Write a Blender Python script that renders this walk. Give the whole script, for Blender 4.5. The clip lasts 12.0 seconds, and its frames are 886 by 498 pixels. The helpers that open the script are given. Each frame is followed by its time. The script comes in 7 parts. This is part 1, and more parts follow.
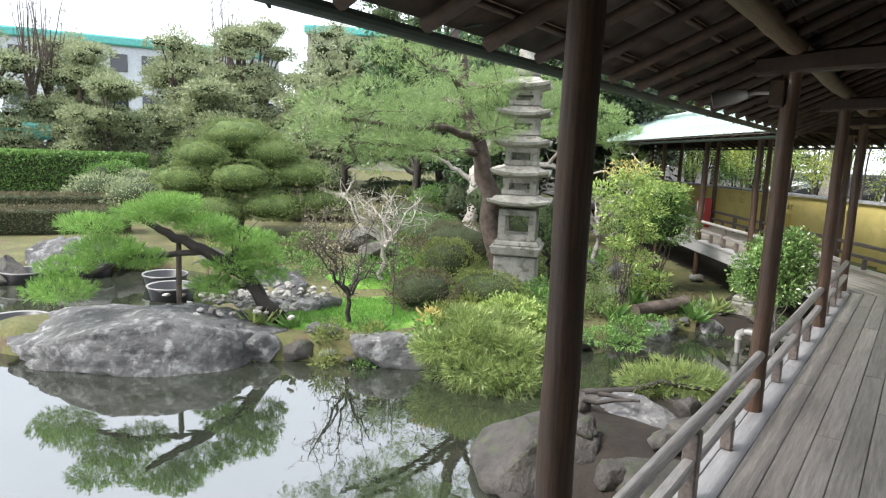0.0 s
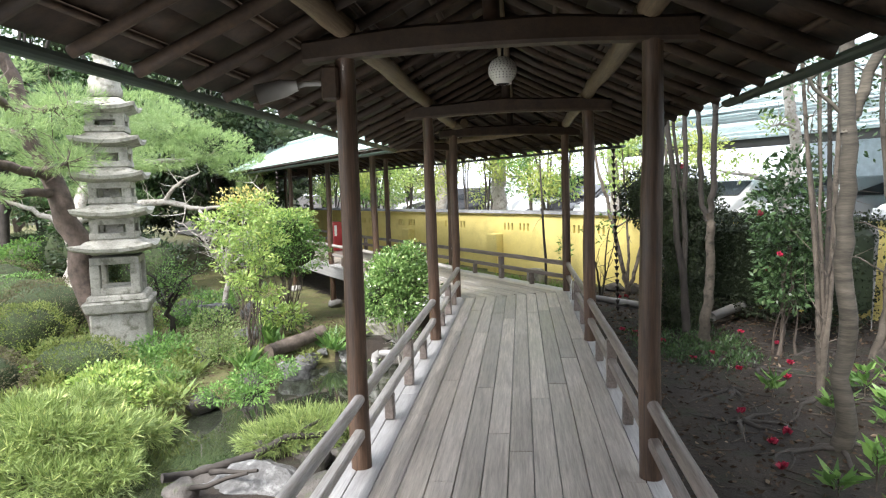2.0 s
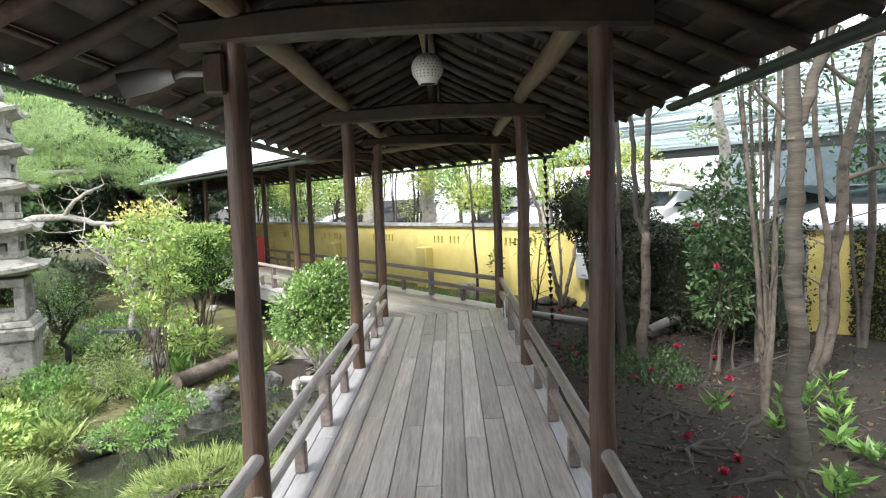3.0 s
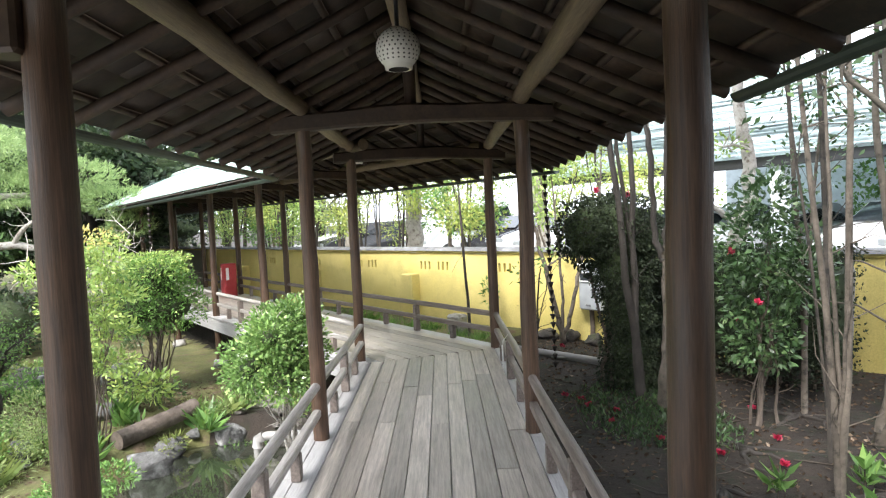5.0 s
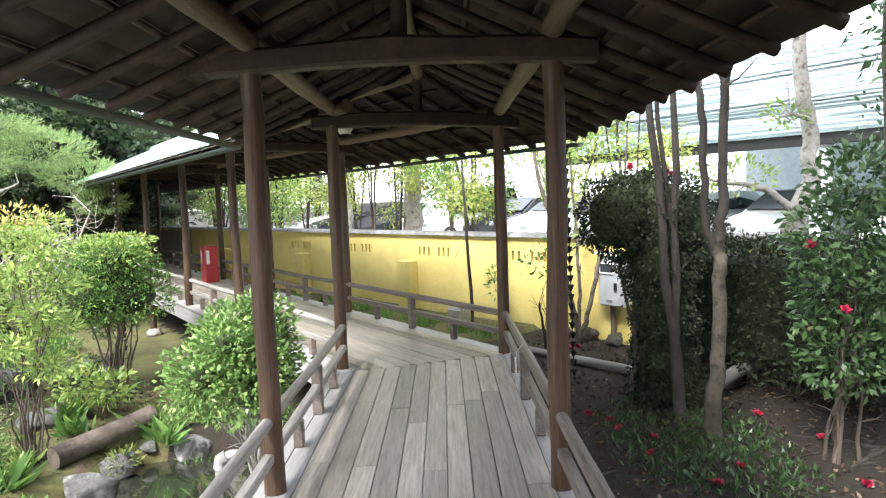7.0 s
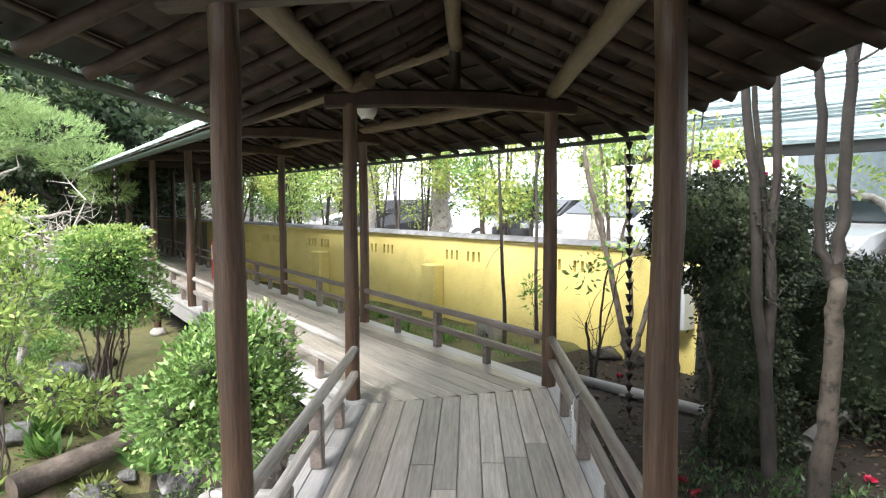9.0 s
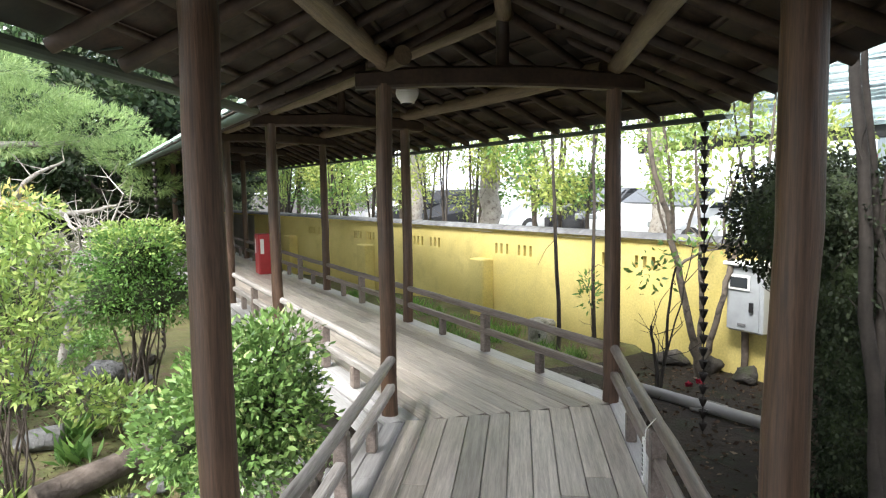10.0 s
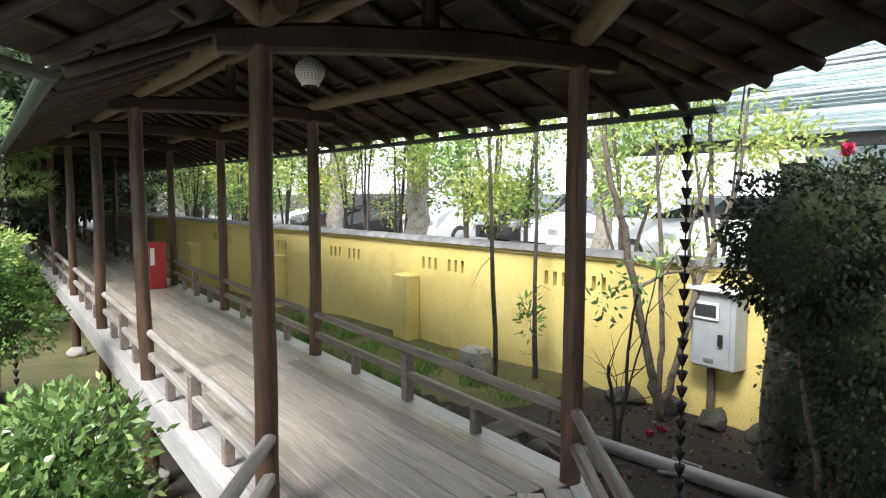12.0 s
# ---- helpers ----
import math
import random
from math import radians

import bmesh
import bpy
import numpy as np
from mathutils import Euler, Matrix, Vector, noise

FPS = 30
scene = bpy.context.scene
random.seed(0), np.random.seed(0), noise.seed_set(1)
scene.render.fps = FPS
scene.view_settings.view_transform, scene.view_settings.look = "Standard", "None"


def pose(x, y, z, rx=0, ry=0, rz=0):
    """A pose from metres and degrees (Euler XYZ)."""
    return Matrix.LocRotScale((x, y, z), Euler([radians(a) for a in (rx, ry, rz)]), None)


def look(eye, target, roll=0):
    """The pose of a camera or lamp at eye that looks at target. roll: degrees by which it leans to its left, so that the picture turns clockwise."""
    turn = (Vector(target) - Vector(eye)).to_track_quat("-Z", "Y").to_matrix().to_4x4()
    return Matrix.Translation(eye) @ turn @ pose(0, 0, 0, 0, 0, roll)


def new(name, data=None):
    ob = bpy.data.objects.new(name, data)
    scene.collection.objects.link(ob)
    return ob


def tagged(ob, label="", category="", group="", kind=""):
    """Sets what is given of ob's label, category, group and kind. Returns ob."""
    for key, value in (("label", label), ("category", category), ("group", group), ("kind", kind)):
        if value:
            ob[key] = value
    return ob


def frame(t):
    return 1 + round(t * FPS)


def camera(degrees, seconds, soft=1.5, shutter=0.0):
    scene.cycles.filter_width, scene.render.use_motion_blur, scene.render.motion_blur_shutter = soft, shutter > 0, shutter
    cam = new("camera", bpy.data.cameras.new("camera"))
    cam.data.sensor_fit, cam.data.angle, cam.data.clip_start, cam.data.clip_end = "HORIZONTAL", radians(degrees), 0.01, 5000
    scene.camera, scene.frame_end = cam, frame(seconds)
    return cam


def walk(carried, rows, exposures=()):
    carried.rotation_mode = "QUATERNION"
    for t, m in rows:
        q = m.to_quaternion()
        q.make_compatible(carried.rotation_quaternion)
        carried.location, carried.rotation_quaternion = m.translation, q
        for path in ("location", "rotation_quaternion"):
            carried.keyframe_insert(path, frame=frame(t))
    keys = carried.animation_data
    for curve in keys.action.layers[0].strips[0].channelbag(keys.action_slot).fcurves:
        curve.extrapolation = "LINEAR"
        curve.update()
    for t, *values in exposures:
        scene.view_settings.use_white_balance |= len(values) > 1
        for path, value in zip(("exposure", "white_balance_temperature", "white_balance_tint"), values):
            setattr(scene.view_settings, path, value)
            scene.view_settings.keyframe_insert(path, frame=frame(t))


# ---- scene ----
cam = camera(68.1, 12.0, soft=1.2)
PATH = [
    (0, (0.018, -0.142, 1.794), (-1.149, 1.456, 1.501), 2.5),
    (0.5, (0.045, 0.242, 1.705), (-0.848, 2.017, 1.482), 2.2),
    (1, (0.037, 0.551, 1.727), (-0.461, 2.481, 1.563), 1.4),
    (1.5, (0.036, 0.878, 1.677), (-0.138, 2.862, 1.495), 0.1),
    (2, (0.171, 1.231, 1.681), (-0.069, 3.208, 1.495), -1.8),
    (2.5, (0.201, 1.557, 1.671), (0.109, 3.545, 1.472), -1.7),
    (3, (0.176, 1.862, 1.685), (0.147, 3.856, 1.527), -2.1),
    (5, (0.223, 3.211, 1.723), (0.226, 5.208, 1.624), -2.7),
    (5.5, (0.202, 3.57, 1.708), (0.196, 5.568, 1.613), -2.8),
    (6, (0.173, 3.922, 1.714), (0.319, 5.915, 1.633), -2.6),
    (6.5, (0.266, 4.301, 1.712), (0.356, 6.297, 1.623), -2.6),
    (7, (0.242, 4.604, 1.698), (0.238, 6.599, 1.544), -2.0),
    (9, (0.128, 5.805, 1.694), (0.053, 7.798, 1.538), -0.2),
    (9.5, (0.094, 6.105, 1.746), (-0.071, 8.088, 1.543), -0.7),
    (10, (0.139, 6.449, 1.711), (-0.092, 8.427, 1.524), -0.8),
    (10.5, (0.055, 6.809, 1.704), (0.019, 8.801, 1.536), -0.4),
    (11, (0.103, 7.161, 1.695), (0.122, 9.154, 1.524), -1.0),
    (11.5, (0.174, 7.511, 1.692), (0.06, 9.501, 1.519), -0.9),
    (12, (0.117, 7.836, 1.74), (0.102, 9.828, 1.562), 0.2),
]
walk(cam, [(t, look(eye, target, roll)) for t, eye, target, roll in PATH], exposures=[(0, 0.75), (0.5, 1.0), (1, 1.25), (2.5, 1.3), (6.5, 1.5), (9.5, 1.4), (12, 1.08)])

# ---------------------------------------------------------------- light
world = bpy.data.worlds.new("sky")
scene.world = world
world.use_nodes = True
wn, wl = world.node_tree.nodes, world.node_tree.links
sky = wn.new("ShaderNodeTexSky")
sky.sky_type, sky.sun_disc = "NISHITA", False
sky.sun_elevation, sky.sun_rotation = radians(50), radians(209)
sky.air_density, sky.dust_density = 1.0, 3.0
veil = wn.new("ShaderNodeMixRGB")
veil.inputs["Fac"].default_value = 0.85
veil.inputs[2].default_value = (9.0, 9.55, 10.5, 1)
wl.new(sky.outputs[0], veil.inputs[1])
wl.new(veil.outputs[0], wn["Background"].inputs["Color"])
wn["Background"].inputs["Strength"].default_value = 0.15
sun = new("sun", bpy.data.lights.new("sun", "SUN"))
sun.data.energy, sun.data.angle, sun.data.color = 3.6, radians(20), (1.0, 0.975, 0.935)
sun.matrix_world = look((0, 0, 0), (0.35, 0.62, -0.85))


# ---------------------------------------------------------------- materials
class Nodes:
    def __init__(self, name):
        self.mat = bpy.data.materials.new(name)
        self.mat.use_nodes = True
        self.t = self.mat.node_tree
        self.bsdf = self.t.nodes["Principled BSDF"]

    def add(self, kind, **values):
        n = self.t.nodes.new(kind)
        for k, v in values.items():
            n.inputs[k].default_value = v
        return n

    def link(self, a, b):
        self.t.links.new(a, b)

    def coords(self, kind="Object", scale=(1, 1, 1), shift=True):
        tc = self.add("ShaderNodeTexCoord")
        mp = self.add("ShaderNodeMapping")
        mp.inputs["Scale"].default_value = scale
        self.link(tc.outputs[kind], mp.inputs["Vector"])
        if shift:
            oi = self.add("ShaderNodeObjectInfo")
            m = self.add("ShaderNodeMath")
            m.operation = "MULTIPLY"
            m.inputs[1].default_value = 37.0
            self.link(oi.outputs["Random"], m.inputs[0])
            self.link(m.outputs[0], mp.inputs["Location"])
        return mp.outputs["Vector"]

    def noise(self, vec, scale, detail=4.0, rough=0.6):
        n = self.add("ShaderNodeTexNoise", Scale=scale, Detail=detail, Roughness=rough)
        self.link(vec, n.inputs["Vector"])
        return n.outputs["Fac"]

    def ramp(self, fac, stops):
        r = self.add("ShaderNodeValToRGB")
        e = r.color_ramp.elements
        while len(e) < len(stops):
            e.new(0.5)
        for el, (p, c) in zip(e, stops):
            el.position, el.color = p, (*c, 1)
        self.link(fac, r.inputs["Fac"])
        return r.outputs["Color"]

    def mix(self, fac, a, b, mode="MIX"):
        m = self.add("ShaderNodeMixRGB")
        m.blend_type = mode
        for sock, val in (("Fac", fac), ("Color1", a), ("Color2", b)):
            if isinstance(val, (int, float)):
                m.inputs[sock].default_value = val
            elif isinstance(val, tuple):
                m.inputs[sock].default_value = (*val, 1)
            else:
                self.link(val, m.inputs[sock])
        return m.outputs["Color"]

    def bump(self, height, strength=0.4, distance=0.01):
        b = self.add("ShaderNodeBump", Strength=strength, Distance=distance)
        self.link(height, b.inputs["Height"])
        self.link(b.outputs["Normal"], self.bsdf.inputs["Normal"])

    def done(self, color, rough=0.7, metal=0.0, spec=0.5):
        if isinstance(color, tuple):
            self.bsdf.inputs["Base Color"].default_value = (*color, 1)
        else:
            self.link(color, self.bsdf.inputs["Base Color"])
        if isinstance(rough, (int, float)):
            self.bsdf.inputs["Roughness"].default_value = rough
        else:
            self.link(rough, self.bsdf.inputs["Roughness"])
        self.bsdf.inputs["Metallic"].default_value = metal
        self.bsdf.inputs["Specular IOR Level"].default_value = spec
        return self.mat


def vary(n, col, low=0.75, high=1.2, island=False):
    """col times a random grey per object or per island."""
    src = n.add("ShaderNodeNewGeometry").outputs["Random Per Island"] if island else n.add("ShaderNodeObjectInfo").outputs["Random"]
    return n.mix(1.0, col, n.ramp(src, [(0, (low,) * 3), (1, (high,) * 3)]), "MULTIPLY")


def wood(name, dark, light, grain=(14, 0.9, 14), rough=0.6, low=0.8, high=1.2, island=False, streak=0.5, fibre=0.45):
    n = Nodes(name)
    vec = n.coords("Object", grain)
    g = n.noise(vec, 3.0, 6, 0.65)
    col = n.ramp(g, [(0.28, dark), (0.72, light)])
    big = n.noise(n.coords("Object", (1.5, 0.5, 1.5)), 1.6, 3)
    col = n.mix(streak, col, n.ramp(big, [(0.3, (0.55, 0.52, 0.5)), (0.7, (1.15, 1.12, 1.08))]), "MULTIPLY")
    col = vary(n, col, low, high, island)
    fib = n.noise(n.coords("Object", tuple(4 * s for s in grain)), 3.0, 3, 0.6)
    col = n.mix(fibre, col, n.ramp(fib, [(0.36, (0.45, 0.43, 0.42)), (0.55, (1.12, 1.12, 1.12))]), "MULTIPLY")
    n.bump(n.mix(0.4, g, fib), 0.6, 0.006)
    return n.done(col, n.ramp(big, [(0.3, (rough - 0.14,) * 3), (0.7, (rough + 0.12,) * 3)]))


def mottled(name, a, b, c=None, scale=3.0, rough=0.8, bump=0.5, dist=0.02, fine=25.0, low=0.85, high=1.15, metal=0.0, kind="Object", contrast=0.4):
    n = Nodes(name)
    vec = n.coords(kind)
    big = n.noise(vec, scale, 5)
    small = n.noise(vec, fine, 5, 0.7)
    col = n.ramp(big, [(0.3, a), (0.7, b)])
    if c:
        col = n.mix(n.ramp(n.noise(vec, scale * 2.3, 6), [(0.52, (0, 0, 0)), (0.66, (1, 1, 1))]), col, c)
    col = n.mix(0.5, col, n.ramp(small, [(0.25, (1 - contrast,) * 3), (0.75, (1 + contrast,) * 3)]), "MULTIPLY")
    col = vary(n, col, low, high)
    n.bump(n.mix(0.5, big, small), bump, dist)
    return n.done(col, rough, metal)


def leafy(name, a, b, tip=None, rough=0.5, through_light=0.35):
    """Leaves: colour from leaf to leaf and from clump to clump, with light passing through."""
    n = Nodes(name)
    geo = n.add("ShaderNodeNewGeometry")
    col = n.ramp(geo.outputs["Random Per Island"], [(0.05, a), (0.9, b)] + ([(1.0, tip)] if tip else []))
    big = n.noise(n.coords("Object", (1, 1, 1)), 2.2, 3)
    col = n.mix(0.8, col, n.ramp(big, [(0.3, (0.7, 0.72, 0.7)), (0.7, (1.25, 1.2, 1.1))]), "MULTIPLY")
    hs = n.add("ShaderNodeHueSaturation", Saturation=0.86)
    n.link(col, hs.inputs["Color"])
    col = hs.outputs["Color"]
    out = n.t.nodes["Material Output"]
    tr = n.add("ShaderNodeBsdfTranslucent")
    ms = n.add("ShaderNodeMixShader", Fac=through_light)
    n.link(col, tr.inputs["Color"])
    m = n.done(col, rough, 0, 0.4)
    n.link(n.bsdf.outputs[0], ms.inputs[1])
    n.link(tr.outputs[0], ms.inputs[2])
    n.link(ms.outputs[0], out.inputs["Surface"])
    return m


def plain(name, color, rough=0.5, metal=0.0, spec=0.5, worn=0.25):
    n = Nodes(name)
    vec = n.coords("Object")
    col = n.mix(1.0, color, n.ramp(n.noise(vec, 6.0, 5), [(0.3, (1 - worn,) * 3), (0.7, (1 + worn * 0.5,) * 3)]), "MULTIPLY")
    return n.done(col, rough, metal, spec)


DECK = wood("weathered deck wood", (0.335, 0.297, 0.26), (0.70, 0.64, 0.58), (16, 0.8, 16), 0.42, 0.70, 1.24, fibre=0.22)
# Weathered wood; its bluish grey also paints the sky's sheen along the deck edges.
EDGE = wood("weathered edge board with painted sky sheen", (0.31, 0.305, 0.305), (0.50, 0.495, 0.50), (16, 0.8, 16), 0.5, 0.9, 1.1, fibre=0.25)
POST = wood("brown stained log", (0.034, 0.0175, 0.010), (0.125, 0.071, 0.042), (22, 22, 0.8), 0.55, 0.8, 1.25, streak=0.8)
RAIL = wood("brown weathered rail", (0.10, 0.079, 0.069), (0.25, 0.208, 0.184), (16, 0.8, 16), 0.45, 0.85, 1.15)
PALERAIL = wood("grey weathered rail", (0.19, 0.175, 0.165), (0.42, 0.40, 0.38), (16, 0.8, 16), 0.42, 0.85, 1.15)
BEAM = wood("dark roof beam wood", (0.019, 0.0105, 0.006), (0.058, 0.034, 0.0195), (2.5, 2.5, 2.5), 0.6, 0.8, 1.2)
LOGM = wood("tan peeled log", (0.095, 0.066, 0.038), (0.195, 0.142, 0.088), (18, 0.8, 18), 0.55, 0.85, 1.15)
CEIL = wood("roof underside boards", (0.019, 0.0108, 0.006), (0.064, 0.038, 0.0215), (3, 3, 3), 0.75, 0.7, 1.25, True)
YELLOW = mottled("yellow plaster", (0.60, 0.49, 0.15), (0.70, 0.585, 0.215), (0.57, 0.47, 0.16), 1.1, 0.85, 0.3, 0.01, 40)
GREYWALL = mottled("grey stained plaster", (0.25, 0.24, 0.2), (0.36, 0.34, 0.28), None, 1.4, 0.9)
TILE = mottled("grey roof tile", (0.085, 0.085, 0.09), (0.17, 0.17, 0.175), (0.12, 0.12, 0.11), 6, 0.6, 0.4, 0.01, 40, 0.75, 1.2)
COPPER = mottled("green copper sheet", (0.42, 0.55, 0.51), (0.54, 0.66, 0.62), (0.36, 0.47, 0.43), 1.2, 0.3, 0.15, 0.01, 30)
GUTTER = plain("dark patina gutter", (0.05, 0.07, 0.06), 0.5, 0.3)
ROCK = mottled("grey garden rock", (0.055, 0.052, 0.052), (0.15, 0.147, 0.145), (0.27, 0.27, 0.265), 2.4, 0.85, 1.0, 0.10, 11, 0.8, 1.2, contrast=0.85)
DARKROCK = mottled("damp dark rock", (0.030, 0.026, 0.023), (0.10, 0.088, 0.078), (0.055, 0.065, 0.03), 2.6, 0.7, 1.0, 0.10, 11, 0.75, 1.25, contrast=0.8)
PALEROCK = mottled("pale rubble stone", (0.20, 0.19, 0.175), (0.40, 0.38, 0.35), None, 3, 0.85, 0.8, 0.03, 20, 0.7, 1.2)
GRANITE = mottled("weathered granite", (0.20, 0.19, 0.165), (0.40, 0.38, 0.335), (0.13, 0.125, 0.095), 3.0, 0.85, 0.8, 0.03, 40, contrast=0.6)
SOIL = mottled("garden soil", (0.012, 0.0085, 0.0065), (0.034, 0.024, 0.017), (0.018, 0.022, 0.010), 1.3, 0.95, 1.0, 0.06, 14, contrast=0.7)
MOSS = mottled("mossy ground", (0.060, 0.070, 0.022), (0.135, 0.125, 0.048), (0.095, 0.066, 0.042), 1.6, 0.95, 1.0, 0.04, 22, contrast=0.7)
ASPHALT = mottled("car park asphalt", (0.09, 0.09, 0.09), (0.14, 0.14, 0.14), None, 1.2, 0.9, 0.4, 0.01, 60)
LAWN = mottled("lawn sward", (0.07, 0.20, 0.015), (0.13, 0.30, 0.03), (0.20, 0.30, 0.07), 1.6, 0.9, 0.6, 0.02, 60)
TANBARK = mottled("tan smooth bark", (0.065, 0.053, 0.042), (0.16, 0.132, 0.106), (0.035, 0.029, 0.023), 5, 0.85, 0.6, 0.012, 30)
RINGBARK = wood("pale ringed bark", (0.03, 0.026, 0.02), (0.125, 0.11, 0.088), (0.9, 0.9, 7.0), 0.85, 0.95, 1.05)
BARK = mottled("rough brown bark", (0.060, 0.045, 0.036), (0.15, 0.12, 0.098), None, 6, 0.9, 1.0, 0.03, 28)
PINEBARK = mottled("pine bark", (0.045, 0.033, 0.027), (0.14, 0.102, 0.085), None, 7, 0.9, 1.0, 0.03, 24)
GREYBARK = mottled("smooth grey bark", (0.032, 0.026, 0.021), (0.085, 0.070, 0.058), (0.02, 0.018, 0.015), 4, 0.85, 0.5, 0.01, 30)
DARKBARK = mottled("dark wet bark", (0.022, 0.018, 0.015), (0.055, 0.045, 0.038), None, 5, 0.8, 0.7, 0.02, 30)
PALEBARK = mottled("lichen pale bark", (0.30, 0.27, 0.24), (0.46, 0.43, 0.39), (0.16, 0.13, 0.11), 7, 0.85, 0.5, 0.01, 40)
L_PINE = leafy("pine needles", (0.15, 0.26, 0.08), (0.34, 0.48, 0.16), (0.50, 0.60, 0.25), 0.5, 0.45)
L_PINE2 = leafy("bright pine needles", (0.11, 0.26, 0.035), (0.26, 0.48, 0.075), (0.40, 0.56, 0.12), 0.5, 0.45)
L_DOME = leafy("pruned pine needles", (0.13, 0.20, 0.055), (0.27, 0.36, 0.105), (0.38, 0.44, 0.16), 0.5, 0.4)
L_LIME = leafy("yellow-green needles", (0.13, 0.21, 0.045), (0.36, 0.47, 0.12), (0.56, 0.60, 0.20))
L_NANDINA = leafy("nandina leaves", (0.17, 0.30, 0.045), (0.40, 0.54, 0.10), (0.60, 0.66, 0.16), 0.4)
L_ORANGE = leafy("orange young leaves", (0.46, 0.40, 0.07), (0.62, 0.50, 0.12), (0.60, 0.33, 0.08), 0.4)
L_BUSH = leafy("mid green leaves", (0.068, 0.176, 0.027), (0.176, 0.365, 0.054), (0.324, 0.540, 0.095), 0.4)
L_GLOSS = leafy("glossy camellia leaves", (0.075, 0.17, 0.03), (0.22, 0.39, 0.08), (0.50, 0.60, 0.21), 0.2, 0.2)
# Darker copy of the camellia green: the shade is in the colour.
L_MID = leafy("camellia leaves darkened as shade", (0.03, 0.075, 0.022), (0.085, 0.17, 0.05), (0.20, 0.30, 0.11), 0.3, 0.2)
L_DARK = leafy("dark evergreen leaves", (0.016, 0.034, 0.013), (0.042, 0.075, 0.027), (0.12, 0.17, 0.06), 0.45, 0.2)
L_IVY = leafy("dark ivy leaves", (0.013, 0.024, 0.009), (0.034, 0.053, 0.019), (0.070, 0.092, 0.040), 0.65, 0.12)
L_AZALEA = leafy("azalea leaves", (0.125, 0.188, 0.031), (0.263, 0.312, 0.062), (0.375, 0.400, 0.100), 0.6)
L_BROWN = leafy("brownish hedge leaves", (0.085, 0.08, 0.04), (0.17, 0.15, 0.08), None, 0.7)
# Leaf green paled so that the colour carries the distance haze.
L_FAR = leafy("far leaves paled as haze", (0.20, 0.26, 0.13), (0.38, 0.43, 0.23), (0.50, 0.53, 0.30), 0.5, 0.45)
L_YELLOW = leafy("yellow-green tree leaves", (0.184, 0.265, 0.034), (0.483, 0.552, 0.092), (0.690, 0.667, 0.149), 0.4, 0.5)
L_GRASS = leafy("grass blades", (0.07, 0.22, 0.015), (0.16, 0.38, 0.03), (0.28, 0.42, 0.07))
# Twigs and inner leaves, with the shade inside the foliage put into the colour.
TWIGS = mottled("inner foliage painted dark as shade", (0.022, 0.034, 0.012), (0.055, 0.08, 0.028), (0.035, 0.032, 0.018), 5, 0.95, 1.0, 0.06, 30)
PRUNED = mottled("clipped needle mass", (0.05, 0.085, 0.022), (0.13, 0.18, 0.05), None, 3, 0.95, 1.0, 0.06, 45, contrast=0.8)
L_PLUM = leafy("pale buds", (0.22, 0.24, 0.10), (0.42, 0.36, 0.26), (0.50, 0.36, 0.36))
L_DRY = leafy("fallen leaves", (0.05, 0.028, 0.016), (0.13, 0.08, 0.045), (0.26, 0.19, 0.13), 0.8, 0.1)
PETAL = plain("red camellia petals", (0.48, 0.025, 0.075), 0.5)
WHITEPAINT = plain("white paint", (0.75, 0.75, 0.73), 0.35, 0, 0.5, 0.06)
CERAMIC = plain("white glazed ceramic", (0.66, 0.64, 0.58), 0.35, 0, 0.5, 0.1)
# Near-black that paints the shade of openings onto closed surfaces.
HOLE = plain("opening painted dark as shade", (0.02, 0.018, 0.015), 0.9)
GREYPAINT = plain("pale grey metal", (0.34, 0.36, 0.375), 0.4, 0.0, 0.5, 0.15)
REDPAINT = plain("red enamel", (0.40, 0.035, 0.04), 0.35, 0, 0.5, 0.15)
PVC = plain("grey plastic pipe", (0.24, 0.23, 0.22), 0.45, 0, 0.5, 0.15)
CHAIN = plain("dark bronze", (0.025, 0.02, 0.018), 0.5, 0.6)
BLACK = plain("black plastic", (0.018, 0.018, 0.02), 0.4)
TYRE = plain("tyre rubber", (0.02, 0.02, 0.02), 0.8)
CARWHITE = plain("white car paint", (0.72, 0.73, 0.74), 0.15, 0, 0.6, 0.03)
CARGREY = plain("silver car paint", (0.35, 0.36, 0.37), 0.2, 0.4, 0.6, 0.03)
CARBLACK = plain("black car paint", (0.02, 0.02, 0.022), 0.15, 0, 0.6, 0.05)
CARGLASS = plain("dark car glass", (0.03, 0.035, 0.04), 0.05, 0, 0.7, 0.02)
TEAL = plain("teal painted metal", (0.10, 0.42, 0.38), 0.5)
SHED = mottled("pale blue-green sheet roof", (0.42, 0.52, 0.53), (0.50, 0.59, 0.59), None, 0.5, 0.45, 0.1, 0.01, 12)
FACADE = mottled("pale blue facade", (0.50, 0.54, 0.58), (0.58, 0.62, 0.65), None, 0.2, 0.8, 0.1, 0.01, 4)


def water_material():
    n = Nodes("pond water")
    vec = n.coords("Object", (1, 1, 1), False)
    murk = n.ramp(n.noise(vec, 0.4, 3), [(0.3, (0.016, 0.020, 0.013)), (0.7, (0.034, 0.038, 0.026))])
    n.bump(n.mix(0.45, n.noise(vec, 1.6, 3, 0.5), n.noise(vec, 7.0, 2, 0.5)), 0.05, 0.03)
    n.bsdf.inputs["IOR"].default_value = 2.3
    return n.done(murk, 0.02, 0, 0.9)


WATER = water_material()


# ---------------------------------------------------------------- helpers for shapes
RNG = np.random.default_rng(7)


def smooth(me, on=True):
    me.polygons.foreach_set("use_smooth", np.full(len(me.polygons), on))


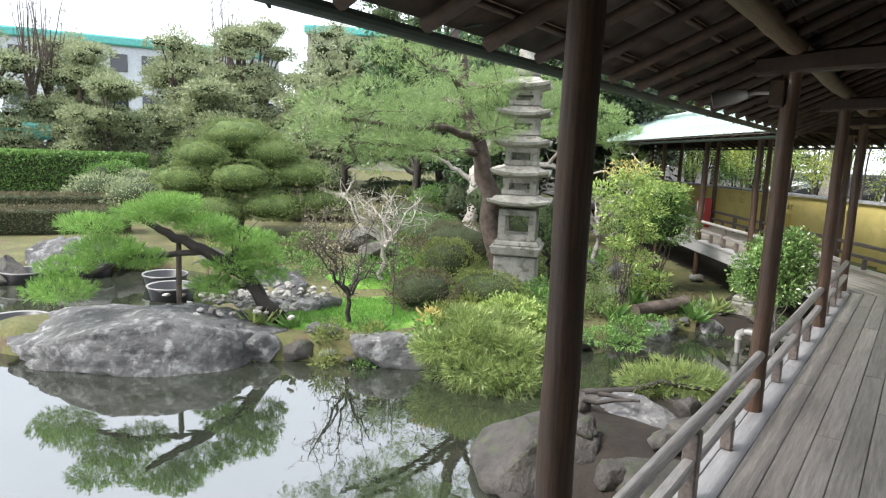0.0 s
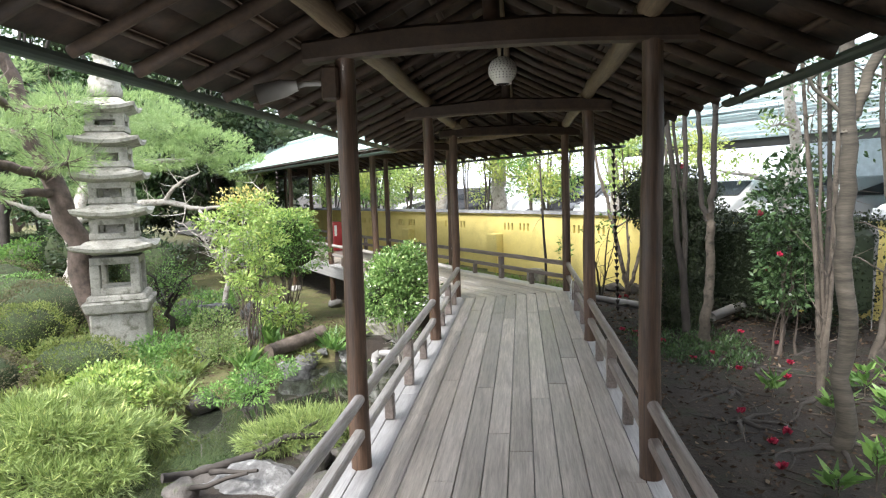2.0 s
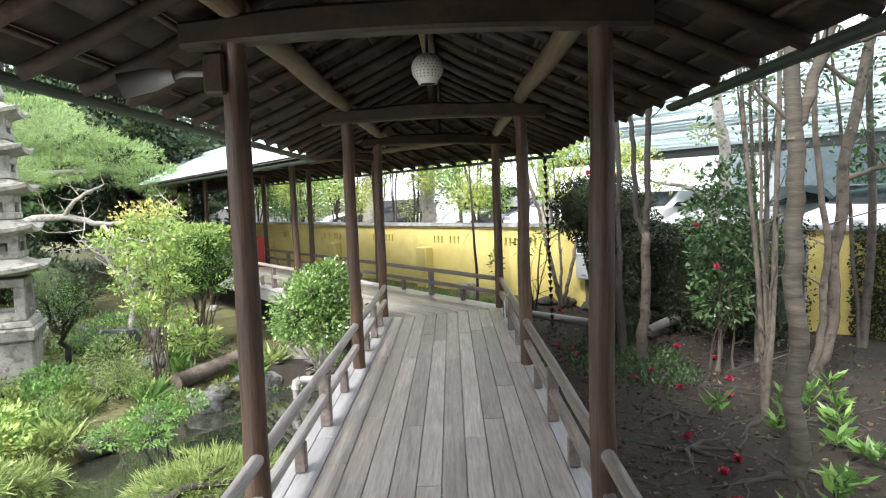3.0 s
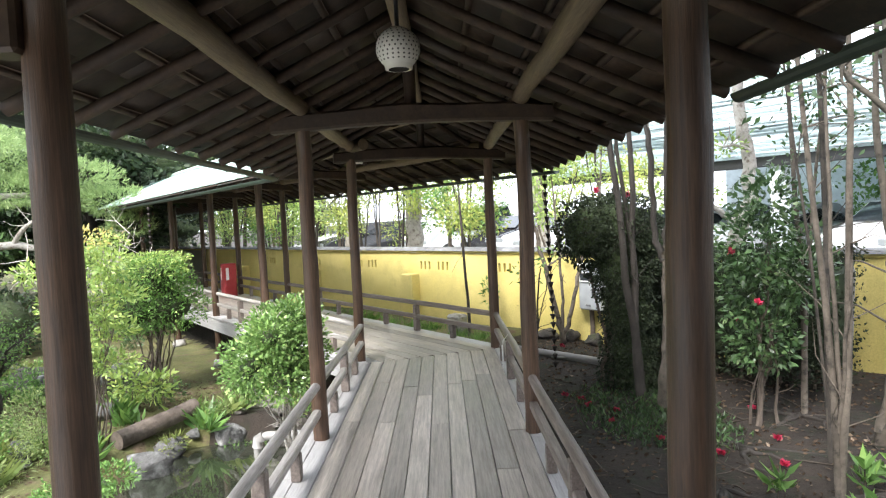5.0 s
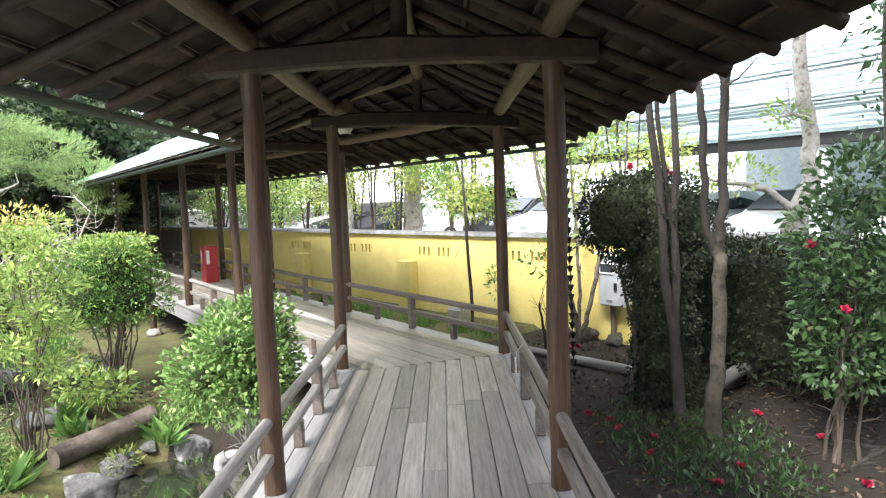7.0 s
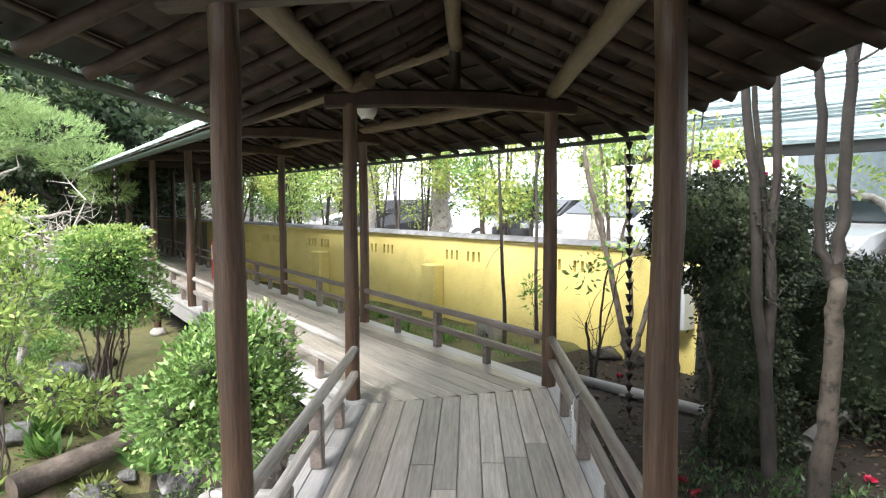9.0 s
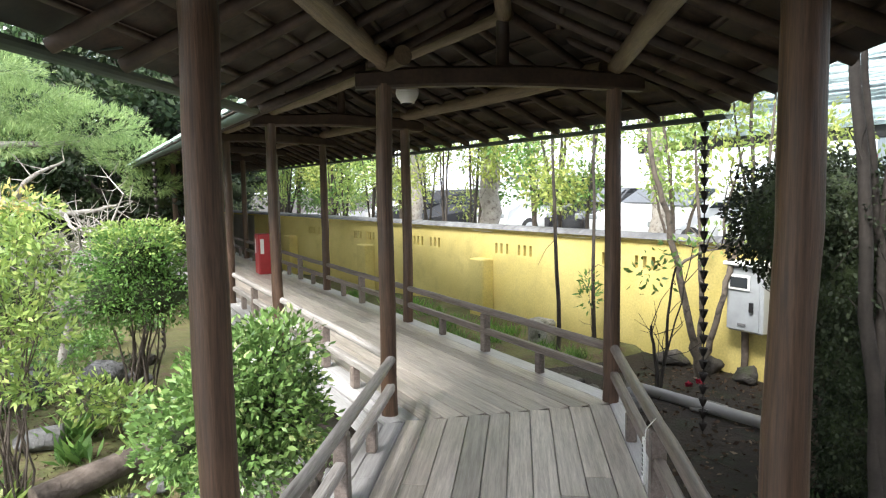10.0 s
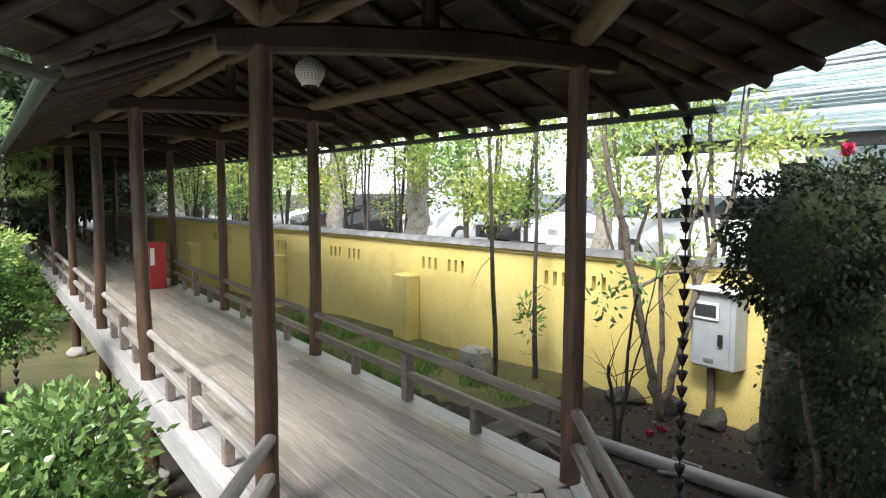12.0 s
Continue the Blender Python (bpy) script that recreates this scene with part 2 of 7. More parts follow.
def mesh_of(verts, faces, mat, soft=True):
    me = bpy.data.meshes.new("shape")
    me.from_pydata(verts, [], faces)
    me.materials.append(mat)
    if soft:
        smooth(me)
    return me


def from_bm(bm, mat, soft=False):
    me = bpy.data.meshes.new("shape")
    bmesh.ops.recalc_face_normals(bm, faces=bm.faces)
    bm.to_mesh(me)
    bm.free()
    me.materials.append(mat)
    if soft:
        smooth(me)
    return me


def thing(name, at=(0, 0, 0), label="", category="", group="", kind="", turn=0):
    ob = new(name)
    ob.matrix_world = pose(*at, 0, 0, turn)
    return tagged(ob, label, category, group, kind)


def part(name, data, mat=None, parent=None, label="", at=None):
    """One mesh under a thing or part; data is a bmesh or a mesh in the parent's coordinates."""
    me = from_bm(data, mat) if isinstance(data, bmesh.types.BMesh) else data
    ob = new(name, me)
    ob.parent = parent
    if at is not None:
        ob.matrix_basis = at
    return tagged(ob, label)


def whole(name, data, mat, at, label, category, group="", kind=""):
    me = from_bm(data, mat) if isinstance(data, bmesh.types.BMesh) else data
    ob = new(name, me)
    ob.matrix_world = at if isinstance(at, Matrix) else pose(*at)
    return tagged(ob, label, category, group, kind)


def box(sx, sy, sz, at=(0, 0, 0), bevel=0.0, bm=None, turn=0):
    """A bevelled box whose base's middle is at the given place."""
    b = bm or bmesh.new()
    made = bmesh.ops.create_cube(b, size=1.0, matrix=pose(at[0], at[1], at[2] + sz / 2, 0, 0, turn) @ Matrix.Diagonal((sx, sy, sz, 1)))
    if bevel:
        edges = list({e for v in made["verts"] for e in v.link_edges})
        bmesh.ops.bevel(b, geom=edges, offset=bevel, segments=1, affect="EDGES")
    return b


def tubes(paths, sides=7, caps=True):
    """Verts and faces of tubes along polylines: each path is (points, radii)."""
    V, F = [], []
    for pts, rad in paths:
        pts = np.asarray(pts, float)
        rad = np.broadcast_to(np.asarray(rad, float), (len(pts),))
        d = np.gradient(pts, axis=0)
        d /= np.linalg.norm(d, axis=1)[:, None] + 1e-9
        ref = np.array([0, 0, 1.0]) if abs(d[:, 2].mean()) < 0.8 else np.array([1.0, 0, 0])
        a = np.cross(d, ref)
        a /= np.linalg.norm(a, axis=1)[:, None] + 1e-9
        b = np.cross(d, a)
        ang = np.linspace(0, 2 * np.pi, sides, endpoint=False)
        base = len(V)
        ring = pts[:, None] + rad[:, None, None] * (np.cos(ang)[None, :, None] * a[:, None] + np.sin(ang)[None, :, None] * b[:, None])
        V.extend(ring.reshape(-1, 3).tolist())
        for i in range(len(pts) - 1):
            for j in range(sides):
                k = (j + 1) % sides
                F.append((base + i * sides + j, base + i * sides + k, base + (i + 1) * sides + k, base + (i + 1) * sides + j))
        if caps:
            F.append(tuple(base + j for j in range(sides)))
            F.append(tuple(base + (len(pts) - 1) * sides + j for j in reversed(range(sides))))
    return V, F


def log_mesh(p, q, r, mat, r2=None, wobble=0.006, sides=14, seed=0):
    """A log from p to q, slightly bent and knotty."""
    rng = np.random.default_rng(seed)
    p, q = np.array(p, float), np.array(q, float)
    n = max(4, int(np.linalg.norm(q - p) / 0.25))
    s = np.linspace(0, 1, n)
    bend = np.cumsum(rng.normal(0, wobble, (n, 3)), axis=0)
    bend -= bend[0] + s[:, None] * (bend[-1] - bend[0])
    pts = p + s[:, None] * (q - p) + bend
    rad = (r + ((r2 or r) - r) * s) * (1 + rng.normal(0, 0.02, n))
    V, F = tubes([(pts, rad)], sides)
    me = mesh_of(V, F, mat)
    flat = np.zeros(len(me.polygons), bool)
    flat[:-2] = True
    me.polygons.foreach_set("use_smooth", flat)
    return me


def lathe(profile, sides=24, at=(0, 0, 0)):
    V, F = [], []
    for r, z in profile:
        for j in range(sides):
            a = 2 * math.pi * j / sides
            V.append((at[0] + r * math.cos(a), at[1] + r * math.sin(a), at[2] + z))
    for i in range(len(profile) - 1):
        for j in range(sides):
            k = (j + 1) % sides
            F.append((i * sides + j, i * sides + k, (i + 1) * sides + k, (i + 1) * sides + j))
    return V, F


def unit(n, rng):
    v = rng.normal(size=(n, 3))
    return v / (np.linalg.norm(v, axis=1)[:, None] + 1e-9)


def leaves(points, out, length, width, mat, rng, spread=0.7, up=0.0, fold=0.18):
    """Leaf blades at points, turned towards out (both n x 3), each folded along its rib."""
    n = len(points)
    d = out + spread * unit(n, rng)
    d[:, 2] += up
    d /= np.linalg.norm(d, axis=1)[:, None] + 1e-9
    side = np.cross(d, unit(n, rng))
    side /= np.linalg.norm(side, axis=1)[:, None] + 1e-9
    nor = np.cross(side, d)
    L = (length * rng.uniform(0.6, 1.25, n))[:, None]
    W = L * width
    b = points
    v = np.stack([b, b + d * L * 0.45 + side * W * 0.5 + nor * W * fold, b + d * L, b + d * L * 0.45 - side * W * 0.5 + nor * W * fold], 1).reshape(-1, 3)
    return quads(v, n, mat)


def quads(v, n, mat):
    me = bpy.data.meshes.new("leaves")
    me.vertices.add(4 * n)
    me.vertices.foreach_set("co", v.astype(np.float32).ravel())
    me.loops.add(4 * n)
    me.loops.foreach_set("vertex_index", np.arange(4 * n, dtype=np.int32))
    me.polygons.add(n)
    me.polygons.foreach_set("loop_start", np.arange(0, 4 * n, 4, dtype=np.int32))
    me.polygons.foreach_set("loop_total", np.full(n, 4, np.int32))
    me.update(calc_edges=True)
    me.materials.append(mat)
    return me


def tufts(points, out, length, mat, rng, needles=7, width=0.05, spread=0.6, up=0.3):
    """Bunches of thin needles."""
    p = np.repeat(points, needles, 0)
    o = np.repeat(out, needles, 0)
    return leaves(p, o, length, width, mat, rng, spread, up, 0.0)


def in_clumps(clumps, n, rng, shell=0.55):
    """n points and outward ways in ellipsoids (x, y, z, rx, ry, rz), towards their skins; uneven outline."""
    c = np.array(clumps, float)
    vol = (c[:, 3] * c[:, 4] + c[:, 4] * c[:, 5] + c[:, 3] * c[:, 5])
    k = rng.choice(len(c), n, p=vol / vol.sum())
    w = unit(n, rng)
    bump = 1 + 0.12 * np.sin(w[:, 0] * 7 + k) * np.sin(w[:, 1] * 6 + 2 * k) + 0.08 * np.sin(w[:, 2] * 11 + k)
    rad = (shell + (1.04 - shell) * rng.random(n) ** 0.6) * bump
    return c[k, :3] + c[k, 3:] * w * rad[:, None], w


def branchy(base, tops, r, rng, wander=0.06, split=0.45, steps=7):
    """Stems from base towards each top, leaving a shared foot at different heights."""
    paths = []
    base = np.array(base, float)
    for i, top in enumerate(tops):
        top = np.array(top, float)
        s = np.linspace(0, 1, steps)
        mid = base + (top - base) * np.array([0.25, 0.25, 0.6]) * split * 2
        pts = np.outer((1 - s) ** 2, base) + np.outer(2 * s * (1 - s), mid) + np.outer(s ** 2, top)
        pts[1:-1] += rng.normal(0, wander, (steps - 2, 3)) * np.linalg.norm(top - base) * 0.25
        paths.append((pts, np.linspace(r, r * 0.22, steps)))
    return paths


def twigs(paths, rng, per=4, length=0.4, r=0.006, up=0.3):
    out = []
    for pts, rad in paths:
        pts = np.asarray(pts)
        n = len(pts)
        for _ in range(per):
            i = rng.integers(max(1, n // 3), n)
            d = unit(1, rng)[0] + np.array([0, 0, up])
            a = pts[i]
            b = a + d * length * rng.uniform(0.3, 0.7)
            c = b + (d + 0.7 * unit(1, rng)[0]) * length * rng.uniform(0.3, 0.6)
            out.append((np.array([a, b, c]), np.array([r, r * 0.7, r * 0.25])))
    return out


def woody(ob, paths, bark, name="limb", sides=7, small=()):
    """Each limb a part; the twigs, past counting, one part."""
    for q in paths:
        part(name, mesh_of(*tubes([q], sides), bark), None, ob)
    if small:
        tagged(part("twig_spray", mesh_of(*tubes(small, 5), bark), None, ob), kind="stuff")


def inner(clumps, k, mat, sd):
    """The dense inside of clipped or thick foliage: uneven lumps under the leaves. In TWIGS their dark colour paints
    the shade there.
    """
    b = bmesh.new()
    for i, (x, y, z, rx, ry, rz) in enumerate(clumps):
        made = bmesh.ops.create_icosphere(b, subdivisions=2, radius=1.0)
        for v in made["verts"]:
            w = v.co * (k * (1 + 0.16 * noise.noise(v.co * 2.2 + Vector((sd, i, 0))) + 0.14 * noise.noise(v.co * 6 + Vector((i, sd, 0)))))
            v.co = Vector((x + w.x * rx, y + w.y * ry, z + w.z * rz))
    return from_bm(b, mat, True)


# ---------------------------------------------------------------- plan
A2 = 35.6
C2 = pose(0.86, 11.65, 0, 0, 0, A2)                     # the second corridor's own axes: x across, y along


def c2(u, v, z=0.0):
    return tuple(C2 @ Vector((v, u, z)))


AW = A2 + 8.0                                           # the yellow wall runs in towards the second corridor
WALL = C2 @ pose(3.12, 0, 0, 0, 0, 8.0)                 # the wall's own axes: x behind its face, y along


def w2(u, v, z=0.0):
    """Garden beside the second corridor: v is 0 at its posts, 2.55 at the wall's face, more behind it."""
    s = float(np.interp(u, (-30, 0, 4, 7.95, 12.3, 34), (-27, 0, 3.72, 6.87, 9.95, 25)))
    face = 3.12 - 0.1405 * s
    across = v if v <= 0 else v * face / 2.55 if v <= 2.55 else face + (v - 2.55) * 0.85
    return tuple(C2 @ Vector((across, s, z)))


CUT = Vector((0.03, 11.38, 0))                          # where the corridors' middle lines cross
CUTN = Vector((-math.sin(radians(A2 / 2)), math.cos(radians(A2 / 2)), 0))
POND = [(-1.3, -12), (-1.3, 4.2), (-1.9, 4.8), (-3.0, 4.9), (-3.3, 6.2), (-2.9, 7.6), (-2.2, 8.6), (-0.6, 9.1), (-0.6, 10.7), (-1.6, 10.8), (-1.6, 11.8), (-2.4, 12.3),
        (-3.4, 12.0), (-3.75, 10.6), (-4.25, 9.3), (-4.7, 7.9), (-5.2, 7.15), (-6.0, 6.7), (-7.1, 5.9), (-7.7, 5.2), (-8.6, 3.9), (-10.6, 3.2),
        (-11.4, 3.6), (-11.2, 5.0), (-9.9, 6.9), (-10.6, 8.0), (-12.5, 9.0), (-14.6, 8.6), (-15.5, 6.5), (-15.5, 2), (-20, -12)]
WATERLINE = -1.3


def inside_pond(x, y):
    """Signed distance to the bank in metres, positive over the water."""
    p = np.array(POND)
    q = np.roll(p, -1, 0)
    best = np.full(x.shape, 1e9)
    odd = np.zeros(x.shape, bool)
    for (ax, ay), (bx, by) in zip(p, q):
        ex, ey = bx - ax, by - ay
        t = np.clip(((x - ax) * ex + (y - ay) * ey) / (ex * ex + ey * ey), 0, 1)
        best = np.minimum(best, np.hypot(x - ax - t * ex, y - ay - t * ey))
        odd ^= ((ay > y) != (by > y)) & (x < ex * (y - ay) / (ey + 1e-12) + ax)
    return np.where(odd, best, -best)


def ground_height(x, y):
    x, y = np.asarray(x, float), np.asarray(y, float)
    v = (x - 0.86) * math.cos(radians(A2)) + (y - 11.65) * math.sin(radians(A2))
    far = np.clip((np.hypot(x + 7, y - 9) - 9) / 25, 0, 1)
    left = -1.02 + 0.35 * far
    side = np.clip((np.minimum(np.maximum(x - 0.2, v - 0.3), 50) + 0.0) / 0.9, 0, 1)
    side = side * side * (3 - 2 * side)
    z = left + (-0.5 - left) * side
    z = z + 0.05 * np.sin(x * 1.3 + 0.7 * y) * np.sin(y * 0.9 - 0.4 * x) + 0.02 * np.sin(3.1 * x) * np.sin(2.7 * y + 1)
    d = inside_pond(x, y)
    s = np.clip((d + 0.35) / 0.7, 0, 1)
    return z + (-2.0 - z) * s * s * (3 - 2 * s)


def gz(x, y):
    return float(ground_height(np.array([x]), np.array([y]))[0])


# ---------------------------------------------------------------- ground and water
def axis(lo, hi, step, reach):
    mid = np.arange(lo, hi + step, step)
    out = np.geomspace(step, reach, 28).cumsum()
    return np.concatenate([lo - out[::-1], mid, mid[-1] + out])


def build_ground():
    xs, ys = axis(-17, 7, 0.22, 60), axis(-2, 24, 0.22, 60)
    X, Y = np.meshgrid(xs, ys)
    Z = ground_height(X, Y)
    V = np.stack([X, Y, Z], -1).reshape(-1, 3)
    w, h = len(xs), len(ys)
    i = np.arange((h - 1) * (w - 1))
    r, c = i // (w - 1), i % (w - 1)
    q = r * w + c
    F = np.stack([q, q + 1, q + w + 1, q + w], 1)
    me = mesh_of(V.tolist(), F.tolist(), SOIL)
    me.materials.append(MOSS)
    cx, cy = X.ravel()[q] + 0.1, Y.ravel()[q] + 0.1
    v = (cx - 0.86) * math.cos(radians(A2)) + (cy - 11.65) * math.sin(radians(A2))
    mossy = (cx < -3.1) & (v < -1.2)
    me.polygons.foreach_set("material_index", mossy.astype(np.int32))
    whole("ground", me, None, Matrix(), "brown garden soil with moss and pond banks", "ground", kind="structure")


build_ground()
bmw = bmesh.new()
bmesh.ops.create_grid(bmw, x_segments=2, y_segments=2, size=1.0, matrix=Matrix.Translation((-10.4, 2, WATERLINE)) @ Matrix.Diagonal((9.9, 14, 1, 1)))
whole("water", bmw, WATER, Matrix(), "still murky green pond water reflecting the sky", "water", kind="structure")


# ---------------------------------------------------------------- covered walkway
def cut_keep(bm, keep_near, m=Matrix()):
    inv = m.inverted()
    co, no = inv @ CUT, (inv.to_3x3() @ CUTN)
    geom = bm.verts[:] + bm.edges[:] + bm.faces[:]
    bmesh.ops.bisect_plane(bm, geom=geom, plane_co=co, plane_no=no, clear_outer=keep_near, clear_inner=not keep_near)
    return bm


def bm_of(V, F):
    me = mesh_of(V, F, BEAM)
    bm = bmesh.new()
    bm.from_mesh(me)
    bpy.data.meshes.remove(me)
    return bm


RIDGE, EAVE = 3.06, 2.275


def roof_line(s):
    """Height of the roof's underside at s (0 the ridge, 1 the eave)."""
    return RIDGE + (EAVE - RIDGE) * (s ** 0.92)


def roof_parts(y0, y1, mid, half, m, near, tag, right_from, right_to):
    """Ceiling (boards, battens and rafters in one mesh), copper roof and gutters of one corridor."""
    rng = np.random.default_rng(len(tag) + int(y1))
    V, F = [], []

    def slab(x0, x1, ya, yb, za, zb, th):
        b = len(V)
        for x, z in ((x0, za), (x1, zb)):
            for y in (ya, yb):
                V.extend([(x, y, z), (x, y, z + th)])
        F.extend([tuple(b + i for i in f) for f in ((0, 2, 6, 4), (1, 5, 7, 3), (0, 1, 3, 2), (4, 6, 7, 5), (0, 4, 5, 1), (2, 3, 7, 6))])

    for sgn in (-1, 1):
        for k in range(9):                               # lapped boards, each with its lower edge dropped
            s0, s1 = k / 9, (k + 1) / 9
            y = y0
            while y < y1:
                ln = rng.uniform(1.4, 2.2)
                dz = rng.uniform(0, 0.006)
                slab(mid + sgn * half * s0, mid + sgn * half * (s1 + 0.012), y, min(y + ln - 0.006, y1), roof_line(s0) + 0.045 + dz, roof_line(s1) + 0.03 + dz, 0.014)
                y += ln
        for s in (0.24, 0.46, 0.68, 0.9):                # battens along the roof
            slab(mid + sgn * (half * s - 0.018), mid + sgn * (half * s + 0.018), y0, y1, roof_line(s) + 0.022, roof_line(s) + 0.017, 0.022)
        y = y0 + 0.1
        while y < y1:                                    # rafters: thin logs
            s = np.linspace(0.0, 0.985, 6)
            pts = np.stack([mid + sgn * half * s, np.full(6, y) + rng.normal(0, 0.008, 6), roof_line(s) - 0.018 + rng.normal(0, 0.003, 6)], 1)
            v, f = tubes([(pts, 0.034 * rng.uniform(0.85, 1.15))], 7)
            b = len(V)
            V.extend(v)
            F.extend([tuple(b + i for i in q) for q in f])
            y += 0.46
    bm = cut_keep(bm_of(V, F), near, m)
    whole("ceiling_" + tag, bm, CEIL, m, "dark brown boarded roof underside with log rafters", "ceiling", kind="structure")

    V, F = [], []
    n = int((y1 - y0) / 0.42)
    for sgn in (-1, 1):
        for k in range(3):
            for i in range(n):
                s0, s1 = k / 3, (k + 1) / 3
                slab(mid + sgn * half * 1.005 * s0, mid + sgn * half * 1.005 * s1, y0 + i * (y1 - y0) / n, y0 + (i + 1) * (y1 - y0) / n - 0.012, roof_line(s0) + 0.085, roof_line(s1) + 0.07, 0.02)
        for i in range(n):
            yy = y0 + i * (y1 - y0) / n - 0.006
            slab(mid, mid + sgn * half * 1.005, yy - 0.012, yy + 0.012, RIDGE + 0.1, EAVE + 0.085, 0.03)
    v, f = tubes([([(mid, y0, RIDGE + 0.12), (mid, y1, RIDGE + 0.12)], 0.07)], 10)
    b = len(V)
    V.extend(v)
    F.extend([tuple(b + i for i in q) for q in f])
    bm = cut_keep(bm_of(V, F), near, m)
    whole("roof_" + tag, bm, COPPER, m, "green patinated copper roof with raised seams", "roof", kind="structure")
    for sgn in (-1, 1):
        ya, yb = (y0, y1) if sgn < 0 else (right_from, right_to)
        g = bmesh.new()
        prof = [(0.045 * math.cos(a), 0.045 * math.sin(a)) for a in np.linspace(math.pi, 2 * math.pi, 9)] + [(0.039 * math.cos(a), 0.039 * math.sin(a)) for a in np.linspace(2 * math.pi, math.pi, 9)]
        rows = [[g.verts.new((mid + sgn * (half + 0.035) + px, y, EAVE - 0.012 + pz)) for px, pz in prof] for y in (ya, yb)]
        for i in range(len(prof)):
            j = (i + 1) % len(prof)
            g.faces.new((rows[0][i], rows[0][j], rows[1][j], rows[1][i]))
        cut_keep(g, near, m)
        gut = whole("gutter", g, GUTTER, m, "dark patinated half-round rain gutter under the eave", "gutter", "eave gutters")
        y = ya + 0.35
        while y < yb - 0.2:
            p = m @ Vector((mid + sgn * (half + 0.05), y, 0))
            if ((p - CUT).dot(CUTN) < -0.6) == near and abs((p - CUT).dot(CUTN)) > 0.6:
                hook, f = tubes([([(mid + sgn * (half - 0.1), y, EAVE + 0.05), (mid + sgn * (half + 0.05), y, EAVE + 0.04), (mid + sgn * (half + 0.09), y, EAVE - 0.01), (mid + sgn * (half + 0.035), y, EAVE - 0.065)], 0.006)], 5)
                part("gutter_bracket", mesh_of(hook, f, GUTTER), None, gut)
            y += 0.99


roof_parts(-12.0, 14.0, 0.03, 1.67, Matrix(), True, "1", -12.0, 6.5)
roof_parts(-2.5, 26.4, -0.81, 1.70, C2, False, "2", -0.40, 26.4)

# posts and tie beams: (left, right) in the walkway's own axes
ROWS1 = [(-11.3, -11.3), (-8.0, -8.0), (-4.8, -4.8), (-1.55, -1.45), (1.63, 1.62), (5.01, 4.96), (8.37, 8.31)]
XL, XR = -0.82, 0.88
BEAMZ = 2.42
seed = 0


def post(p, foot, label, thick=1.0):
    global seed
    seed += 1
    rng = np.random.default_rng(seed)
    top = (rng.normal(0, 0.01), rng.normal(0, 0.01), BEAMZ + 0.04 - p[2])
    me = log_mesh((0, 0, foot - p[2]), top, 0.068 * thick, POST, 0.058 * thick, 0.004, 16, seed)
    return whole("wooden_post", me, None, p, label, "post", "walkway posts")


def beam(p, q, over=0.24):
    """A tie beam from post to post, squared and slightly arched, with its king post."""
    global seed
    seed += 1
    p, q = Vector(p), Vector(q)
    d = (q - p)
    ln = d.length
    ang = math.degrees(math.atan2(d.y, d.x))
    ob = thing("tie_beam", (p.x, p.y, BEAMZ), "dark hand-hewn tie beam across the walkway posts", "beam", "walkway tie beams", turn=ang)
    b = bmesh.new()
    n, rows = 13, []
    for i in range(n):
        x = -over + (ln + 2 * over) * i / (n - 1)
        arch = 0.035 * math.sin(math.pi * i / (n - 1))
        h = 0.15 - 0.02 * abs(2 * i / (n - 1) - 1) + 0.006 * math.sin(5 * i + seed)
        w = 0.062
        rows.append([b.verts.new(c) for c in ((x, -w, arch + 0.018), (x, -w + 0.018, arch), (x, w - 0.018, arch), (x, w, arch + 0.018), (x, w, arch + h - 0.02), (x, w - 0.02, arch + h), (x, -w + 0.02, arch + h), (x, -w, arch + h - 0.02))])
    for r, s in zip(rows, rows[1:]):
        for i in range(8):
            b.faces.new((r[i], r[(i + 1) % 8], s[(i + 1) % 8], s[i]))
    b.faces.new(rows[0])
    b.faces.new(rows[-1])
    part("beam", b, BEAM, ob)
    part("king_post", log_mesh((ln / 2, 0, 0.15), (ln / 2, 0, RIDGE - 0.12 - BEAMZ), 0.05, BEAM, 0.048, 0.003, 10, seed), None, ob)
    return ob


for yl, yr in ROWS1:
    near = yl == 1.63                                    # the slimmer post at the start stands a little out of line
    post((XL - 0.01 * near, yl + 0.03 * near, 0), -2.1, "brown stained log post standing through the deck edge", 0.93 if near else 1.0)
    post((XR, yr, 0), -0.7, "brown stained log post standing through the deck edge")
    beam((XL, yl, 0), (XR, yr, 0))
L4, R4 = (-0.82, 11.22, 0), (0.86, 11.66, 0)
post(L4, -2.1, "brown log post at the bend of the walkway")
post(R4, -0.7, "brown log post at the bend of the walkway")
beam(L4, R4, 0.22)
U2 = [3.72, 6.87, 9.95, 13.0, 16.1, 19.2, 22.3, 25.4]
U2L = [3.75, 6.45, 9.60, 12.75, 15.9, 19.05, 22.2, 25.3]
V2R, V2L, V2RAIL = 0.02, -1.63, -1.61
for u, ul in zip(U2, U2L):
    post(c2(u, V2R), -0.7, "brown stained log post standing through the deck edge")
    post(c2(ul, V2L), -1.2, "grey-brown log post standing on a stone foot")
    beam(c2(ul, V2L), c2(u, V2R))
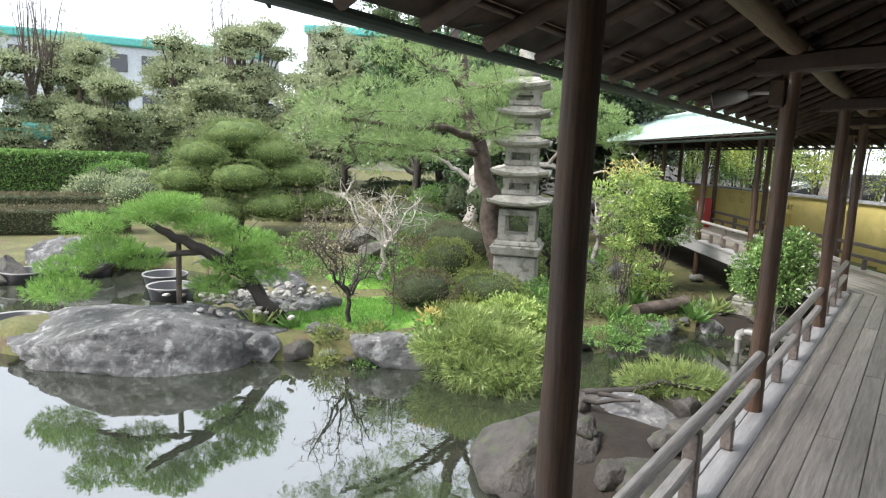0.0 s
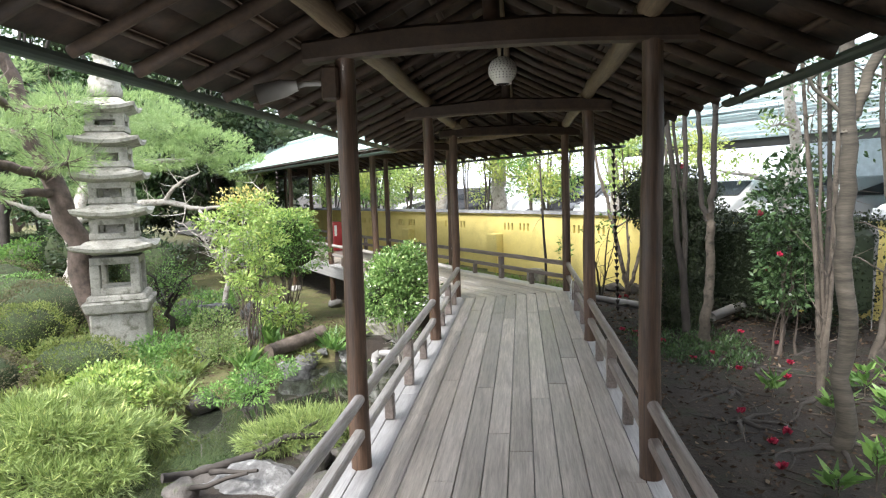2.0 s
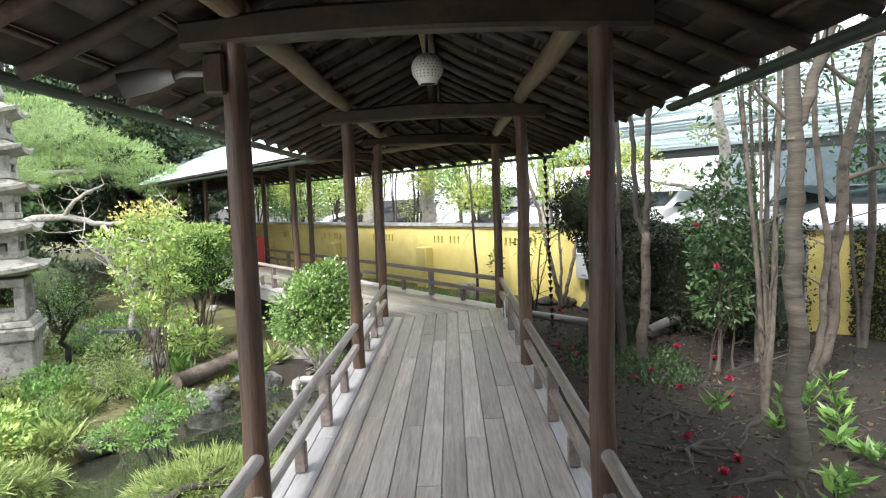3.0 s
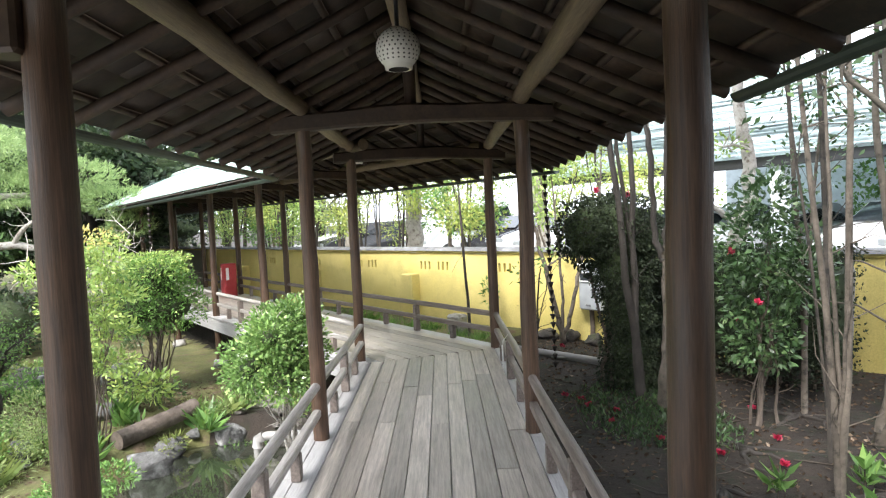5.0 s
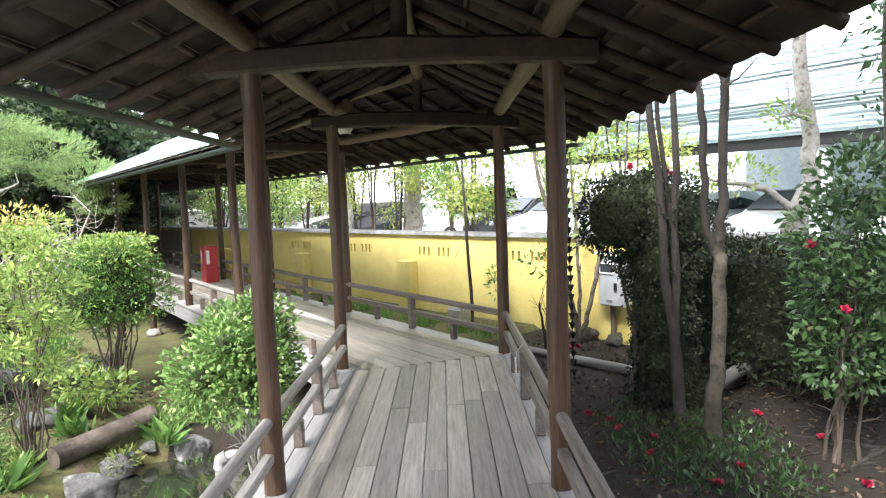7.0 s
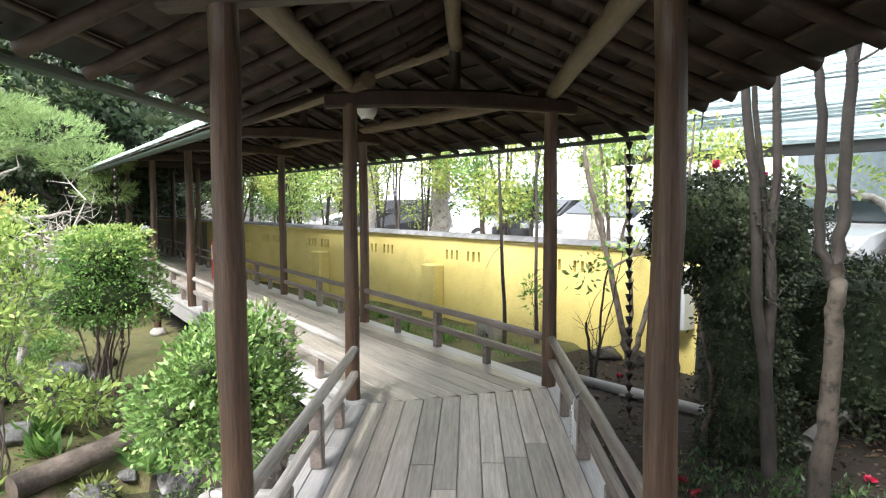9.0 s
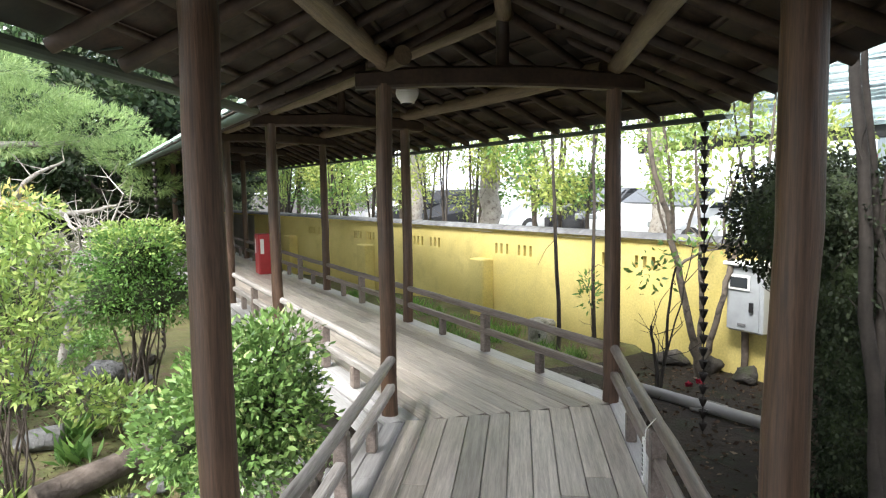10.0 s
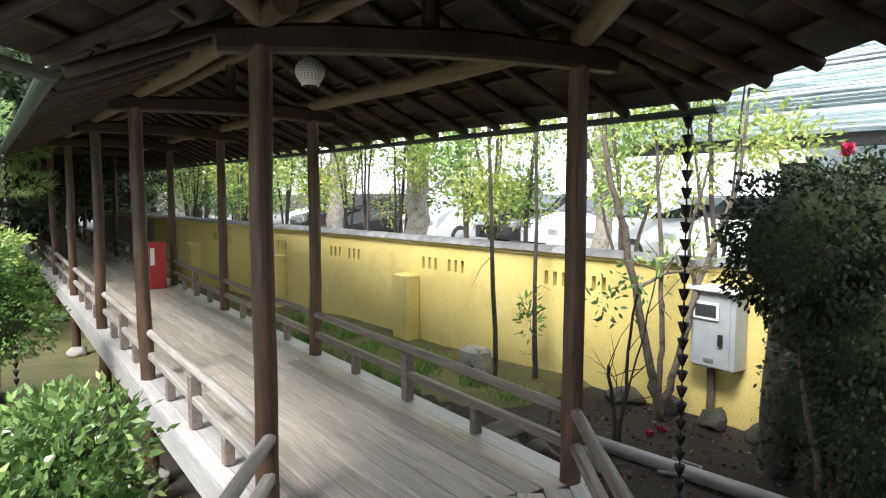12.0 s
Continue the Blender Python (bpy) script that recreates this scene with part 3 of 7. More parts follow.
# wall plates and ridge poles
for x, y1, sd in ((XL, 11.25, 1), (XR, 11.7, 2)):
    for a, b in ((-11.9, -4.8), (-4.8, 1.6), (1.6, 5.0), (5.0, 8.35), (8.35, y1)):
        whole("wall_plate", log_mesh((x, a, BEAMZ + 0.19), (x, b, BEAMZ + 0.19), 0.072, LOGM, 0.064, 0.004, 14, sd), None, Matrix(), "tan peeled log wall plate lying on the tie beams", "beam", "wall plates")
        sd += 7
for v, first in ((V2L, 0.3), (V2R, 0.12)):
    a = first
    for b in U2:
        whole("wall_plate", log_mesh((v, a, BEAMZ + 0.19), (v, b, BEAMZ + 0.19), 0.07, LOGM, 0.064, 0.004, 14, int(b)), None, C2, "tan peeled log wall plate lying on the tie beams", "beam", "wall plates")
        a = b
whole("ridge_pole", log_mesh((0.03, -11.9, RIDGE - 0.09), (0.03, 11.38, RIDGE - 0.09), 0.062, LOGM, 0.058, 0.003, 14, 5), None, Matrix(), "tan log ridge pole under the roof", "beam", "ridge poles")
whole("ridge_pole", log_mesh((-0.81, 0.25, RIDGE - 0.09), (-0.81, 26, RIDGE - 0.09), 0.062, LOGM, 0.058, 0.003, 14, 6), None, C2, "tan log ridge pole under the roof", "beam", "ridge poles")


# railings
def square_post(h, w=0.075):
    b = box(w, w, h, bevel=0.008)
    return b


def railing(a, b, pale, stops=(0.25, 0.5, 0.75), label="", ends=False):
    """A low railing from a to b: round top rail, squared lower rail, short posts."""
    a, b = Vector(a), Vector(b)
    d = b - a
    ln = d.length
    ob = thing("railing", a, label, "railing", "walkway railings", turn=math.degrees(math.atan2(-d.x, d.y)))
    rail = PALERAIL if pale else RAIL
    part("top_rail", log_mesh((0, 0.03, 0.43), (0, ln - 0.03, 0.43), 0.036, rail, 0.036, 0.002, 14, int(ln * 100)), None, ob)
    part("lower_rail", box(0.062, ln - 0.08, 0.062, (0, ln / 2, 0.19), 0.01), rail, ob)
    for f in stops:
        tall = abs(f - 0.5) < 0.01
        part("rail_post", box(0.082 if tall else 0.07, 0.082 if tall else 0.07, 0.40 if tall else 0.19, (0, ln * f, 0.0), 0.008), RAIL, ob)
    return ob


for (la, ra), (lb, rb) in zip(ROWS1, ROWS1[1:] + [(11.22, 11.66)]):
    railing((XL, la, 0), (XL, lb, 0), True, label="low weathered wooden railing with round top rail beside the pond")
    railing((XR, ra, 0), (XR, rb, 0), False, label="low brown wooden railing with round top rail beside garden bed")
prev = (0.0, 0.53)
for u, ul in zip(U2, U2L):
    railing(c2(prev[0] + 0.0, V2R) if prev[0] else R4, c2(u, V2R), False, label="low brown wooden railing facing the yellow wall")
    railing(c2(prev[1], V2RAIL) if prev[0] else L4, c2(ul, V2RAIL), True, label="low weathered grey wooden railing over the garden")
    prev = (u, ul)

# deck: planks as pieces of the floors, joists and fascias below
def under_deck(name, x0, x1, y0, y1, m, near, label):
    b = bmesh.new()
    for x in (x0 + 0.03, (x0 + x1) / 2, x1 - 0.03):
        box(0.07, y1 - y0, 0.21, (x, (y0 + y1) / 2, -0.27), 0, b)
    box(x1 - x0 - 0.04, y1 - y0, 0.018, ((x0 + x1) / 2, (y0 + y1) / 2, -0.058), 0, b)
    y = y0 + 0.4
    while y < y1:
        box(x1 - x0 - 0.2, 0.09, 0.1, ((x0 + x1) / 2, y, -0.16), 0, b)
        y += 0.9
    cut_keep(b, near, m)
    return whole(name, b, EDGE, m, label, "floor", kind="structure")


floor1 = under_deck("floor_1", -0.955, 1.00, -12, 13, Matrix(), True, "weathered grey-brown plank deck of the walkway")
floor2 = under_deck("floor_2", -1.725, 0.16, -1.5, 26.4, C2, False, "worn smooth grey plank deck of the walkway")


# ---------------------------------------------------------------- yellow wall
WV = 0.0                                                # its face, in its own axes
WBOT, WTOP = -0.95, 0.97
GROUPS = [2.64, 4.87, 7.26, 9.6, 11.9, 0.3, -2.0, -4.3]
SLOT0, SLOT1 = 0.615, 0.785


def wall_body(u0, u1, mat):
    """Wall with slots cut through it, one closed shell."""
    th = 0.2
    cuts = sorted(g + o for g in GROUPS for o in (-0.40, -0.27, -0.14, 0.14, 0.27, 0.40) if u0 < g < u1)
    us = [u0] + [e for c in cuts for e in (c - 0.028, c + 0.028)] + [u1]
    zs = [WBOT, SLOT0, SLOT1, WTOP]
    V, F = [], []
    at = {}

    def vert(i, j, k):
        if (i, j, k) not in at:
            at[i, j, k] = len(V)
            V.append((WV + th * k, us[i], zs[j]))
        return at[i, j, k]

    def solid(i, j):
        return 0 <= i < len(us) - 1 and 0 <= j < 3 and not (j == 1 and i % 2 == 1)

    for i in range(len(us) - 1):
        for j in range(3):
            if not solid(i, j):
                continue
            F.append((vert(i, j, 0), vert(i, j + 1, 0), vert(i + 1, j + 1, 0), vert(i + 1, j, 0)))
            F.append((vert(i, j, 1), vert(i + 1, j, 1), vert(i + 1, j + 1, 1), vert(i, j + 1, 1)))
            for di, dj, a, b in ((-1, 0, (i, j), (i, j + 1)), (1, 0, (i + 1, j + 1), (i + 1, j)), (0, -1, (i + 1, j), (i, j)), (0, 1, (i, j + 1), (i + 1, j + 1))):
                if not solid(i + di, j + dj):
                    F.append((vert(*a, 0), vert(*a, 1), vert(*b, 1), vert(*b, 0)))
    return part("wall_body", mesh_of(V, F, mat, False), None, wall)


wall = tagged(new("wall_yellow"), "yellow plastered garden wall with slots and a tiled top", "wall", kind="structure")
wall.matrix_world = WALL
wall_body(-9.0, 16.0, YELLOW)
part("wall_end", box(0.2, 5.0, WTOP - WBOT, (WV + 0.1, 18.5, WBOT), 0.01), GREYWALL, wall, "grey stained end of the wall")
for u in (-5.8, -1.6, 5.52, 9.35, 13.2):
    part("buttress", box(0.24, 0.36, 0.52 - WBOT, (WV - 0.12, u, WBOT), 0.02), YELLOW, wall)
part("cornice", box(0.27, 30, 0.045, (WV + 0.1, 6.0, WTOP), 0.01), YELLOW, wall)
# coping: rows of curved tiles
tv, tf = [], []
for j in range(7):
    a = math.pi * j / 6
    for y, k in ((0.0, 1.0), (0.30, 0.93)):
        tv.append((0.175 * k * math.cos(a), y, 0.075 * k * math.sin(a)))
for j in range(6):
    tf.append((2 * j, 2 * j + 1, 2 * j + 3, 2 * j + 2))
tf.append((0, 2, 4, 6, 8, 10, 12))
tile_me = mesh_of(tv, tf, TILE)
u = -9.0
while u < 21:
    t = part("coping_tile", tile_me, None, wall, at=pose(WV + 0.1, u, WTOP + 0.046, 0, 0, 0))
    u += 0.265
V, F = tubes([([(WV - 0.02, s, WTOP + 0.02 + 0.015 * math.sin(s * 3.1)) for s in np.arange(-3, 9, 0.4)], 0.012)], 6)
part("cable", mesh_of(V, F, WHITEPAINT), None, wall, "thin white cable along the wall top")


# ---------------------------------------------------------------- plants: makers
def bush(name, at, label, category, clumps, n, size, width, mat, stems=6, stem_r=0.012, bark=BARK, sd=1, shell=0.5, spread=0.8, up=0.2, group="", extra=None, needle=0, core=0.0):
    """A shrub: stems from the foot into the clumps, and a crown of leaves. Clumps are relative to the foot."""
    rng = np.random.default_rng(sd)
    ob = thing(name, at, label, category, group)
    c = np.array(clumps, float)
    tops = [c[rng.integers(len(c)), :3] + c[rng.integers(len(c)), 3:] * unit(1, rng)[0] * 0.6 for _ in range(stems)]
    if stems:
        paths = []
        for tp in tops:
            foot = (rng.normal(0, 0.06), rng.normal(0, 0.06), -0.12)
            paths += branchy(foot, [tp], stem_r, rng)
        woody(ob, paths, bark, "stem", 6, twigs(paths, rng, 4, 0.25 * float(c[:, 3].mean()) + 0.1, stem_r * 0.35))
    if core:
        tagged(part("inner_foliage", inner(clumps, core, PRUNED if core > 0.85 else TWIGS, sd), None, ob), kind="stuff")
    p, o = in_clumps(clumps, n, rng, shell)
    if needle:
        me = tufts(p, o, size, mat, rng, needle, width, spread, up)
    else:
        me = leaves(p, o, size, width, mat, rng, spread, up)
    part("foliage", me, None, ob)
    if extra:
        cl, k, sz, m2 = extra
        p, o = in_clumps(cl, k, rng, shell)
        part("young_leaves", leaves(p, o, sz, width, m2, rng, spread, up), None, ob)
    return ob


def tree(name, at, label, trunk, limbs, clumps, n, size, width, mat, bark, sd=1, needle=0, per=5, twig=0.5, up=0.3, spread=0.7, shell=0.35, category="tree", group="", core=0.0):
    """A tree: trunk path (x, y, z, r), limb paths, leaf clumps; all relative to the foot."""
    rng = np.random.default_rng(sd)
    ob = thing(name, at, label, category, group)

    def path(rows):
        rows = np.array(rows, float)
        s = np.linspace(0, len(rows) - 1, 4 * len(rows))
        q = np.stack([np.interp(s, np.arange(len(rows)), rows[:, i]) for i in range(4)], 1)
        k = np.array([0.25, 0.5, 0.25])
        for i in range(3):
            q[1:-1, i] = np.convolve(q[:, i], k, "valid")
        q[1:-1, :3] += rng.normal(0, 0.25, (len(q) - 2, 3)) * q[1:-1, 3:4]
        return q[:, :3], q[:, 3]

    V, F = tubes([path(trunk)], 12)
    part("trunk", mesh_of(V, F, bark), None, ob)
    lp = [path(r) for r in limbs]
    woody(ob, lp, bark, "limb", 7, twigs(lp or [path(trunk)], rng, per, twig, 0.012, up) if per else ())
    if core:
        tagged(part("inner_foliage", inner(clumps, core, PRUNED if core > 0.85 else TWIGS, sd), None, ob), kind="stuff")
    if n:
        p, o = in_clumps(clumps, n, rng, shell)
        me = tufts(p, o, size, mat, rng, needle, width, spread, up) if needle else leaves(p, o, size, width, mat, rng, spread, up)
        part("crown", me, None, ob)
    return ob


def rock(at, size, mat, sd, label, turn=0, sharp=0.5, sink=0.25, name="rock", wedge=0.0):
    """A boulder: a sphere planed by flat breaks, then roughened; wedge lowers one end."""
    rng = np.random.default_rng(sd)
    b = bmesh.new()
    bmesh.ops.create_icosphere(b, subdivisions=5 if max(size) > 1.5 else 4 if max(size) > 0.45 else 3, radius=1.0)
    cuts = unit(16, rng)
    off = rng.uniform(0.52, 0.85, 16)
    for v in b.verts:
        c = np.array(v.co)
        for nrm, o in zip(cuts, off):
            d = c @ nrm - o
            if d > 0:
                c = c - nrm * d * 0.93
        w = Vector(c)
        q = Vector((w.x * size[0], w.y * size[1], w.z * size[2])) / max(size) * 2
        k = 1 + 0.16 * noise.noise(q * 1.3 + Vector((sd, 0, 0))) + 0.09 * abs(noise.noise(q * 3.6 + Vector((0, sd, 0)))) + 0.05 * noise.noise(q * 9) + 0.025 * noise.noise(q * 22)
        v.co = Vector((w.x * size[0] * k, w.y * size[1] * k, w.z * size[2] * k * (1 - wedge * max(0.0, 0.55 - w.x))))
    me = from_bm(b, mat, True)
    return whole(name, me, None, pose(at[0], at[1], at[2] + size[2] * (1 - 2 * sink), 0, 0, turn), label, "rock", "garden rocks")


# ---------------------------------------------------------------- pond garden
PAG = (-6.60, 11.50)


def frustum(b, s0, s1, z0, z1, bevel=0.01):
    made = bmesh.ops.create_cone(b, cap_ends=True, segments=4, radius1=s0 / math.sqrt(2), radius2=s1 / math.sqrt(2), depth=z1 - z0, matrix=pose(0, 0, (z0 + z1) / 2, 0, 0, 45))
    if bevel:
        bmesh.ops.bevel(b, geom=list({e for v in made["verts"] for e in v.link_edges}), offset=bevel, segments=1, affect="EDGES")


def pagoda():
    ob = thing("stone_pagoda", (PAG[0], PAG[1], 0), "tall weathered grey granite pagoda of stacked roofs", "pagoda", turn=24)
    b = bmesh.new()
    box(0.86, 0.80, 1.1, (0, 0, -1.3), 0.03, b)
    part("pedestal", b, GRANITE, ob)
    b = bmesh.new()
    frustum(b, 0.94, 1.04, -0.20, 0.0, 0.03)
    frustum(b, 0.92, 0.86, 0.0, 0.10, 0.02)
    part("base_slab", b, GRANITE, ob)
    b = bmesh.new()
    for sx in (-1, 1):
        for sy in (-1, 1):
            box(0.15, 0.15, 0.50, (sx * 0.30, sy * 0.30, 0.10), 0.015, b)
    box(0.74, 0.74, 0.12, (0, 0, 0.10), 0.01, b)
    box(0.74, 0.74, 0.12, (0, 0, 0.60), 0.01, b)
    part("fire_box", b, GRANITE, ob)
    levels = [(0.86, 1.24), (1.44, 1.14), (2.03, 1.10), (2.60, 1.04), (3.14, 0.98)]
    for i, (z, w) in enumerate(levels):
        b = bmesh.new()
        n = 12
        rows = []
        for ring, (k, dz) in enumerate(((0.52, -0.10), (0.97, -0.045), (1.0, 0.012), (0.72, 0.085), (0.46, 0.17))):
            row = []
            for j in range(4 * n):
                side, f = divmod(j, n)
                t = 2 * f / n - 1
                lift = 0.07 * abs(t) ** 2.2 if ring in (1, 2) else 0.0
                x, y = (t, -1) if side == 0 else (1, t) if side == 1 else (-t, 1) if side == 2 else (-1, -t)
                row.append(b.verts.new((x * w / 2 * k, y * w / 2 * k, z + dz + lift)))
            rows.append(row)
        for r, s in zip(rows, rows[1:]):
            for j in range(4 * n):
                b.faces.new((r[j], r[(j + 1) % (4 * n)], s[(j + 1) % (4 * n)], s[j]))
        b.faces.new(rows[0])
        b.faces.new(rows[-1])
        part("roof_tier", b, GRANITE, ob)
        if i < 4:
            top = levels[i + 1][0] - 0.13
            b = bmesh.new()
            s = w * 0.215
            for sx in (-1, 1):
                for sy in (-1, 1):
                    box(0.13, 0.13, top - z - 0.28, (sx * s, sy * s, z + 0.24), 0.012, b)
            box(2 * s + 0.16, 2 * s + 0.16, 0.10, (0, 0, z + 0.155), 0.012, b)
            box(2 * s + 0.14, 2 * s + 0.14, 0.11, (0, 0, top - 0.06), 0.012, b)
            box(2 * s - 0.26, 2 * s - 0.26, top - z - 0.3, (0, 0, z + 0.25), 0, b)
            part("storey", b, GRANITE, ob)
    V, F = lathe([(0.0, 3.34), (0.26, 3.34), (0.27, 3.44), (0.24, 3.52), (0.25, 3.60), (0.21, 3.68), (0.18, 3.76), (0.20, 3.82), (0.15, 3.88), (0.14, 3.95), (0.16, 3.99), (0.11, 4.05), (0.10, 4.10), (0.12, 4.14), (0.07, 4.22), (0.05, 4.30), (0.0, 4.36)], 16)
    part("finial", mesh_of(V, F, GRANITE), None, ob)


pagoda()


def small_lantern(x, y):
    z = gz(x, y)
    ob = thing("stone_lantern", (x, y, z), "small pale granite lantern stub at the water's edge", "stone lantern")
    part("base", box(0.46, 0.46, 0.26, (0, 0, -0.02), 0.03), GRANITE, ob)
    part("cap", box(0.34, 0.34, 0.1, (0, 0, 0.24), 0.02), GRANITE, ob)
    V, F = lathe([(0.0, 0.34), (0.13, 0.34), (0.11, 0.42), (0.11, 0.56), (0.15, 0.60), (0.0, 0.62)], 12)
    part("shaft", mesh_of(V, F, GRANITE), None, ob)


small_lantern(-2.55, 13.15)

# rocks of the banks
rock((-9.0, 4.75, -1.3), (2.9, 1.25, 0.95), ROCK, 3, "huge low grey rock with pale streaks on the bank", 36, 0.7, 0.42, "rock", 0.48)
rock((-6.0, 6.95, -1.3), (0.72, 0.5, 0.36), ROCK, 4, "rounded grey rock at the waterline", 30)
SHORE = [(-7.55, 5.75, 0.42, 1), (-7.05, 6.15, 0.30, 0), (-6.75, 6.45, 0.22, 1), (-6.62, 6.62, 0.18, 0), (-5.15, 7.25, 0.35, 0), (-8.05, 5.9, 0.5, 0), (-8.5, 7.6, 0.6, 1), (-9.5, 8.0, 0.55, 1), (-10.4, 8.6, 0.7, 1), (-10.9, 9.2, 0.5, 0),
         (-4.7, 8.4, 0.3, 0), (-4.3, 9.6, 0.32, 0), (-3.95, 10.5, 0.3, 0), (-3.55, 11.2, 0.34, 1), (-3.5, 11.8, 0.3, 1), (-2.9, 12.35, 0.32, 1), (-1.9, 12.1, 0.35, 0), (-11.6, 9.0, 0.5, 0), (-12.6, 9.4, 0.7, 1), (-13.8, 9.3, 0.6, 0),
         (-15.2, 7.9, 0.7, 0), (-15.9, 6.6, 0.9, 1), (-15.4, 5.4, 0.6, 0), (-4.7, 7.75, 0.28, 0), (-5.55, 7.3, 0.25, 1)]
for i, (x, y, s, k) in enumerate(SHORE):
    rock((x, y, -1.28), (s, s * 0.75, s * 0.62), ROCK if k else DARKROCK, 20 + i, "grey bank stone at the water's edge" if k else "dark damp bank stone at the water's edge", 40 * i)
NEAR = [(-2.75, 5.65, 0.75, 1.05, 0.42, 15), (-2.35, 6.9, 0.55, 0.7, 0.36, 40), (-1.9, 7.75, 0.5, 0.45, 0.3, 70), (-2.9, 7.1, 0.42, 0.35, 0.3, 0), (-1.6, 5.6, 0.5, 0.8, 0.3, 10), (-1.5, 8.6, 0.4, 0.4, 0.3, 30), (-1.55, 6.7, 0.45, 0.6, 0.3, 80)]
for i, (x, y, a, b, c, t) in enumerate(NEAR):
    rock((x, y, -1.3), (a, b, c), ROCK if i == 1 else DARKROCK, 60 + i, "craggy grey rock on the bank beside the deck" if i == 1 else "dark brown rock on the bank beside the deck", t)
for i, (x, y, s) in enumerate([(-6.1, 13.9, 0.5), (-6.9, 14.4, 0.6), (-5.6, 14.7, 0.4), (-7.9, 14.0, 0.5), (-8.3, 15.0, 0.7), (-11.2, 12.5, 0.6), (-12.4, 12.9, 0.7)]):
    rock((x, y, gz(x, y)), (s, s * 0.8, s * 0.7), DARKROCK if i % 2 else ROCK, 90 + i, "mossy grey rock lying among the shrubs", 50 * i)
# pale rubble on the pine's bank
rng = np.random.default_rng(12)
rubble = thing("rubble_heap", (-8.6, 6.55, -0.72), "heap of pale broken stones on the bank", "rubble")
rubble_me = []
for i in range(4):
    b = bmesh.new()
    bmesh.ops.create_icosphere(b, subdivisions=1, radius=0.07)
    for v in b.verts:
        v.co *= rng.uniform(0.6, 1.2)
        v.co.z *= 0.55
    rubble_me.append(from_bm(b, PALEROCK))
for i in range(150):
    part("stone", rubble_me[i % 4], None, rubble, at=pose(rng.normal(0, 0.48), rng.normal(0, 0.55), rng.normal(0.0, 0.02), *rng.uniform(-25, 25, 2), rng.uniform(0, 360)))

# lawn
def lawn(cx, cy, rx, ry, n, sd):
    rng = np.random.default_rng(sd)
    b = bmesh.new()
    m = 36
    ring = []
    for i in range(m):
        a = 2 * math.pi * i / m
        k = 1 + 0.16 * math.sin(3 * a + 1) + 0.08 * math.sin(7 * a)
        ring.append((cx + rx * k * math.cos(a), cy + ry * k * math.sin(a)))
    mid = b.verts.new((cx, cy, gz(cx, cy) + 0.05))
    vs = [[b.verts.new((cx + (x - cx) * f, cy + (y - cy) * f, gz(cx + (x - cx) * f, cy + (y - cy) * f) + (0.045 if f < 1 else -0.05))) for x, y in ring] for f in (0.33, 0.66, 0.93, 1.0)]
    for i in range(m):
        j = (i + 1) % m
        b.faces.new((mid, vs[0][i], vs[0][j]))
        for p, q in zip(vs, vs[1:]):
            b.faces.new((p[i], q[i], q[j], p[j]))
    ob = whole("lawn", from_bm(b, LAWN, True), None, Matrix(), "bright green mown lawn on the island", "lawn", kind="structure")
    a, r = rng.uniform(0, 2 * math.pi, n), np.sqrt(rng.random(n)) * 0.93
    x, y = cx + rx * r * np.cos(a), cy + ry * r * np.sin(a)
    z = ground_height(x, y) + 0.04
    tagged(part("grass", leaves(np.stack([x, y, z], 1), np.tile([0, 0, 1.0], (n, 1)), 0.06, 0.12, L_GRASS, rng, 0.5, 0.3), None, ob), "short green grass blades", kind="stuff")


lawn(-7.55, 7.95, 1.15, 1.35, 9000, 31)
lawn(-9.3, 10.6, 1.4, 1.2, 7000, 32)

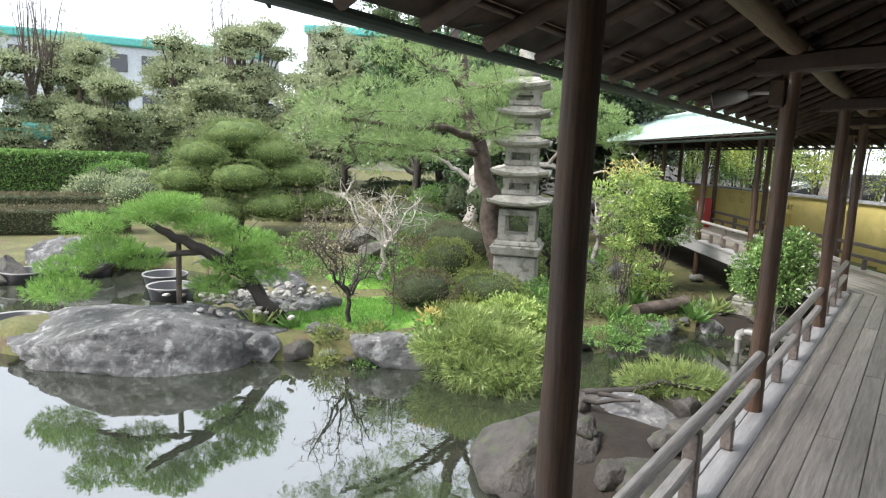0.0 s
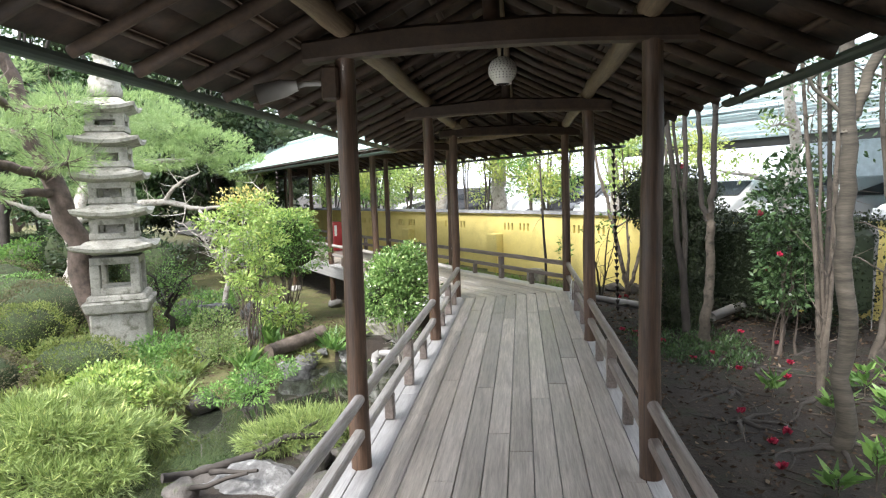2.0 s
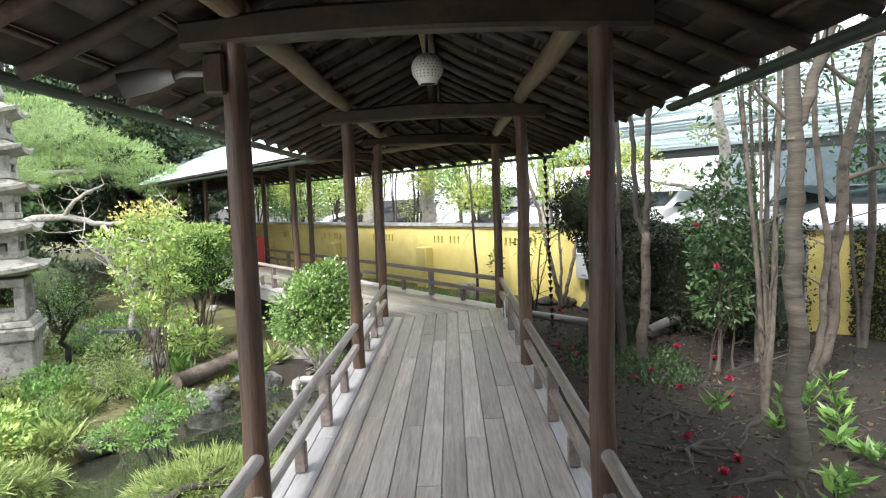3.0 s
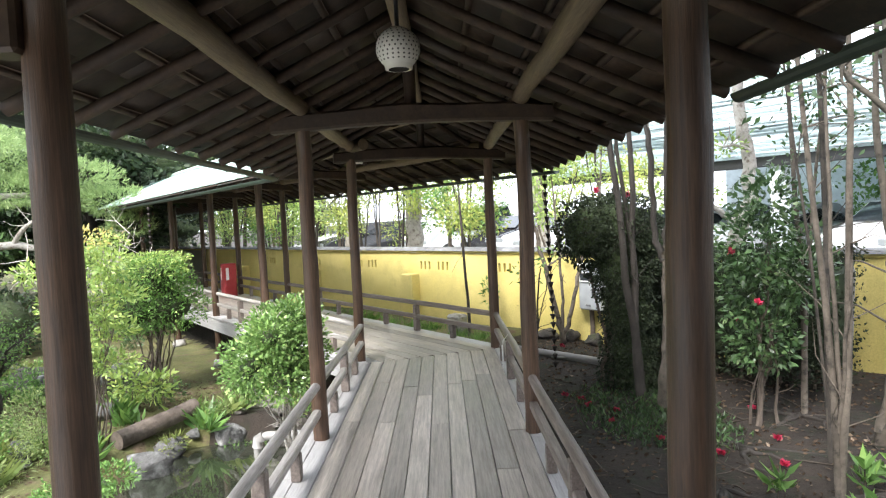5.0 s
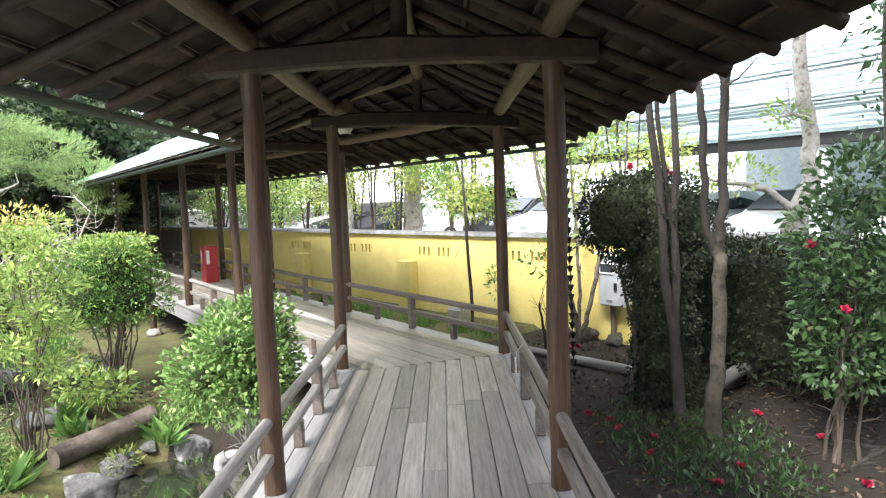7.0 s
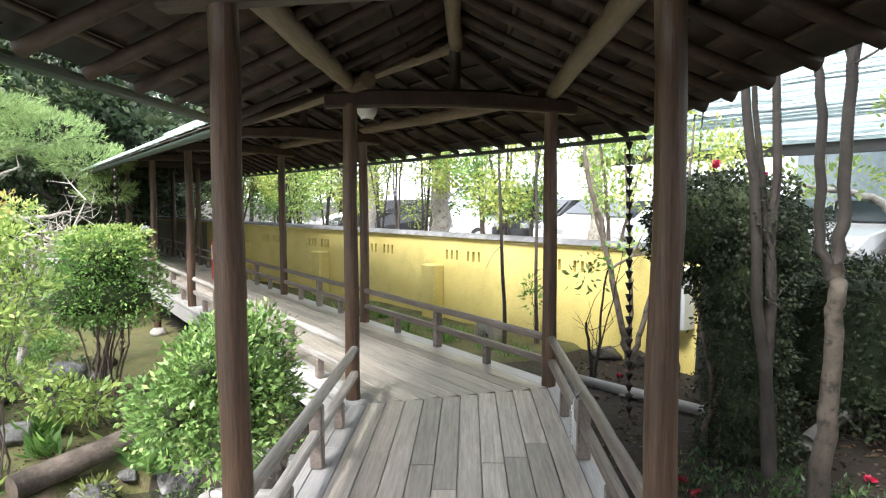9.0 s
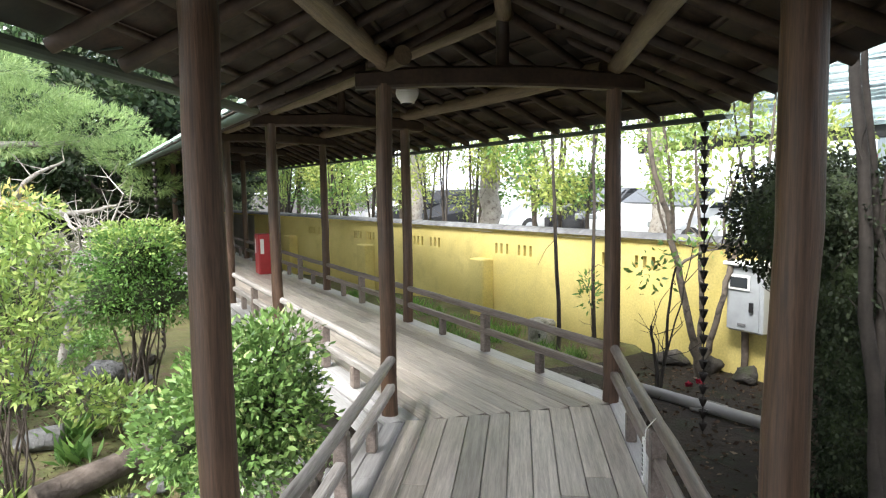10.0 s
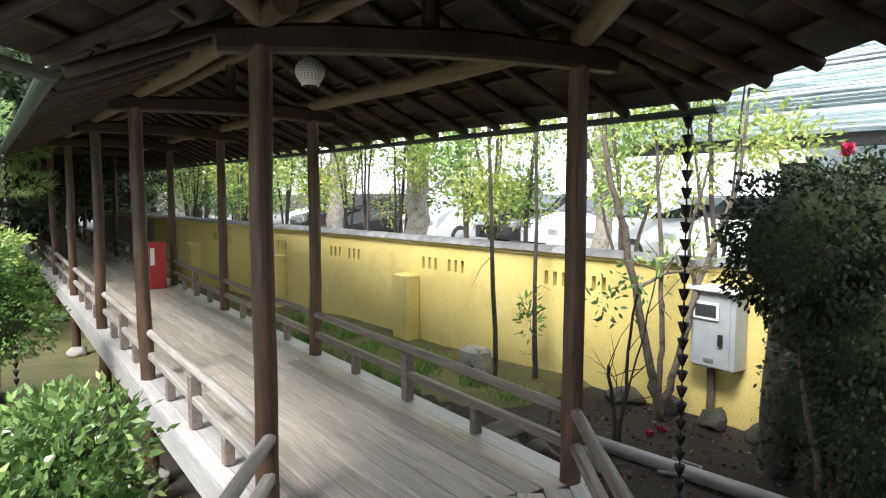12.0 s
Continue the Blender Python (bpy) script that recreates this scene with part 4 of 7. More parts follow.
# leaning pine by the pagoda: trunk runs up past it, limbs out towards the water
PINE = (-7.02, 11.9, -1.0)
tree("leaning_pine", PINE, "tall leaning pine with reddish bark and flat needle layers",
     [(0.0, 0, -0.2, 0.24), (-0.5, -0.05, 1.6, 0.21), (-0.8, -0.2, 2.9, 0.18), (-1.0, -0.4, 3.8, 0.13), (-1.08, -0.7, 5.1, 0.10), (-1.3, -1.0, 5.8, 0.06)],
     [[(-0.85, -0.25, 3.1, 0.09), (-0.9, -1.6, 3.3, 0.07), (-0.7, -2.8, 3.2, 0.055), (-1.2, -3.9, 3.3, 0.02)],
      [(-0.8, -0.2, 2.8, 0.08), (-0.6, -1.5, 2.8, 0.06), (-0.6, -3.0, 2.85, 0.045), (-1.0, -3.9, 2.9, 0.02)],
      [(-1.0, -0.5, 4.0, 0.08), (-0.5, -1.8, 4.3, 0.06), (0.0, -3.0, 4.2, 0.04), (-0.3, -3.5, 4.5, 0.02)],
      [(-1.05, -0.5, 4.2, 0.07), (-0.2, -1.0, 4.1, 0.05), (0.4, -1.3, 4.1, 0.02)],
      [(-0.85, -0.3, 3.2, 0.07), (-0.1, -0.9, 3.2, 0.05), (0.3, -1.3, 3.25, 0.02)],
      [(-1.0, -0.4, 3.7, 0.07), (-2.0, 0.3, 4.0, 0.05), (-2.8, 0.6, 4.0, 0.02)]],
     [(-0.31, -3.2, 3.5, 0.75, 0.6, 0.26), (-1.25, -4.1, 3.5, 0.7, 0.6, 0.24), (-1.0, -3.8, 2.98, 0.65, 0.6, 0.22), (-0.45, -3.3, 3.0, 0.65, 0.6, 0.22), (-1.5, -4.3, 3.1, 0.6, 0.5, 0.22), (-0.7, -3.6, 3.75, 0.7, 0.6, 0.22), (0.1, -3.0, 4.16, 0.65, 0.55, 0.2), (-0.26, -3.4, 4.6, 0.5, 0.45, 0.16), (-0.55, -3.6, 4.4, 0.45, 0.4, 0.15),
      (0.2, -1.4, 4.0, 0.55, 0.5, 0.2), (0.3, -1.3, 3.3, 0.55, 0.5, 0.22), (0.0, -2.9, 2.85, 0.6, 0.5, 0.2), (-0.7, -3.5, 2.6, 0.6, 0.5, 0.18), (0.4, -1.3, 4.2, 0.5, 0.5, 0.18), (-0.4, -1.8, 3.75, 0.65, 0.6, 0.2), (-2.6, 0.5, 4.1, 0.8, 0.7, 0.28), (-1.3, -1.0, 5.9, 0.9, 0.8, 0.3), (-1.0, -2.4, 3.4, 0.6, 0.6, 0.2), (-1.8, -0.2, 4.9, 0.8, 0.7, 0.25), (-0.4, 0.9, 3.4, 0.8, 0.7, 0.24), (-1.4, 0.8, 3.0, 0.8, 0.7, 0.24), (0.5, 0.9, 4.1, 0.7, 0.7, 0.22), (-2.0, -1.4, 3.6, 0.7, 0.7, 0.22), (-2.6, -0.9, 2.9, 0.7, 0.7, 0.22)],
     7600, 0.13, 0.06, L_PINE, PINEBARK, 41, 7, 10, 0.7)

# pine on the big rock with its prop
tree("bank_pine", (-7.9, 6.5, -0.8), "low spreading pine with bright flat needle pads leaning over rock",
     [(0.0, 0.0, -0.15, 0.12), (-0.42, -0.42, 0.6, 0.10), (-0.75, -0.85, 0.95, 0.085), (-1.05, -1.35, 1.25, 0.06), (-1.25, -1.6, 1.45, 0.03)],
     [[(-0.42, -0.42, 0.55, 0.05), (-0.5, -0.7, 0.7, 0.04), (-0.55, -0.6, 0.75, 0.02)], [(-0.75, -0.85, 0.95, 0.05), (-1.2, -1.7, 0.9, 0.04), (-1.5, -2.3, 0.65, 0.02)], [(-0.3, -0.3, 0.4, 0.04), (-0.6, -0.75, 0.42, 0.03), (-0.65, -0.9, 0.42, 0.015)], [(-0.6, -0.6, 0.8, 0.04), (-0.5, -0.4, 1.05, 0.03), (-0.35, -0.3, 1.1, 0.015)]],
     [(-1.23, -1.45, 1.52, 0.50, 0.45, 0.13), (-1.05, -1.2, 1.66, 0.45, 0.40, 0.12), (-0.85, -0.85, 1.36, 0.50, 0.45, 0.12), (-0.45, -0.35, 1.14, 0.50, 0.42, 0.12), (-1.44, -2.0, 1.02, 0.52, 0.45, 0.13), (-1.6, -2.6, 0.46, 0.50, 0.42, 0.13), (-0.53, -0.57, 0.74, 0.42, 0.38, 0.11), (-0.31, -0.23, 0.90, 0.42, 0.36, 0.11),
      (-0.62, -0.8, 0.44, 0.36, 0.34, 0.10), (-1.55, -2.15, 1.36, 0.48, 0.42, 0.12), (-1.25, -1.65, 0.86, 0.42, 0.4, 0.11), (-0.21, -0.2, 0.58, 0.36, 0.34, 0.10), (-1.75, -2.4, 0.75, 0.40, 0.36, 0.11)],
     6500, 0.10, 0.07, L_PINE2, DARKBARK, 42, 8, 6, 0.3, 0.7)
whole("pine_prop", log_mesh((0, 0, 0), (0.0, 0.0, 1.25), 0.045, BARK, 0.04, 0.004, 9, 4), None, (-9.05, 5.45, -0.95), "dark wooden prop holding up the pine", "prop")

# great pruned dome pine
dome = []
for s, z, f, r, h in ((0, 2.75, 0, 1.35, 0.72), (-0.95, 2.2, 0.3, 1.15, 0.6), (0.95, 2.3, 0.3, 1.2, 0.62), (-1.5, 1.45, 0.5, 1.15, 0.62), (0.05, 1.55, 0.9, 1.3, 0.68), (1.7, 1.65, 0.4, 1.2, 0.62), (-2.0, 0.65, 0.6, 1.0, 0.55), (-0.7, 0.6, 1.1, 1.2, 0.62), (0.9, 0.75, 1.1, 1.2, 0.62), (2.2, 0.85, 0.5, 1.1, 0.6), (0.0, 1.6, -1.2, 1.6, 1.0)):
    dome.append((0.6 * s + 0.81 * f, 0.8 * s - 0.58 * f, z + 0.2, r * 0.80, r * 0.80, h * 0.70))
tree("dome_pine", (-17.0, 12.4, -0.95), "broad old pine clipped into a dome of cushions", [(0, 0, -0.2, 0.3), (0.1, -0.3, 0.8, 0.25), (-0.2, -0.1, 1.8, 0.18), (0, 0, 2.6, 0.1)],
     [[(0.1, -0.3, 0.8, 0.14), (1.0, 0.6, 1.2, 0.1), (1.8, 0.9, 1.4, 0.05)], [(0.1, -0.3, 0.9, 0.14), (-0.6, -1.2, 1.2, 0.1), (-1.0, -1.9, 1.4, 0.05)], [(0.1, -0.3, 0.7, 0.12), (0.7, -0.8, 0.9, 0.08), (1.2, -1.2, 1.0, 0.04)]],
     dome, 26000, 0.075, 0.14, L_DOME, PINEBARK, 43, 5, 2, 0.5, 0.5, 0.5, 0.93, core=0.90)

# clipped and loose shrubs of the island
def azalea(x, y, rx, ry, rz, n, mat, sd, label):
    bush("azalea_bush", (x, y, gz(x, y)), label, "bush", [(0, 0, rz * 0.55, rx, ry, rz * 0.62)], n, 0.042, 0.5, mat, 3, 0.012, BARK, sd, 0.86, 0.6, 0.25, "clipped azaleas", core=0.84)


azalea(-8.2, 11.3, 0.62, 0.6, 0.85, 5000, L_AZALEA, 51, "round clipped yellow-green azalea bush")
azalea(-9.4, 13.4, 1.0, 0.9, 0.95, 6500, L_BROWN, 52, "large round clipped olive azalea bush")
azalea(-7.0, 8.9, 0.62, 0.6, 0.62, 4500, L_BROWN, 53, "loose brownish-green azalea bush")
azalea(-6.3, 9.9, 0.75, 0.6, 0.55, 4500, L_AZALEA, 54, "low spreading yellow-green azalea bush")
azalea(-11.8, 15.2, 1.2, 1.0, 0.9, 5000, L_BUSH, 55, "wide clipped green bush behind the lawn")
azalea(-13.5, 16.5, 1.5, 1.0, 1.0, 5000, L_BROWN, 56, "wide clipped brownish bush behind the lawn")
bush("needle_bush", (-4.75, 7.35, -1.2), "spreading yellow-green juniper hanging over the water", "bush", [(0, 0, 0.45, 0.5, 0.45, 0.22), (-0.4, -0.35, 0.32, 0.42, 0.4, 0.2), (0.4, 0.25, 0.36, 0.45, 0.4, 0.2), (0.2, -0.35, 0.14, 0.5, 0.4, 0.2), (0.55, 0.75, 0.2, 0.35, 0.35, 0.16), (-0.1, 0.6, 0.5, 0.4, 0.4, 0.2), (-0.3, 0.1, 0.62, 0.35, 0.35, 0.16), (0.65, -0.15, 0.1, 0.35, 0.3, 0.15)], 2900, 0.13, 0.085, L_LIME, 8, 0.014, BARK, 57, 0.3, 0.85, 0.3, needle=8)
bush("hanging_juniper", (-4.7, 6.95, -1.3), "trailing juniper twigs dipping to the water", "bush", [(0, 0, 0.1, 0.6, 0.35, 0.22), (0.35, 0.1, 0.05, 0.5, 0.3, 0.2)], 900, 0.13, 0.05, L_DOME, 10, 0.008, BARK, 58, 0.4, 0.8, -0.2, needle=6)
bush("young_camellia", (-5.5, 7.15, -1.12), "small leafy shrub with yellow young leaves", "bush", [(0, 0, 0.3, 0.28, 0.28, 0.3), (0.05, 0, 0.12, 0.25, 0.25, 0.2)], 420, 0.10, 0.4, L_GLOSS, 5, 0.01, BARK, 59, 0.3, 0.8, 0.3, extra=([(0, 0, 0.58, 0.2, 0.2, 0.1)], 90, 0.09, L_ORANGE))
bush("low_pine_shrub", (-3.3, 9.1, -1.3), "low wide green shrub on a thin stem at the water", "bush", [(0.0, 0, 0.62, 0.34, 0.30, 0.15), (-0.30, -0.25, 0.5, 0.30, 0.26, 0.13), (0.25, 0.25, 0.70, 0.27, 0.25, 0.13), (0.1, -0.3, 0.5, 0.24, 0.22, 0.10)], 2600, 0.05, 0.42, L_BUSH, 5, 0.018, GREYBARK, 60)
bush("lime_shrub", (-2.15, 7.75, -1.08), "low yellow-green juniper on the near rocks", "bush", [(0, 0, 0.28, 0.45, 0.4, 0.16), (-0.3, -0.2, 0.22, 0.35, 0.3, 0.13), (0.3, 0.2, 0.24, 0.35, 0.3, 0.13)], 1200, 0.12, 0.06, L_LIME, 6, 0.014, BARK, 61, 0.4, 0.7, 0.3, needle=7)
# nandina and its dark neighbour
rng = np.random.default_rng(305)
sprays = []
for i in range(17):                                      # flat sprays in tiers round the canes
    z = 1.0 + 1.55 * (i / 16) ** 0.8
    a, k = 2.4 * i, (0.60 if 0.2 < i / 16 < 0.85 else 0.34) * rng.uniform(0.5, 1.0)
    r = rng.uniform(0.22, 0.35)
    sprays.append((k * math.cos(a), k * math.sin(a), z, r, r, rng.uniform(0.10, 0.17)))
bush("nandina", (-4.39, 11.67, -0.98), "tall yellow-green nandina with orange tips", "bush", sprays, 4300, 0.085, 0.36, L_NANDINA, 16, 0.012, BARK, 62, 0.2, 0.9, 0.1, extra=([(0, 0, 2.65, 0.48, 0.48, 0.13), (-0.2, 0.1, 2.52, 0.45, 0.45, 0.12)], 330, 0.07, L_ORANGE))
bush("dense_bush", (-4.62, 14.1, -0.95), "dense dark green bush with many stems", "bush", [(0, 0, 1.80, 0.64, 0.64, 0.42), (0.15, 0.1, 1.38, 0.68, 0.64, 0.44), (-0.28, -0.1, 1.38, 0.56, 0.56, 0.42), (0.1, -0.1, 1.98, 0.5, 0.5, 0.26)], 8200, 0.06, 0.45, L_BUSH, 16, 0.018, BARK, 63, 0.6, 0.8, 0.2, extra=([(0.05, 0, 2.20, 0.55, 0.55, 0.1), (0.1, -0.1, 2.05, 0.55, 0.55, 0.16)], 1900, 0.055, L_NANDINA), core=0.6)
bush("camellia_bush", (-1.72, 10.95, -1.0), "round glossy green camellia bush beside the deck", "bush", [(0.19, -0.69, 1.42, 0.41, 0.50, 0.43), (-0.11, -0.89, 1.25, 0.34, 0.36, 0.34), (0.28, -0.47, 1.66, 0.30, 0.32, 0.27), (0.22, -0.92, 1.12, 0.32, 0.32, 0.29), (-0.03, -0.33, 1.50, 0.34, 0.36, 0.31), (0.12, -0.97, 1.55, 0.25, 0.25, 0.22), (-0.22, -0.58, 1.05, 0.27, 0.27, 0.22), (0.40, -0.64, 1.28, 0.27, 0.30, 0.29)], 10500, 0.06, 0.46, L_GLOSS, 14, 0.016, PALEBARK, 64, 0.35, 0.9, 0.15, core=0.4)
bush("bank_shrub", (-4.55, 13.0, -1.0), "low light green leafy shrub by the log", "bush", [(0, 0, 0.45, 0.35, 0.3, 0.28), (0.3, 0.1, 0.35, 0.3, 0.3, 0.22)], 520, 0.11, 0.4, L_NANDINA, 5, 0.01, BARK, 65, 0.3)
bush("bank_shrub", (-4.75, 11.1, -1.0), "feathery grey-green shrub on the bank", "bush", [(0, 0, 0.5, 0.42, 0.4, 0.4), (0.3, -0.3, 0.35, 0.35, 0.3, 0.3)], 3000, 0.05, 0.3, L_DOME, 6, 0.01, BARK, 66, 0.4)
bush("bank_shrub", (-5.3, 9.1, -1.05), "low yellow-green leafy shrub on the bank", "bush", [(0, 0, 0.3, 0.5, 0.5, 0.24), (0.4, -0.4, 0.25, 0.4, 0.4, 0.2)], 2400, 0.07, 0.4, L_NANDINA, 6, 0.01, BARK, 67, 0.4)
bush("bank_shrub", (-5.5, 10.2, -1.05), "low green leafy shrub at the water", "bush", [(0, 0, 0.25, 0.45, 0.45, 0.22), (0.2, 0.4, 0.28, 0.4, 0.4, 0.2)], 2000, 0.06, 0.42, L_BUSH, 6, 0.01, BARK, 68, 0.4)
# small trees of the island
def bare_tree(name, at, h, spread_r, label, bark, sd, n_limb=8, buds=0, mat=None, r=0.05, lean=(0, 0)):
    rng = np.random.default_rng(sd)
    ob = thing(name, at, label, "tree")
    base, fork = np.array([0, 0, -0.15]), np.array([lean[0] * 0.3, lean[1] * 0.3, h * 0.35])
    s = np.linspace(0, 1, 6)[:, None]
    tr = base + s * (fork - base)
    tr[1:-1] += rng.normal(0, r * 0.6, (4, 3))
    part("trunk", mesh_of(*tubes([(tr, np.linspace(r, r * 0.75, 6))], 9), bark), None, ob)
    limbs = []
    for i in range(n_limb):
        a = 2 * math.pi * i / n_limb + rng.uniform(-0.4, 0.4)
        tip = np.array([lean[0] + spread_r * math.cos(a) * rng.uniform(0.6, 1), lean[1] + spread_r * math.sin(a) * rng.uniform(0.6, 1), h * rng.uniform(0.6, 1.0)])
        q = fork + np.linspace(0, 1, 8)[:, None] * (tip - fork)
        q[1:] += np.cumsum(rng.normal(0, spread_r * 0.06, (7, 3)), 0)
        limbs.append((q, np.linspace(r * 0.6, r * 0.12, 8)))
    tw = twigs(limbs, rng, 9, spread_r * 0.45, r * 0.14)
    tw2 = twigs(tw, rng, 3, spread_r * 0.22, r * 0.08)
    woody(ob, limbs, bark, "limb", 6, tw + tw2)
    if buds:
        ends = np.array([t[0][k] for t in tw + tw2 for k in (1, 2)])
        p = ends[rng.integers(len(ends), size=buds)] + rng.normal(0, spread_r * 0.06, (buds, 3))
        part("foliage", leaves(p, unit(buds, rng), 0.045, 0.45, mat, rng), None, ob)
    return ob


bare_tree("plum_tree", (-7.1, 7.15, gz(-7.1, 7.15)), 1.45, 0.75, "small bare plum tree with dark stem on the lawn", DARKBARK, 71, 7, 420, L_PLUM, 0.045)
bare_tree("gnarled_plum", (-9.1, 10.2, gz(-9.1, 10.2)), 2.3, 1.0, "old gnarled plum tree with pale lichen bark", PALEBARK, 72, 8, 300, L_PLUM, 0.07)
bare_tree("shrubby_plum", (-10.2, 9.9, gz(-10.2, 9.9)), 1.6, 0.9, "bushy plum with pale buds and twigs", BARK, 73, 10, 1600, L_PLUM, 0.04)
bare_tree("pink_plum", (-6.5, 15.1, gz(-6.5, 15.1)), 2.7, 1.2, "bare plum tree with pinkish grey limbs", PALEBARK, 74, 9, 260, L_PLUM, 0.07, (0.2, 0.2))
bare_tree("sapling", (-6.95, 8.05, gz(-6.95, 8.05)), 1.7, 0.25, "thin leafless sapling on the lawn", BARK, 75, 4, 60, L_BUSH, 0.016)
bare_tree("low_shrub_tree", (-6.55, 12.9, gz(-6.5, 13)), 1.5, 0.8, "small dark-stemmed leafy tree behind the pagoda", DARKBARK, 76, 8, 2600, L_BUSH, 0.06)
# ferns, ground plants and a log edge
def fern(x, y, sd, mat, n=46, size=0.42):
    rng = np.random.default_rng(sd)
    ob = thing("fern", (x, y, gz(x, y)), "clump of light green arching leaves on the bank", "plant", "bank plants")
    a = rng.uniform(0, 2 * math.pi, n)
    o = np.stack([np.cos(a), np.sin(a), rng.uniform(0.3, 1.3, n)], 1)
    part("frond_tuft", leaves(rng.normal(0, 0.07, (n, 3)) * [1, 1, 0.2], o, size, 0.17, mat, rng, 0.25, 0.2), None, ob)


for i, (x, y) in enumerate([(-3.35, 12.5), (-3.2, 12.3), (-3.55, 12.75), (-2.95, 12.75), (-4.35, 12.4), (-4.6, 9.4), (-5.2, 9.4), (-4.2, 10.9), (-4.4, 11.5), (-4.9, 10.3), (-5.0, 8.7), (-5.6, 8.6), (-2.6, 13.1), (-4.7, 12.9), (-5.0, 11.2), (-8.0, 6.2), (-7.7, 6.5)]):
    fern(x, y, 100 + i, (L_LIME, L_BUSH, L_NANDINA)[i % 3], 46, 0.40 if i % 2 else 0.3)
rng = np.random.default_rng(161)
for i in range(40):
    x, y = rng.uniform(-6.4, -4.35), rng.uniform(8.3, 12.0)
    if inside_pond(np.array([x]), np.array([y]))[0] > -0.12 or math.hypot(x - PAG[0], y - PAG[1]) < 0.9:
        continue
    cl = [(rng.normal(0, 0.12), rng.normal(0, 0.12), rng.uniform(0.08, 0.25), rng.uniform(0.15, 0.3), rng.uniform(0.15, 0.3), 0.14) for _ in range(3)]
    bush("bank_plant", (x, y, gz(x, y)), ("low yellow-green ground plant on the bank", "low green ground plant on the bank", "low feathery olive plant on the bank")[i % 3], "plant", cl, 420, (0.09, 0.06, 0.07)[i % 3], (0.3, 0.42, 0.14)[i % 3], (L_AZALEA, L_BUSH, L_DOME)[i % 3], 3, 0.006, BARK, 1000 + i, 0.2, 0.8, 0.4, "bank plants")
for i in range(16):
    x, y = rng.uniform(-2.9, -1.3), rng.uniform(5.2, 9.0)
    if inside_pond(np.array([x]), np.array([y]))[0] > -0.1:
        continue
    s = rng.uniform(0.12, 0.3)
    rock((x, y, gz(x, y)), (s, s * 0.8, s * 0.6), DARKROCK, 1100 + i, "dark broken stone on the near bank", rng.uniform(0, 360))
rng = np.random.default_rng(181)
for i in range(34):                                      # stones and low plants along the second corridor
    x, y, _ = w2(rng.uniform(2.5, 13.0), rng.uniform(-5.4, -2.5))
    if inside_pond(np.array([x]), np.array([y]))[0] > -0.2 or math.hypot(x + 4.62, y - 14.1) < 0.8:
        continue
    if i % 2:
        s = rng.uniform(0.10, 0.32)
        rock((x, y, gz(x, y)), (s, s * 0.8, s * 0.6), ROCK if i % 3 else DARKROCK, 1900 + i, "grey stone lying beside the walkway", rng.uniform(0, 360))
    else:
        cl = [(rng.normal(0, 0.15), rng.normal(0, 0.15), rng.uniform(0.08, 0.25), rng.uniform(0.15, 0.3), rng.uniform(0.15, 0.3), 0.14) for _ in range(3)]
        bush("bank_plant", (x, y, gz(x, y)), "low green ground plant beside the walkway", "plant", cl, 320, 0.065, 0.42, L_MID if i % 4 else L_BUSH, 3, 0.006, BARK, 1950 + i, 0.3, 0.8, 0.3, "bank plants")
rng = np.random.default_rng(191)
for i in range(70):                                      # low growth between the trees of the island
    x, y = rng.uniform(-14, -5.5), rng.uniform(8.8, 17.0)
    if inside_pond(np.array([x]), np.array([y]))[0] > -0.3 or math.hypot(x - PAG[0], y - PAG[1]) < 1.0 or math.hypot(x + 7.55, y - 7.95) < 1.5 or x + 0.65 * (y - 11) > -4.5:
        continue
    cl = [(rng.normal(0, 0.25), rng.normal(0, 0.25), rng.uniform(0.1, 0.35), rng.uniform(0.22, 0.5), rng.uniform(0.22, 0.5), rng.uniform(0.12, 0.26)) for _ in range(3)]
    bush("island_plant", (x, y, gz(x, y)), ("low olive shrub between the island trees", "low green shrub between the island trees", "low brownish shrub between the island trees")[i % 3], "plant", cl, 650, 0.075, 0.42, (L_AZALEA, L_BUSH, L_BROWN)[i % 3], 3, 0.007, BARK, 1700 + i, 0.5, 0.8, 0.3, "island shrubs")
rng = np.random.default_rng(171)
for i in range(150):                                     # small stones and plants along the waterlines
    x, y = (rng.uniform(-8.2, -5.0), rng.uniform(5.6, 7.9)) if i % 2 else (rng.uniform(-3.6, -1.2), rng.uniform(8.4, 13.4))
    d = inside_pond(np.array([x]), np.array([y]))[0]
    if not -0.75 < d < 0.0 or (x > -2.5 and y < 12.0):
        continue
    if i % 5 < 2:
        s = rng.uniform(0.07, 0.2)
        rock((x, y, gz(x, y)), (s, s * 0.8, s * 0.55), ROCK if rng.random() < 0.55 else DARKROCK, 1300 + i, "small bank stone among the plants", rng.uniform(0, 360))
    elif math.hypot(x + 9.0, y - 4.75) > 2.6:
        cl = [(rng.normal(0, 0.1), rng.normal(0, 0.1), rng.uniform(0.05, 0.2), rng.uniform(0.12, 0.24), rng.uniform(0.12, 0.24), 0.12) for _ in range(3)]
        bush("bank_plant", (x, y, gz(x, y)), ("low yellow-green ground plant on the bank", "low green ground plant on the bank", "low feathery olive plant on the bank")[i % 3], "plant", cl, 300, (0.085, 0.055, 0.06)[i % 3], (0.28, 0.42, 0.14)[i % 3], (L_AZALEA, L_BUSH, L_DOME)[i % 3], 3, 0.005, BARK, 1500 + i, 0.2, 0.8, 0.4, "bank plants")
